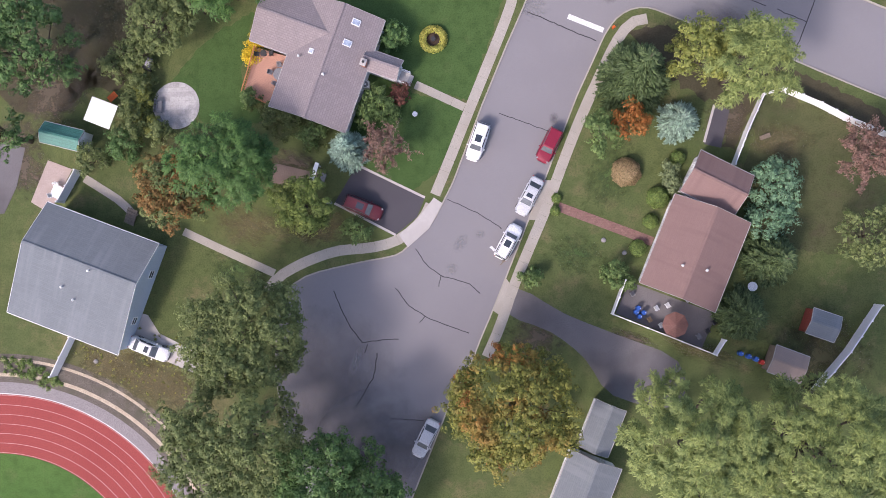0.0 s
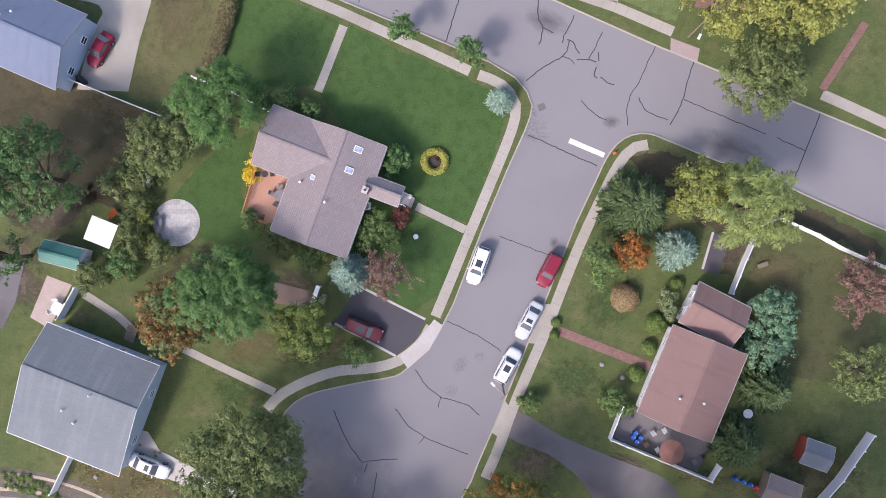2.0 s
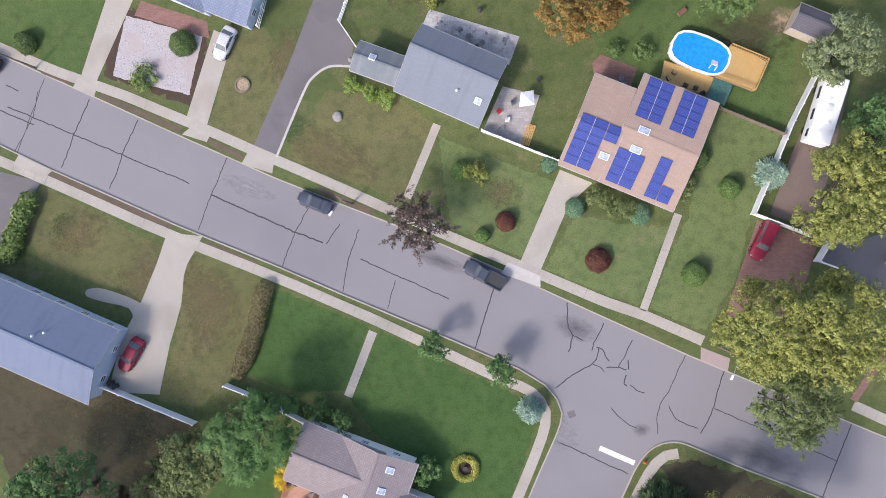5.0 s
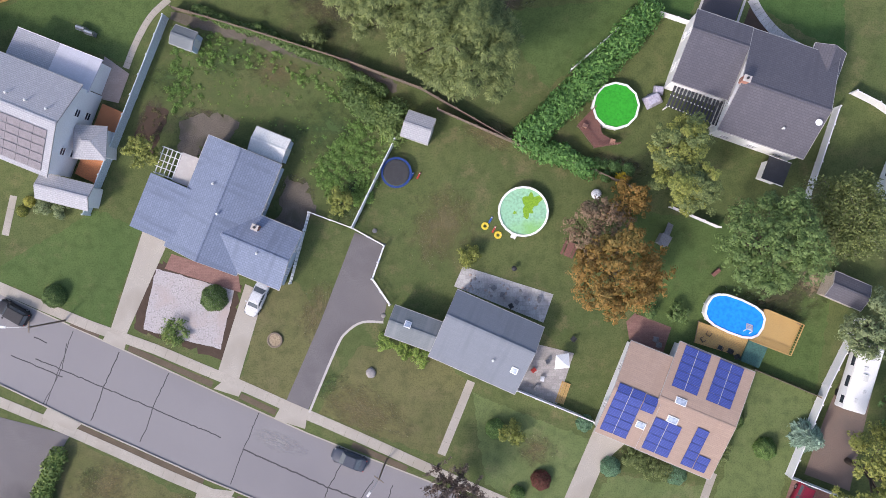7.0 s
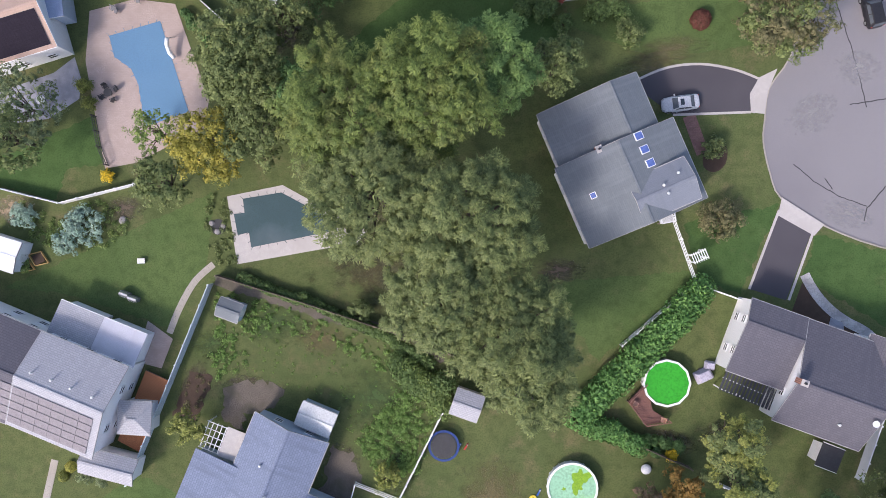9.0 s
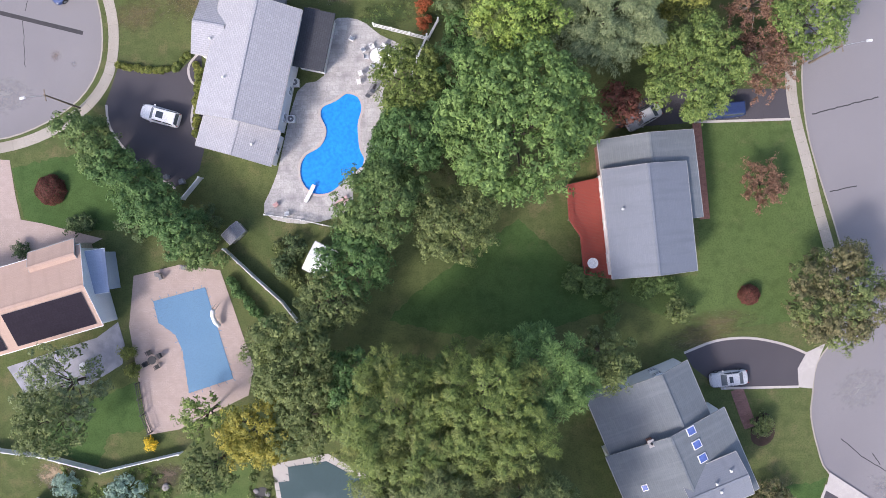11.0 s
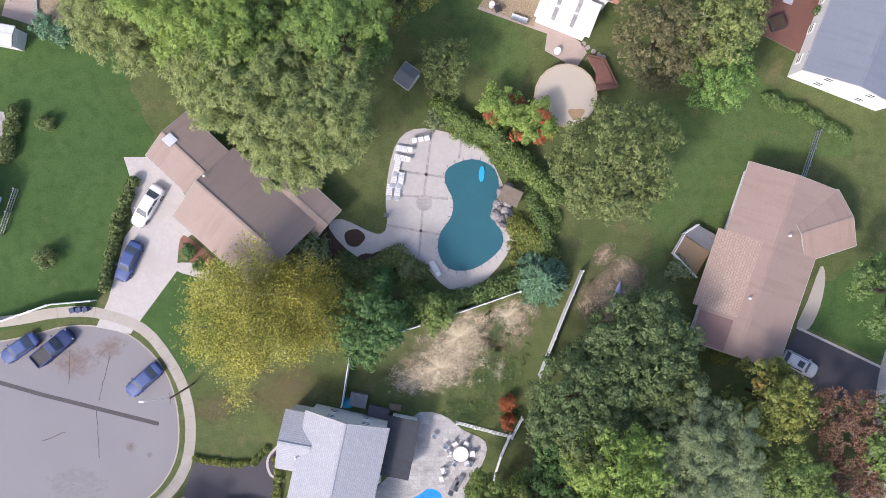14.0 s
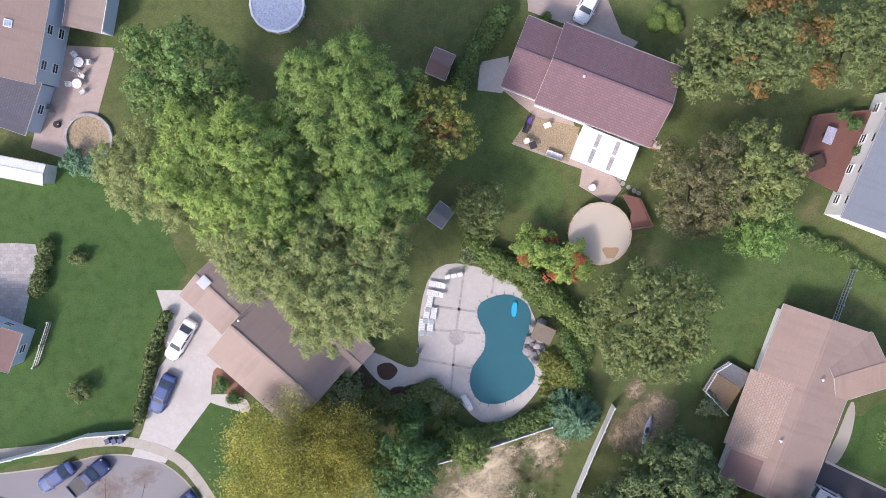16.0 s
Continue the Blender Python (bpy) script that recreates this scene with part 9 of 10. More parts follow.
bushes("grey_green", "pale white-flowered shrub in the border", (-35.3, 195.0, 1.1), (-31.9, 211.9, 1.0), (-31.8, 212.9, 0.9), (-4.1, 194.6, 1.3), (-46.7, 197.3, 2.4))
bushes("deep", "dark shrub in the planting bed", (7.0, 95.4, 0.7), (8.7, 95.1, 0.6), (10.3, 94.7, 0.6), (7.7, 94.1, 0.5), (-60.6, 197.1, 0.8), (-59.3, 195.4, 0.7))
for row in ((-57.7, 153.8, 2.0), (-65.8, 153.7, 1.1), (-64.1, 154.2, 0.9), (-72.2, 150.8, 0.9), (-49.2, 154.6, 1.4), (-40.6, 148.7, 1.3), (-39.3, 151.0, 1.2)):
    shrub(*row, "spruce", None, "dark evergreen shrub beside the wall")

# ---------- worn and shade-darkened ground ---
def worn(material, label, *rows, name="bare_or_shaded_patch"):
    for x, y, r, k, a in rows:
        blob(x, y, r, r * k, a, material, label, name)


worn("fade_sand", "bare sandy building lot", (-29.1, 185.5, 8.6, 0.62, 20), (-33.8, 182.5, 5.3, 0.6, 0), (-23.1, 188.4, 4.6, 0.8, 30))
worn("fade_straw", "pale straw-strewn bare earth", (-29.5, 186.8, 6.0, 0.75, 20), (-34.5, 181.9, 4.6, 0.5, 10), (-23.8, 189.1, 4.0, 0.6, 30), (-31.8, 183.2, 5.3, 0.7, 0))
worn("fade_sand", "bare sandy ground in the garden", (-11.4, 191.4, 4.6, 0.85, 0), (-74.4, 225.7, 2.9, 0.8, 0), (-12.5, 196.2, 2.6, 0.6, 40), (32.0, 81.0, 3.0, 0.8, 0), (-68.9, 124.0, 3.4, 0.7, 0))
worn("fade_soil", "bare trodden soil among the grass", (-56.9, 13.9, 4.2, 1.2, 60), (-51.4, 26.4, 6.3, 0.8, 0), (-39.9, 101.1, 4.1, 0.7, 0), (-29.6, 92.6, 3.1, 1.2, 0), (-41.3, 101.8, 3.7, 0.7, 0), (-47.4, 102.5, 2.0, 2.0, -25), (-23.3, 13.8, 4.8, 0.5, -20),
     (28.6, 17.9, 4.0, 0.8, 0), (-3.2, 115.5, 4.0, 0.5, 0), (-38.3, 195.8, 4.0, 0.5, 0), (9.8, 95.3, 4.0, 0.4, -20), (-55.3, 123.8, 3.4, 0.6, 0), (-35.3, 144.7, 4.0, 0.9, 0), (5.7, -7.8, 4.7, 0.8, 0), (15.8, 96.0, 4.0, 0.5, 0), (16.9, -7.9, 4.0, 0.3, -20))
# Dark blobs under the crowns: sparse turf plus shade put into the colour.
worn("fade_shade", "thin turf with tree shade in its dark colour", (-49.2, 30.5, 9.1, 0.9, 0), (-36.5, 15.5, 7.6, 0.6, 10), (-54.1, 30.2, 11.2, 0.8, 0), (38.2, -10.7, 7.9, 1.0, 0), (27.4, 79.1, 8.0, 0.6, 0), (-20.7, 166.5, 7.3, 1.4, 0), (-22.6, 119.8, 13.5, 0.9, 0))
worn("fade_dry", "sun-dried brown turf in the lawn", (-41.7, -12.7, 6.9, 0.6, -25), (-28.9, 6.3, 6.9, 0.5, -20), (-20.6, 5.8, 5.5, 0.4, 0), (-36.7, 46.9, 4.9, 1.4, -20), (-53.8, 57.6, 5.6, 0.7, 20), (-1.2, 61.5, 3.4, 0.8, 0), (-11.8, 88.7, 5.4, 1.2, -20), (-27.1, 78.8, 3.1, 1.6, -20), (-25.3, 115.8, 4.7, 0.7, 0), (-31.6, 107.8, 5.4, 0.5, -20),
     (-49.8, 180.7, 7.3, 0.7, 0), (7.9, 139.0, 5.3, 0.4, 0), (34.4, 15.0, 5.3, 0.6, 0), (24.7, -9.3, 7.9, 0.2, -22), (-21.9, 66.4, 8.2, 0.5, -25), (-5.5, 99.4, 6.1, 0.4, -20), (-47.4, -9.9, 4.2, 0.8, 0))
worn("fade_green", "rank bright green grass", (-25.3, 100.6, 6.8, 0.8, -20), (-22.7, 92.4, 3.4, 1.4, -20), (-55.6, 58.3, 2.1, 1.0, 0), (-55.0, 58.5, 2.1, 1.0, 0), (-37.7, 109.9, 6.1, 0.6, -20), (-42.4, -10.0, 1.7, 0.8, 0), (-30.4, 0.9, 4.8, 0.7, -20), (-25.99, 182.24, 3.0, 1.6, 0), (-28.97, 177.89, 4.6, 0.5, 0), (-24.98, 187.51, 2.0, 1.3, 0), (-23.68, 182.23, 1.6, 2.0, 0), (-27.9, 178.5, 4.0, 0.4, 0), (-23.2, 177.8, 2.7, 0.6, 0), (10.5, 2.2, 4.7, 0.7, -20), (14.7, 11.5, 6.0, 0.6, 60), (-26.6, 69.6, 4.1, 0.4, 20), (-44.7, 107.3, 4.1, 0.6, 0), name="grass_patch")

# ---------- patio furniture and clutter ----------
def set_of(x, y, r, n, mt, label, z=0.05, chair_mt=None, start=0.0):
    """A table with chairs round it."""
    table(x, y, r, mt, label, z)
    for i in range(n):
        a = start + i * 360 / n
        chair(x + (r + 0.45) * math.cos(radians(a)), y + (r + 0.45) * math.sin(radians(a)), a + 180, chair_mt or mt, "patio chair at the table", z)


set_of(-24.48, 24.33, 0.75, 5, "grey", "grey patio table on the deck", 0.82, "grey", 20)
set_of(-26.38, 26.93, 0.4, 2, "dark", "small dark side table on the deck", 0.82)
bench(-39.72, 21.05, 85, "grey slatted garden bench on the round patio", 0.06)
bench(-39.50, 19.20, 125, "grey slatted garden bench on the round patio", 0.06)
set_of(-29.38, 173.21, 0.9, 6, "furn_white", "white patio table beside the pool", 0.06)
for p, a in (((-31.46, 171.24), 200), ((-31.67, 170.24), 190), ((-28.27, 172.00), 80), ((-31.10, 174.02), 30), ((-32.42, 175.36), 60)):
    chair(*p, a, "furn_white", "white patio chair beside the pool", 0.06)
for p, a in (((-29.62, 169.76), 60), ((-30.22, 169.24), 60)):
    lounger(*p, a, "grey", "grey sun lounger beside the pool", 0.06)
lounger(-33.93, 156.12, 35, "coral", "red striped sun lounger beside the pool", 0.06)
chair(-41.71, 155.92, 120, "coral", "red plastic pool chair", 0.06)
chair(-40.39, 154.84, 100, "furn_white", "white plastic pool chair", 0.06)
for p, a in (((-34.33, 209.62), -75), ((-33.61, 209.74), -78), ((-32.89, 209.87), -80)):
    chair(*p, a, "furn_white", "white slatted chair on the pool terrace", 0.06)
for p, a in (((-35.58, 208.70), 170), ((-35.84, 207.65), 168), ((-36.44, 206.53), 78), ((-36.78, 205.21), 80), ((-35.99, 205.14), 80), ((-37.32, 203.82), 85), ((-36.40, 203.75), 85)):
    lounger(*p, a, "furn_white", "white sun lounger on the pool terrace", 0.06)
lounger(-32.16, 194.88, 120, "furn_white", "white sun lounger on the pool terrace", 0.06)
chair(-37.67, 201.09, 80, "grey", "grey chair on the pool terrace", 0.06)
fl = thing("pool_float", -26.62, 205.75, 0.09, 85, "bright blue pool float lying on the cover", "pool float")
part("body", Geo().prism([(0.95 * math.cos(i * math.tau / 24), 0.33 * math.sin(i * math.tau / 24)) for i in range(24)], 0, 0.12), paint("float_blue", (0.02, 0.38, 0.62), 0.4), fl)
part("pillow", Geo().box(0.65, 0, 0.15, 0.3, 0.4, 0.08), "float_blue", fl)
fall = thing("rock_waterfall", -24.32, 202.22, 0, 0, "stacked boulder waterfall at the pool", "waterfall")
for i, p in enumerate(((-24.32, 203.55), (-23.47, 204.08), (-24.78, 202.23), (-23.99, 201.56), (-24.97, 200.89), (-24.38, 200.09), (-23.21, 203.02), (-23.66, 202.35))):
    q = Geo()
    rr = random.Random(i)
    q.loft([[(0.55 * k * rr.uniform(0.8, 1.2) * math.cos(j * math.tau / 8), 0.55 * k * rr.uniform(0.8, 1.2) * math.sin(j * math.tau / 8), zz) for j in range(8)] for zz, k in ((0, 1.1), (0.4, 1.2), (0.75, 0.9), (0.95, 0.4))])
    part("boulder", q, "rock", fall, "", Matrix.Translation((p[0] - fall.location.x, p[1] - fall.location.y, 0)))
for i in range(14):
    q, rr = Geo(), random.Random(i + 50)
    q.loft([[(0.3 * k * rr.uniform(0.7, 1.3) * math.cos(j * math.tau / 7), 0.3 * k * rr.uniform(0.7, 1.3) * math.sin(j * math.tau / 7), zz) for j in range(7)] for zz, k in ((0, 1.1), (0.3, 1.2), (0.5, 0.6))])
    part("boulder", q, "dark_rock", fall, "", Matrix.Translation((rr.uniform(-0.7, 1.0), rr.uniform(-2.6, 1.0), rr.uniform(0.2, 0.7))))
part("slab_roof", Geo().box(0.9, 0.9, 1.35, 2.4, 1.9, 0.3, -25), "wood", fall, "weathered shingled cap")
part("slab_post", Geo().box(0.9, 0.9, 0.6, 1.6, 1.2, 1.2, -25), "rock", fall)
ky = thing("kayak", -11.11, 191.42, 0.02, 75, "pale lilac kayak lying on sandy ground", "kayak")
M["lilac"] = mat("lilac_plastic", (0.44, 0.42, 0.50), (0.38, 0.36, 0.44), 1.0, 6.0, 0.5)
part("hull", Geo().loft([[(x, -w, 0.3), (x, -w * 0.7, 0.05), (x, w * 0.7, 0.05), (x, w, 0.3), (x, 0, 0.38)] for x, w in ((-1.75, 0.05), (-1.0, 0.3), (0, 0.38), (1.0, 0.3), (1.75, 0.05))]), "lilac", ky, smooth=True)
part("cockpit", Geo().ring(0, 0, 0.36, 0.42, 0.3, 0.4, 20, 0.6), "dark", ky)
part("seat", Geo().box(0, 0, 0.38, 0.5, 0.3, 0.03), "dark", ky)
sl = thing("pool_slide", -48.81, 142.73, 0.06, 100, "white curved pool slide", "pool slide")
part("chute", Geo().tube([(-1.1, 0.0, 0.5), (-0.5, 0.3, 0.9), (0.3, 0.25, 1.5), (0.9, -0.1, 2.0)], 0.28, 0.24, 8), "furn_white", sl, smooth=True)
part("ladder", Geo().beam((0.9, -0.35, 2.0), (1.5, -0.35, 0.0), 0.06, 0.06).beam((0.9, 0.15, 2.0), (1.5, 0.15, 0.0), 0.06, 0.06), "metal", sl)
part("leg", Geo().tube([(-0.2, 0.3, 0), (-0.2, 0.3, 1.0)], 0.04), "metal", sl)
set_of(-56.67, 137.69, 0.5, 4, "dark", "dark metal table on the terrace", 0.06, "dark", 30)
for p, a in (((-55.99, 147.79), 260), ((-52.92, 148.63), 260), ((-55.59, 147.50), 200)):
    chair(*p, a, "grey", "grey chair on the terrace", 0.06)
parasol(21.36, -6.10, 1.5, "deck_brown", "closed-toned brown patio parasol", 0.05)
for p in ((17.24, -4.69), (17.63, -5.22), (18.10, -4.77), (17.52, -4.23)):
    barrel(*p, z=0.05)
for p, c in (((20.10, -6.25), "furn_white"), ((18.80, -5.57), "deck_tan"), ((19.62, -4.25), "furn_white"), ((20.93, -3.94), "furn_white"), ((16.89, -2.55), "grey"), ((25.43, -6.97), "dark"), ((26.23, -5.99), "dark"), ((24.44, -7.62), "grey"), ((23.24, -3.31), "grey")):
    chair(*p, 30, c, "worn patio chair among clutter", 0.05)
for p in ((30.03, -9.99), (29.13, -9.65), (30.86, -10.32)):
    barrel(*p, label="dark blue plastic barrel behind the fence")
barrel(31.50, -10.66, "red_plastic", "red plastic drum behind the fence")
table(30.61, -1.89, 0.55, "furn_white", "round white garden table")
set_of(-75.66, 234.16, 0.55, 3, "furn_white", "white patio table on the brick patio", 0.06, "furn_white")
set_of(-75.97, 231.76, 0.55, 3, "furn_white", "white patio table on the brick patio", 0.06, "furn_white", 60)
set_of(-80.42, 229.26, 0.5, 3, "grey", "grey metal table on the patio", 0.06, "grey")
chair(-79.14, 228.93, 180, "grey", "grey metal patio chair", 0.06)
barrel(-78.70, 227.27, "dark", "dark round fire pit", 0.05, 0.4, 0.4, "")
bench = thing("garden_bench", -25.17, 226.82, 0.06, 70, "purple cushioned bench on the patio", "bench")
part("seat", Geo().box(0, 0, 0.42, 1.9, 0.65, 0.1), "dark", bench)
part("cushion", Geo().box(0.55, 0, 0.52, 0.7, 0.6, 0.12), "purple_cloth", bench)
part("backrest", Geo().box(0, 0.33, 0.65, 1.9, 0.08, 0.5), "dark", bench)
for sx in (-0.85, 0.85):
    part("leg", Geo().box(sx, 0, 0.2, 0.08, 0.55, 0.4), "dark", bench)
bench = thing("garden_bench", -22.14, 223.42, 0.06, -20, "white cushioned bench on the patio", "bench")
part("seat", Geo().box(0, 0, 0.42, 1.9, 0.65, 0.1), "furn_white", bench)
part("backrest", Geo().box(0, -0.33, 0.65, 1.9, 0.08, 0.5), "grey", bench)
for sx in (-0.85, 0.85):
    part("leg", Geo().box(sx, 0, 0.2, 0.08, 0.55, 0.4), "grey", bench)
table(-22.99, 226.74, 0.4, "furn_white", "small white patio table", 0.06, 20, 0.3)
table(-24.59, 224.52, 0.4, "dark", "small dark patio table", 0.06, 20, 0.4)
barrel(-25.29, 225.04, "furn_white", "white patio heater base", 0.05, 0.35, 0.9, "")
barrel(-17.79, 219.73, "furn_white", "round white stool on the patio", 0.05, 0.42, 0.6, "")
for i, p in enumerate(((-14.71, 220.61), (-14.25, 220.16), (-13.60, 219.70), (-12.95, 219.31), (-12.43, 219.05))):
    st = part("stepping_stone", Geo().prism([(0.3 * math.cos(j * math.tau / 9), 0.26 * math.sin(j * math.tau / 9)) for j in range(9)], -0.03, 0.035), "paver_grey", None, "pale stepping stone in the lawn", pose(*p, 0, 0, 0, i * 37))
    tagged(st, "", "stepping stone", "stepping stones")
for p, c in (((-6.74, 88.51), "yellow_plastic"), ((-5.21, 87.39), "yellow_plastic")):
    rg = thing("swim_ring", *p, 0.0, 0, "yellow inflatable swim ring on the grass", "swim ring", "swim rings")
    part("tube", Geo().ring(0, 0, 0, 0.18, 0.2, 0.45, 20), c, rg)
    part("grip", Geo().box(0.33, 0, 0.2, 0.2, 0.05, 0.03), "furn_white", rg)
for p, c, l in (((-5.67, 88.08), "red_plastic", "red foam pool toy on the grass"), ((-6.05, 89.24), "blue_plastic", "blue foam pool toy on the grass"), ((-14.58, 94.75), "red_plastic", "red plastic toy beside the trampoline"), ((-15.40, 94.77), "blue_plastic", "blue plastic toy beside the trampoline")):
    ty = thing("toy", *p, 0.0, 60, l, "toy")
    part("body", Geo().box(0, 0, 0.1, 0.9, 0.22, 0.18, 0, 0.2), c, ty)
    part("knob", Geo().cyl(0.3, 0, 0.18, 0.28, 0.08, 0.06, 8), "furn_white", ty)
for p, a in (((-3.32, 87.41), 70),):
    ld = thing("pool_ladder", *p, 0, a, "white A-frame pool ladder", "ladder")
    for s in (-0.3, 0.3):
        part("rail", Geo().tube([(-0.5, s, 0), (0, s, 1.5), (0.5, s, 0.5)], 0.03), "furn_white", ld)
    for z in (0.3, 0.6, 0.9, 1.2):
        part("tread", Geo().box(-0.5 + z / 3, 0, z, 0.12, 0.6, 0.04), "furn_white", ld)
rock(-20.87, 71.11, 0.65, "large grey boulder on the front lawn")
dish = thing("satellite_dish", 6.57, 92.01, 0, 0, "white upturned dish on the back lawn", "dish")
part("bowl", Geo().dome(0, 0, 0.3, 0.62, 0.3, 20, 4), "furn_white", dish)
part("stand", Geo().cyl(0, 0, 0, 0.35, 0.08, 0.06, 8), "metal", dish)
stump = thing("planter_ring", -32.49, 75.22, 0, 0, "round wooden planter ring in the grass", "planter")
part("ring", Geo().ring(0, 0, -0.02, 0.25, 0.75, 0.95, 24), "wood", stump)
part("soil", Geo().cyl(0, 0, -0.02, 0.15, 0.78, 0.78, 24), "sand_tan", stump)
tb = thing("picnic_table", 3.18, 85.50, 0, 65, "weathered red picnic table on the lawn", "table")
part("tabletop", Geo().box(0, 0, 0.74, 1.8, 0.8, 0.05), "deck_brown", tb)
for s in (-0.65, 0.65):
    part("bench", Geo().box(0, s, 0.45, 1.8, 0.28, 0.05), "deck_brown", tb)
    part("trestle", Geo().beam((s, -0.7, 0.0), (s, 0.3, 0.74), 0.08, 0.1).beam((s, 0.7, 0.0), (s, -0.3, 0.74), 0.08, 0.1), "wood", tb)
bm_ = thing("garden_bench", 20.43, 82.42, 0, 40, "small wooden bench on the back lawn", "bench")
part("seat", Geo().box(0, 0, 0.42, 1.1, 0.5, 0.06), "deck_brown", bm_)
part("leg", Geo().box(-0.45, 0, 0.2, 0.08, 0.45, 0.4), "wood", bm_)
part("leg", Geo().box(0.45, 0, 0.2, 0.08, 0.45, 0.4), "wood", bm_)
part("backrest", Geo().box(0, 0.24, 0.65, 1.1, 0.06, 0.4), "deck_brown", bm_)
pl = thing("playset", 14.20, 86.38, 0, 60, "grey plastic play slide on the lawn", "playset")
part("tower", Geo().box(0, 0, 0.6, 1.3, 1.2, 1.2, 0, 0.1), "grey", pl)
part("chute", Geo().beam((0.6, 0, 1.1), (2.2, 0, 0.15), 0.7, 0.08), "grey", pl)
part("roof", Geo().box(0, 0, 1.7, 1.3, 1.2, 0.1), "grey", pl)
for sx in (-0.55, 0.55):
    for sy in (-0.5, 0.5):
        part("post", Geo().box(sx, sy, 1.4, 0.08, 0.08, 0.6), "grey", pl)
for p, a in (((-20.05, 88.23), 0), ((-19.22, 77.98), 0), ((-48.09, -9.94), 0)):
    rock(*p, 0.3, "pale stone beside the fence")
wl = thing("wood_pile", 2.14, 68.35, 0, 70, "stack of pale timber boards beside the fence", "wood pile")
for i in range(5):
    part("plank", Geo().box(0, -0.45 + i * 0.22, 0.12 + 0.06 * (i % 2), 2.6, 0.18, 0.1), "wood_new", wl)
um = thing("garden_umbrella", 1.94, 72.34, 0.05, 0, "folded white garden umbrella on the side patio", "parasol")
part("canopy", Geo().loft([[(-0.9, -0.9, 1.6), (0.9, -0.7, 1.6), (0.8, 1.0, 1.7), (-0.7, 0.8, 1.7)], [(-0.1, -0.1, 2.2), (0.1, -0.1, 2.2), (0.1, 0.1, 2.2), (-0.1, 0.1, 2.2)]]), "white", um)
part("pole", Geo().tube([(0, 0, 0), (0, 0, 2.2)], 0.03), "metal", um)
for p, c in (((-1.30, 71.19), "red_plastic"), ((-0.31, 70.16), "furn_white"), ((0.40, 72.18), "grey"), ((-1.00, 69.15), "grey"), ((-4.86, 80.27), "grey"), ((-3.19, 79.36), "grey"), ((-3.87, 78.90), "dark"), ((-0.48, 79.64), "grey"), ((-5.86, 81.11), "grey"), ((3.47, 74.83), "dark"), ((18.67, 74.56), "dark"), ((19.34, 75.21), "dark"), ((13.48, 73.98), "grey"), ((13.16, 74.66), "grey")):
    chair(*p, (p[0] * 40) % 360, c, "patio chair on the stone patio", 0.05)
bq = thing("barbecue", -3.39, 83.36, 0, 10, "black kettle barbecue at the patio edge", "barbecue")
part("kettle", Geo().dome(0, 0, 0.7, 0.32, 0.3, 16, 4), "dark", bq)
part("bowl", Geo().cyl(0, 0, 0.45, 0.7, 0.16, 0.32, 16), "dark", bq)
for i in range(3):
    part("leg", Geo().tube([(0.1 * math.cos(i * 2.1), 0.1 * math.sin(i * 2.1), 0.5), (0.3 * math.cos(i * 2.1), 0.3 * math.sin(i * 2.1), 0)], 0.02), "metal", bq)
tp = thing("storage_box", 24.43, 72.80, 0, -24, "green tarpaulin-covered box beside the deck", "box")
part("box", Geo().box(0, 0, 0.5, 2.2, 2.6, 1.0), "tarp_green", tp)
part("lid", Geo().box(0, 0, 1.03, 2.3, 2.7, 0.07), "tarp_green", tp)
for p in ((-55.17, 113.55), (-54.14, 112.99)):
    bq = thing("barbecue", *p, 0, -20, "silver gas barbecue behind the house", "barbecue")
    part("cart", Geo().box(0, 0, 0.42, 1.2, 0.55, 0.75), "grey", bq)
    part("hood", Geo().loft([[(-0.6, -0.3, 0.8), (0.6, -0.3, 0.8), (0.6, 0.3, 0.8), (-0.6, 0.3, 0.8)], [(-0.55, -0.12, 1.12), (0.55, -0.12, 1.12), (0.55, 0.12, 1.12), (-0.55, 0.12, 1.12)]]), "metal", bq)
    part("handle", Geo().beam((-0.4, -0.33, 0.95), (0.4, -0.33, 0.95), 0.04, 0.04), "metal", bq)
for p, a in (((-67.62, 117.16), -22), ((-65.86, 117.95), -22)):
    rb = thing("raised_bed", *p, 0, a, "raised wooden vegetable bed with green plants", "raised bed", "raised beds")
    part("frame", Geo().ring(0, 0, 0, 0.35, 1.25, 1.4, 4, 0.7), "wood_new", rb)
    part("soil", Geo().cyl(0, 0, 0, 0.25, 0.85, 0.85, 4), "mulch", rb)
shrub(-67.62, 117.16, 0.8, "lime", 0.8, "leafy vegetables in the raised bed", "vegetables")
tb = thing("patio_table", -53.22, 117.48, 0, 0, "low white and dark garden table on the lawn", "table")
part("tabletop", Geo().box(0, 0, 0.4, 0.9, 0.6, 0.05), "furn_white", tb)
part("leg", Geo().box(-0.35, 0, 0.19, 0.06, 0.5, 0.38), "dark", tb)
part("leg", Geo().box(0.35, 0, 0.19, 0.06, 0.5, 0.38), "dark", tb)
rock(-55.47, 122.43, 0.5, "flat pale boulder in the garden")
for p in ((-44.66, 121.90), (-43.99, 120.87), (-43.29, 121.53)):
    rock(*p, 0.35, "boulder beside the pool surround")
tagged(part("pond", Geo().cyl(0, 0, -0.02, 0.03, 0.95, 0.95, 24), "dark", None, "small dark garden pond", Matrix.Translation((*(-43.91, 121.41), 0))), "", "pond")
bqs = thing("covered_grill", 13.69, 103.26, 0, 10, "grey covered patio grill beside the house", "grill")
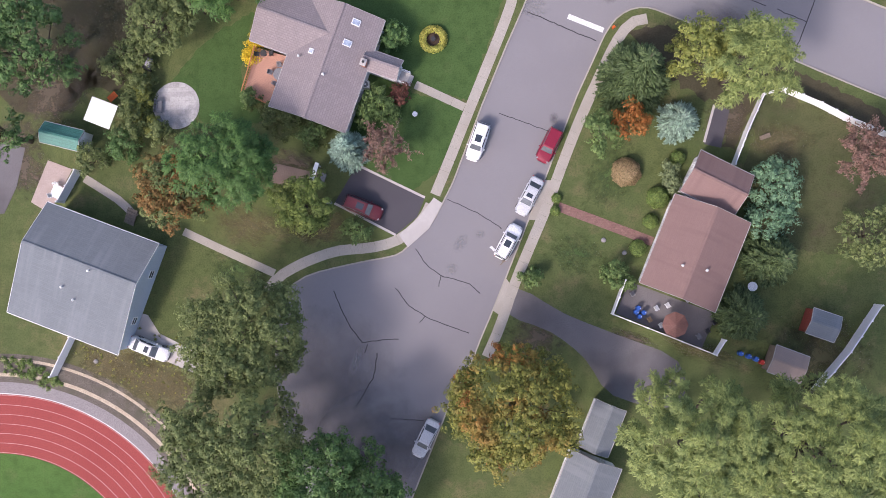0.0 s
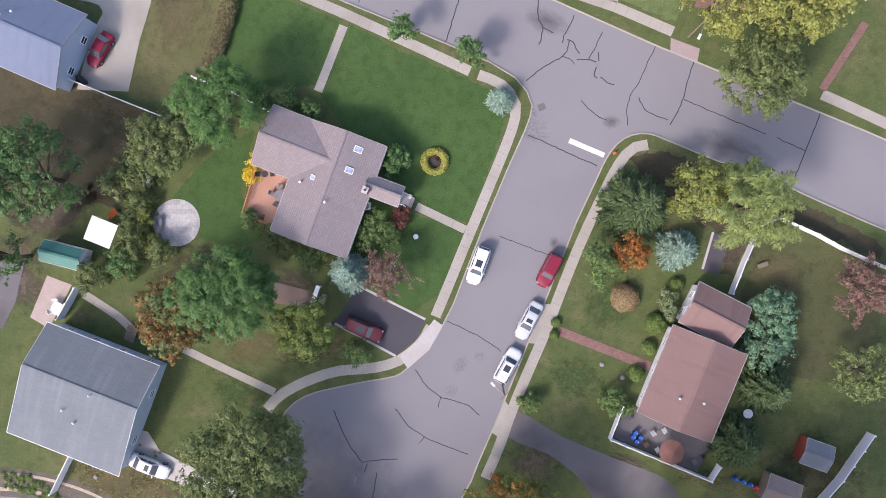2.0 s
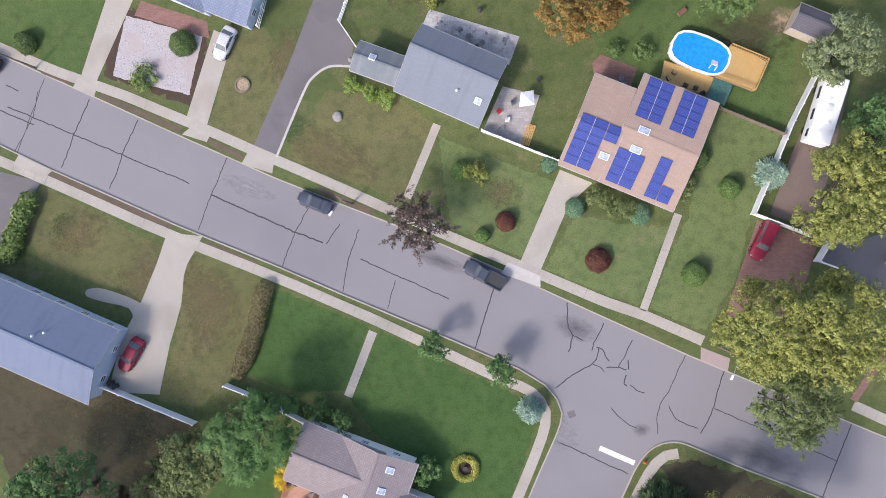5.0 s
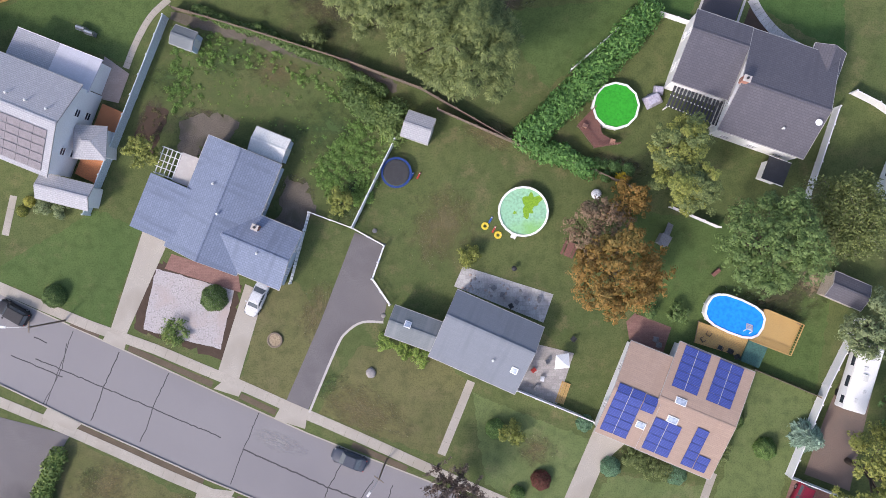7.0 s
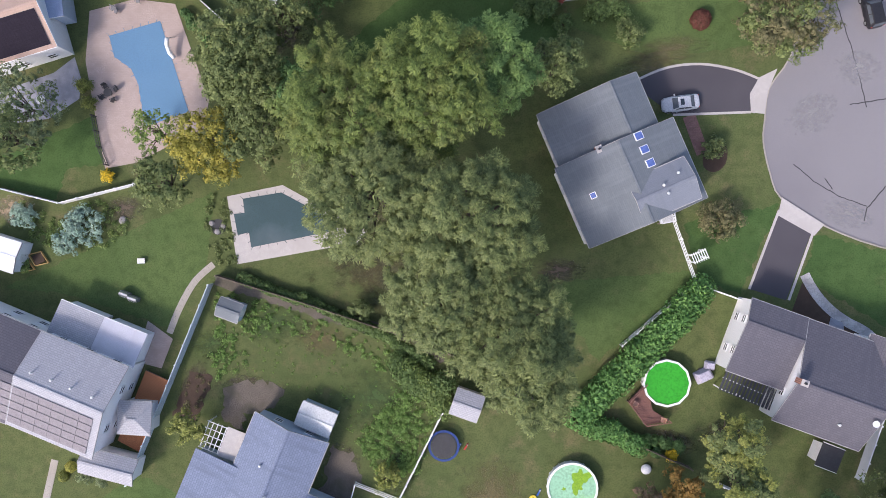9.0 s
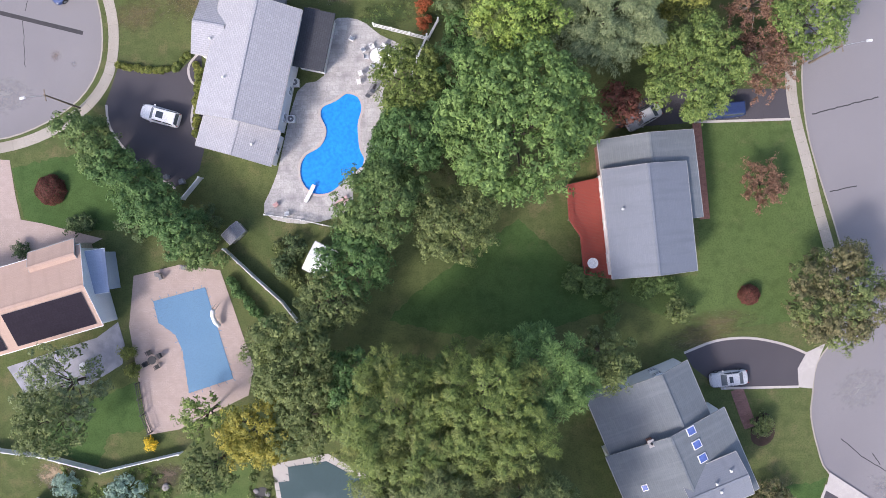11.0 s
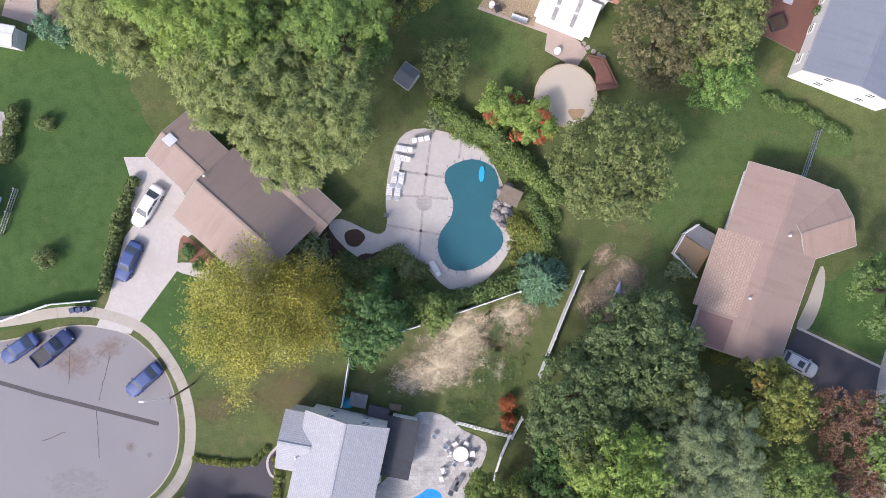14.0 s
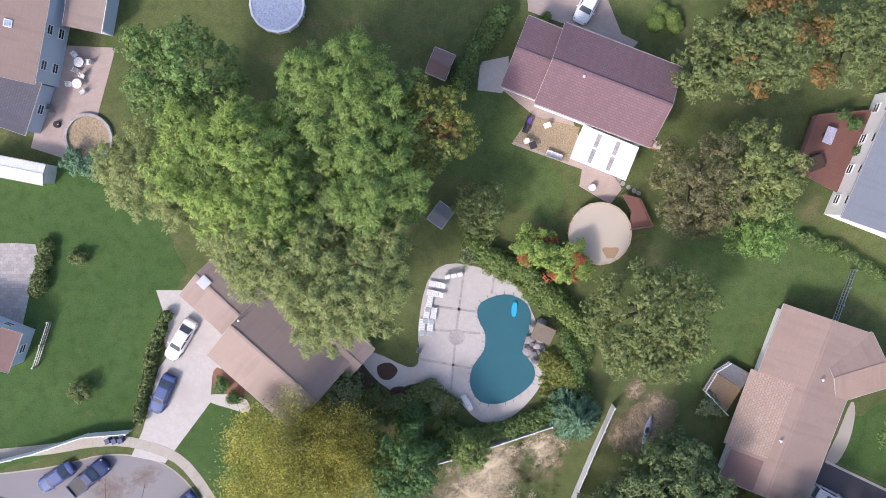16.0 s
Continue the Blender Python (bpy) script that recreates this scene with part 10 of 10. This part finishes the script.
bevelled(part("cover", Geo().box(-0.3, -0.2, 0.55, 2.2, 1.6, 1.1, 15, 0.35).box(0.6, 0.8, 0.4, 1.3, 1.1, 0.8, -20, 0.3), "lilac", bqs), 0.12, 2)
part("base", Geo().box(0, 0, 0.05, 1.5, 1.3, 0.1), "dark", bqs)
for p in ((-18.82, 8.73), (-54.67, 159.34), (-52.81, 158.80)):
    bin_(*p, "grey", "grey lidded bin beside the driveway")
for p in ((-74.23, 190.48), (-73.46, 190.5), (-72.7, 190.56)):
    bin_(*p, "bin_blue", "blue lidded refuse bin beside the fence")
for p in ((-48.94, 38.60), (-49.44, 39.02)):
    bin_(*p, "dark", "dark lidded bin at the house corner")
for p in ((-39.24, 170.31), (-39.75, 166.00), (-14.28, 23.00), (-51.29, 204.19)):
    ac_unit(*p)
sg = thing("planter_arch", -19.81, 12.31, 0, -20, "white garden arch and bench behind the drive", "arch")
part("post", Geo().box(-0.5, -0.9, 1.0, 0.1, 0.1, 2.0), "white", sg)
part("post", Geo().box(-0.5, 0.9, 1.0, 0.1, 0.1, 2.0), "white", sg)
part("lintel", Geo().box(-0.5, 0, 2.05, 0.5, 2.2, 0.12), "white", sg)
part("bench_seat", Geo().box(0.3, -0.4, 0.45, 0.6, 1.3, 0.08), "grey", sg)
part("bench_leg", Geo().box(0.3, -0.4, 0.2, 0.5, 1.0, 0.42), "grey", sg)
st = thing("garden_steps", -43.41, 7.71, 0, -25, "weathered wooden garden steps", "steps")
for i in range(5):
    part("tread", Geo().box(0, -0.8 + i * 0.4, 0.1 + 0.12 * i, 1.3, 0.36, 0.12), "wood", st)
tb = thing("shed_table", -52.37, 10.86, 0, 0, "round white table on the brick patio", "table")
part("tabletop", Geo().cyl(0, 0, 0.72, 0.77, 0.8, 0.8, 24), "furn_white", tb)
part("pedestal", Geo().cyl(0, 0, 0, 0.72, 0.12, 0.08, 10), "furn_white", tb)
for a in (20, 110, 200, 290):
    chair(tb.location.x + 1.0 * math.cos(radians(a)), tb.location.y + 1.0 * math.sin(radians(a)), a + 180, "furn_white", "white chair on the brick patio", 0.05)
sw = thing("fire_hydrant", 15.37, 29.01, 0.0, 0, "orange-red fire hydrant at the corner", "hydrant")
part("barrel", Geo().cyl(0, 0, 0, 0.6, 0.14, 0.13, 12), "orange_plastic", sw)
part("bonnet", Geo().dome(0, 0, 0.6, 0.16, 0.16, 12, 3), "orange_plastic", sw)
part("nozzle", Geo().box(0, 0, 0.42, 0.46, 0.12, 0.12), "orange_plastic", sw)
bd = thing("bird_bath", -8.37, 19.27, 0, 0, "small white bird bath on the lawn", "bird bath")
part("bowl", Geo().cyl(0, 0, 0.55, 0.68, 0.12, 0.32, 16), "furn_white", bd)
part("stem", Geo().cyl(0, 0, 0, 0.55, 0.14, 0.09, 12), "furn_white", bd)
br = thing("wheelbarrow", -45.46, 22.41, 0, 40, "orange plastic wheelbarrow beside the canopy", "wheelbarrow")
part("tray", Geo().loft([[(-0.4, -0.25, 0.35), (0.4, -0.25, 0.35), (0.4, 0.25, 0.35), (-0.4, 0.25, 0.35)], [(-0.6, -0.4, 0.65), (0.6, -0.4, 0.65), (0.6, 0.4, 0.65), (-0.6, 0.4, 0.65)]]), "orange_plastic", br)
part("handle", Geo().beam((-1.1, -0.3, 0.6), (0.4, -0.2, 0.3), 0.05, 0.05).beam((-1.1, 0.3, 0.6), (0.4, 0.2, 0.3), 0.05, 0.05), "wood", br)
part("wheel", Geo().cyl(0.7, 0, 0.0, 0.12, 0.18, 0.18, 12), "rubber", br)
mw = thing("lawn_mower", -41.04, 26.38, 0, 60, "dark lawn mower with pale hood at the border", "mower")
part("hood", Geo().box(0.2, 0, 0.45, 1.1, 0.7, 0.5, 0, 0.2), "lilac", mw)
part("deck", Geo().box(0, 0, 0.2, 1.5, 1.0, 0.2), "dark", mw)
for sx in (-0.6, 0.6):
    for sy in (-0.5, 0.5):
        part("wheel", Geo().cyl(sx, sy, 0, 0.3, 0.16, 0.16, 10), "rubber", mw)
lb = thing("wooden_lounge", 32.59, 15.56, 0, 20, "small grey bench on the back lawn", "bench")
part("seat", Geo().box(0, 0, 0.4, 1.2, 0.5, 0.06), "wood", lb)
part("leg", Geo().box(-0.45, 0, 0.2, 0.08, 0.4, 0.4), "wood", lb)
part("leg", Geo().box(0.45, 0, 0.2, 0.08, 0.4, 0.4), "wood", lb)
for p in ((16.39, 69.22), (16.14, 2.26), (13.73, 3.83), (-16.37, 213.70)):
    rock(*p, 0.3, "small pale garden stone")

chair(5.21, 100.01, 65, "deck_pink", "pink slatted chair on the pool deck", 0.9)
chair(8.35, 98.06, 160, "deck_pink", "pink slatted chair on the pool deck", 0.9)
# ---------- street lamps and poles ----------
def toward(a, b):
    return math.degrees(math.atan2(b[1] - a[1], b[0] - a[0]))


for a, b, arm in (((-60.58, 181.62), (-69.81, 180.91), 2.6), ((24.25, 42.72), (22.64, 39.50), 2.2), ((21.08, 171.56), (26.65, 172.32), 2.4), ((-19.22, 60.53), (-21.21, 57.80), 1.6), ((1.82, 1.56), (0.37, 3.06), 1.6), ((-65.27, 167.88), (-70.63, 166.93), 2.0), ((-58.43, 78.06), (-63.79, 78.30), 2.4)):
    lamp_post(*a, toward(a, b), arm=arm)


# ---------- last additions ----------
worn("fade_dry", "tan-brown sun-dried turf beside the track", (-46.0, -10.0, 6.2, 0.6, -25), (-36.8, -14.2, 6.2, 0.55, -30), (-41.0, -12.1, 7.6, 0.5, -25), (-20.6, 6.2, 6.8, 0.45, -5))
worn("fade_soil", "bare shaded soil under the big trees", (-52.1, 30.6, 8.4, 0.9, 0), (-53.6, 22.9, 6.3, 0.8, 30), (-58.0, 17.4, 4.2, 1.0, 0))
tb = thing("patio_table", -4.72, 148.55, 1.1, 0, "round white table on the red deck", "table")
part("tabletop", Geo().cyl(0, 0, 0.7, 0.74, 0.62, 0.62, 28), "furn_white", tb)
part("pedestal", Geo().cyl(0, 0, 0, 0.7, 0.22, 0.06, 12), "furn_white", tb)


def inside(x, y, poly):
    hit, n = False, len(poly)
    for i in range(n):
        (ax, ay), (bx, by) = poly[i], poly[i - 1]
        if (ay > y) != (by > y) and x < (bx - ax) * (y - ay) / (by - ay) + ax:
            hit = not hit
    return hit


def weeds(poly, count, leaf, label, size=0.45, height=0.5, blade=0.07):
    """Rank low growth: leafy clumps strewn over a stretch of ground."""
    TREES[0] += 1
    rng = np.random.default_rng(TREES[0] * 23)
    xs, ys = [p[0] for p in poly], [p[1] for p in poly]
    ox, oy = sum(xs) / len(xs), sum(ys) / len(ys)
    P, N, got = [], [], 0
    while got < count:
        x, y = rng.uniform(min(xs), max(xs)), rng.uniform(min(ys), max(ys))
        if not inside(x, y, poly):
            continue
        got += 1
        r = size * rng.uniform(0.4, 1.4)
        m = int(26 + r * r * 190)
        d = rng.normal(size=(m, 3))
        d[:, 2] = np.abs(d[:, 2])
        d /= np.linalg.norm(d, axis=1, keepdims=True)
        P.append(np.array([x - ox, y - oy, 0.0]) + d * np.array([r, r, height * r / size]) * rng.uniform(0.3, 1.0, (m, 1)))
        N.append(d + rng.normal(0, 0.5, (m, 3)) + np.array([0, 0, 0.4]))
    ob = part("weeds", leaf_mesh("weeds", np.vstack(P), np.vstack(N), blade, rng), leaf, None, label, pose(ox, oy, 0.02))
    return tagged(ob, "", "weeds", "", "stuff")


rng = random.Random(8)
corners = [(-8.88, 83.07), (0.73, 79.82), (-0.39, 77.34), (-9.93, 81.20)]
for i in range(46):
    u, v = rng.random(), rng.random()
    px = (corners[0][0] * (1 - u) + corners[1][0] * u) * (1 - v) + (corners[3][0] * (1 - u) + corners[2][0] * u) * v
    py = (corners[0][1] * (1 - u) + corners[1][1] * u) * (1 - v) + (corners[3][1] * (1 - u) + corners[2][1] * u) * v
    rock(px, py, rng.uniform(0.07, 0.2), "broken stone lying on the patio", "stone", 0.04, rng.choice(("rock", "patio_stone", "paver_pink")))
weeds([(-44.18, 114.02), (-34.93, 111.48), (-25.43, 107.25), (-15.98, 103.06), (-17.03, 100.37), (-24.12, 103.51), (-32.24, 107.90), (-39.08, 109.16), (-41.22, 104.08), (-45.38, 102.77)], 200, "weed", "rank green weeds along the garden fence", 0.45, 0.4)
weeds([(-27.63, 95.75), (-21.41, 102.45), (-17.01, 102.40), (-17.73, 99.02), (-20.89, 90.93), (-26.32, 92.34)], 200, "weed", "rank green weeds beside the white fence", 0.5, 0.6)
weeds([(-43.84, 113.67), (-29.46, 111.39), (-17.33, 103.75), (-20.21, 91.60), (-29.70, 94.41), (-30.98, 100.54), (-41.91, 104.09)], 260, "weed", "scattered weeds in the unkempt lawn", 0.2, 0.06, 0.04)
weeds([(-67.99, 125.08), (-63.82, 122.93), (-57.51, 125.54), (-54.10, 121.37), (-56.91, 119.03), (-63.88, 119.50), (-68.06, 120.27)], 110, "lime", "leafy border plants beside the beds", 0.45, 0.5)
weeds([(-45.04, 125.62), (-42.64, 124.55), (-41.38, 117.03), (-44.82, 116.75), (-45.65, 121.88)], 60, "olive", "straggling plants round the small pond", 0.4, 0.4)
weeds([(-43.56, 197.45), (-39.00, 194.71), (-33.70, 195.61), (-32.44, 192.60), (-35.77, 191.33), (-41.71, 192.11), (-44.95, 194.82)], 120, "green", "mixed border plants beside the terrace", 0.5, 0.6)
weeds([(-22.09, 201.66), (-19.48, 200.30), (-21.19, 195.71), (-18.60, 191.68), (-23.21, 192.43), (-23.81, 196.42)], 120, "yellow_green", "flowering border plants beside the pool", 0.45, 0.5)
weeds([(-37.62, 186.42), (-30.43, 189.00), (-21.13, 190.88), (-19.82, 189.34), (-22.21, 182.08), (-31.84, 179.73), (-37.67, 180.92)], 30, "straw", "pale straw strewn over bare earth", 0.7, 0.04, 0.045)
weeds([(-31.41, 212.66), (-26.7, 212.61), (-19.88, 206.86), (-16.98, 199.95), (-19.49, 198.47), (-21.54, 203.93), (-26.74, 208.76), (-30.0, 210.5)], 300, "lime", "dense leafy planting beside the pool terrace", 0.6, 0.8, 0.09)
weeds([(-26.62, 185.16), (-21.27, 189.07), (-20.35, 183.71), (-24.07, 178.40), (-32.06, 177.87)], 90, "olive", "low grass creeping into the bare lot", 0.35, 0.12, 0.05)
weeds([(-45.65, 30.38), (-39.96, 28.09), (-40.76, 17.66), (-45.03, 18.46), (-43.91, 24.02)], 120, "olive", "straggling border plants beside the patio", 0.5, 0.6)
weeds([(-28.03, 22.51), (-20.41, 18.85), (-18.38, 15.70), (-21.85, 14.76), (-25.99, 17.27), (-29.44, 21.51)], 90, "olive", "low border plants along the house", 0.45, 0.5)
weeds([(-49.48, -4.39), (-35.35, -7.31), (-33.32, -14.18), (-42.45, -14.12), (-51.66, -9.91)], 150, "straw_green", "tufts of coarse dry grass", 0.2, 0.08, 0.05)
weeds([(-60.28, -9.14), (-55.96, -9.87), (-51.68, -12.68), (-53.83, -13.35), (-60.29, -10.87)], 90, "lime", "overgrown verge beside the track", 0.4, 0.4)
worn("fade_sand", "pale sandy ground beside the fence", (-11.38, 192.1, 3.9, 0.95, 0), (-9.42, 193.44, 3.0, 0.8, 30), (-14.34, 190.75, 2.4, 1.2, 0))
worn("fade_sand", "bare sandy ground round the kayak", (-10.6, 193.0, 3.6, 0.9, 20), (-12.2, 191.2, 2.8, 1.0, 0), (-10.2, 194.6, 2.2, 1.0, 0))
pit = thing("sand_pit", -75.20, 225.71, 0, 0, "round sand pit with a low stone wall", "sand pit")
part("sand", Geo().cyl(0, 0, -0.02, 0.08, 2.5, 2.5, 36), "sand_tan", pit)
part("stone_wall", Geo().ring(0, 0, 0, 0.4, 2.45, 2.8, 36), "paver_grey", pit)
bushes("teal", "blue-green shrub beside the trailer", (-76.2, 222.8, 1.4), (-74.6, 222.5, 1.2))
tubx, tuby = (6.96, 222.36)
tub = thing("hot_tub", tubx, tuby, 0.92, 20, "dark covered hot tub on the deck", "hot tub")
bevelled(part("shell", Geo().box(0, 0, 0.35, 1.7, 1.7, 0.7), "dark", tub), 0.2, 3)
part("cover", Geo().box(0, 0, 0.74, 1.5, 1.5, 0.08), "mulch", tub)
table(8.27, 225.32, 0.95, "lilac", "oval lilac table on the deck", 0.92, 70, 0.55)
weeds([(-27.63, 95.75), (-24.16, 100.46), (-20.09, 100.41), (-20.88, 91.61), (-25.65, 91.65)], 120, "weed", "tall weeds beside the white fence", 0.4, 0.5)
bushes("chartreuse", "small round yellow-green shrub at the walk", (-62.4, 92.7, 0.7), (-63.3, 91.5, 0.6))
bushes("grey_green", "pale mixed shrubs at the house corner", (-60.1, 92.2, 1.1), (-58.3, 91.9, 1.0))
patch("planting_bed", [(14.04, 129.69), (15.36, 130.79), (16.53, 129.64), (16.37, 127.79), (15.12, 126.82), (13.81, 127.51)], "mulch", "round mulched bed beside the brick walk", "planting bed", 0.028, smooth=3)
patch("garden_walk", [(-62.68, 195.69), (-60.42, 195.81), (-57.97, 195.12), (-57.82, 193.57), (-60.46, 194.25), (-62.31, 194.87)], "pale_concrete", "curved pale walk to the front door", "path", 0.045, smooth=2)
patch("gravel_strip", [(-44.17, 115.44), (-34.91, 113.00), (-22.76, 108.91), (-16.74, 105.88), (-17.09, 104.80), (-23.46, 107.44), (-35.62, 111.52), (-44.46, 114.42)], "grey_dirt", "worn strip along the board fence", "gravel strip", 0.026, rough=0.12)
patch("planting_bed", [(-43.32, 102.37), (-38.51, 102.73), (-36.34, 101.75), (-37.20, 99.72), (-40.64, 98.73), (-41.36, 97.04), (-43.75, 98.08)], "grey_dirt", "dug bare soil in the back garden", "planting bed", 0.027, rough=0.2)
patch("planting_bed", [(-47.55, 104.05), (-44.81, 103.54), (-46.84, 98.10), (-49.94, 98.81)], "mulch", "overgrown vegetable bed with dead stalks", "planting bed", 0.027, rough=0.15)
patch("planting_bed", [(-30.80, 94.92), (-28.10, 94.22), (-27.14, 90.82), (-29.22, 88.12), (-32.63, 88.13)], "grey_dirt", "bare trodden soil beside the house", "planting bed", 0.027, rough=0.2)
weeds([(-47.55, 104.05), (-44.81, 103.54), (-46.84, 98.10), (-49.94, 98.81)], 25, "brown", "dead stalks in the vegetable bed", 0.3, 0.3, 0.05)
ld = thing("pool_ladder", 23.67, 75.66, 0, -24, "white plastic ladder into the oval pool", "ladder")
for sx in (-0.35, 0.35):
    part("side_rail", Geo().beam((sx, -0.9, 0.0), (sx, 0.0, 1.7), 0.08, 0.08).beam((sx, 0.0, 1.7), (sx, 0.9, 0.9), 0.08, 0.08), "furn_white", ld)
for i in range(5):
    part("step", Geo().box(0, 0.1 + i * 0.18, 1.62 - i * 0.14, 0.7, 0.14, 0.05), "furn_white", ld)
for p in ((11.21, 226.56), (11.58, 223.51), (9.90, 227.64)):
    shrub(*p, 0.7, "deep", 1.8, "potted evergreen shrub beside the deck")
bushes("green", "leafy shrub beside the brick patio", (15.7, 77.8, 1.1), (12.5, 78.2, 0.9))
for p, a in (((20.52, 73.61), 60), ((21.63, 73.19), 150), ((22.40, 72.52), 200)):
    chair(*p, a, "dark", "dark wicker chair on the wooden deck", 0.62)
for p, sx, sy, h, mt, lb in (((-41.19, 179.67), 1.9, 1.5, 0.9, "grey", "grey storage box behind the house"), ((-38.88, 178.20), 2.4, 1.2, 0.8, "charcoal", "dark covered stack behind the house"), ((-36.96, 178.72), 1.3, 0.6, 0.5, "wood", "weathered wooden bench behind the house")):
    bx = thing("storage_box", *p, 0, -12, lb, "storage box")
    bevelled(part("body", Geo().box(0, 0, h / 2, sx, sy, h), mt, bx), 0.05, 2)
    part("lid", Geo().box(0, 0, h + 0.03, sx + 0.1, sy + 0.1, 0.06), mt, bx)
tp = thing("tarp_heap", -42.41, 179.18, 0, 20, "bright blue tarpaulin over a heap", "tarpaulin")
part("sheet", Geo().loft([[(0.8 * k * math.cos(i * math.tau / 12) * (1 + 0.15 * math.sin(3 * i)), 0.6 * k * math.sin(i * math.tau / 12), z) for i in range(12)] for z, k in ((0, 1.1), (0.4, 0.9), (0.7, 0.5))]), "float_blue", tp, smooth=True)
dish = thing("satellite_dish", 29.55, 98.80, 6.5, 30, "white satellite dish at the roof corner", "satellite dish")
part("reflector", Geo().loft([[(0.38 * k * math.cos(i * math.tau / 16), 0.38 * k * math.sin(i * math.tau / 16), z) for i in range(16)] for z, k in ((0.5, 0.5), (0.58, 1.0), (0.6, 1.0))]), "furn_white", dish)
part("mast", Geo().tube([(0, 0, -0.4), (0, 0, 0.5)], 0.03), "metal", dish)
bushes("yellow_green", "yellow-green shrub beside the terrace steps", (-59.6, 138.8, 0.8), (-59.0, 136.5, 0.7))
table(-64.88, 136.99, 0.55, "furn_white", "round white table on the stone terrace", 0.06)
worn("fade_dry", "sun-dried strip along the driveway", (9.9, 141.2, 6.3, 0.35, 8), (-58.0, 178.9, 5.3, 0.5, 10))

deck([(8.12, 122.00), (9.68, 122.68), (9.94, 121.11), (8.39, 120.86)], 1.2, "white_dirty", "small white railed back landing", ("white", (1, 2, 3)), ang=22)
ab = thing("arbor", 12.59, 117.04, 0, 22, "white slatted garden arbor over the gate", "arbor")
for sx in (-0.75, 0.75):
    for sy in (-0.45, 0.45):
        part("post", Geo().box(sx, sy, 1.05, 0.1, 0.1, 2.1), "white", ab)
for sy in (-0.45, 0.45):
    part("beam", Geo().box(0, sy, 2.12, 1.9, 0.09, 0.14), "white", ab)
for i in range(7):
    part("slat", Geo().box(-0.84 + i * 0.28, 0, 2.22, 0.09, 1.3, 0.06), "white", ab)

worn("fade_dry", "dry brown turf in the front lawn", (-42.5, 53.0, 7.0, 0.7, -22), (-46.0, 50.5, 5.0, 0.8, 0), (-38.0, 50.0, 5.0, 0.8, 20))
# ---------- scuffs, stains and verges ----------
for x, y, r, k, a, mt in ((-3.2, 3.8, 1.6, 0.6, 50, "fade_pale"), (-0.8, 4.8, 0.9, 0.7, 0, "fade_pale"), (-4.3, 0.7, 1.1, 0.8, 20, "fade_pale"), (-16.0, -10.2, 2.0, 0.3, 70, "fade_pale"), (8.2, 18.4, 0.9, 1.2, 0, "fade_tar_shade"),
                          (4.7, 32.8, 2.7, 1.6, 65, "fade_pale"), (7.5, 45.0, 4.1, 0.5, -22, "fade_tar_shade"), (-32.3, 62.8, 4.9, 0.3, -22, "fade_pale"), (15.1, 32.8, 1.6, 0.7, 0, "fade_tar_shade"), (-8.8, 53.4, 5.5, 0.25, -22, "fade_tar_shade"),
                          (26.6, 133.5, 4.0, 0.7, 30, "fade_pale"), (31.9, 138.7, 3.3, 0.8, 0, "fade_pale"), (30.4, 121.6, 4.0, 0.5, -20, "fade_pale"),
                          (-74.5, 184.3, 3.7, 0.7, 0, "fade_rust"), (-70.4, 185.9, 3.0, 0.6, 20, "fade_rust"), (-68.2, 174.2, 0.9, 1.0, 0, "fade_rust"), (-66.0, 173.2, 0.5, 1.0, 0, "fade_pale"), (-74.6, 169.6, 4.7, 0.6, 0, "fade_pale")):
    blob(x, y, r, r * k, a, mt, "scuffed or stained stretch of asphalt", "asphalt_shade_and_stain", "stain", -0.1365)
for pts in ([(-57.05, 64.95), (-41.70, 58.05)], [(-37.60, 56.02), (-31.31, 53.38)], [(-57.73, 77.75), (-54.15, 76.20)], [(-50.60, 74.55), (-40.30, 69.92)], [(-36.90, 68.50), (-32.60, 66.40)], [(-23.36, 62.40), (-16.77, 59.35)]):
    tagged(strip("verge", pts, 0.7, "soil", -0.02, 0.017, None, "worn bare soil verge along the kerb"), "", "verge", "", "structure")
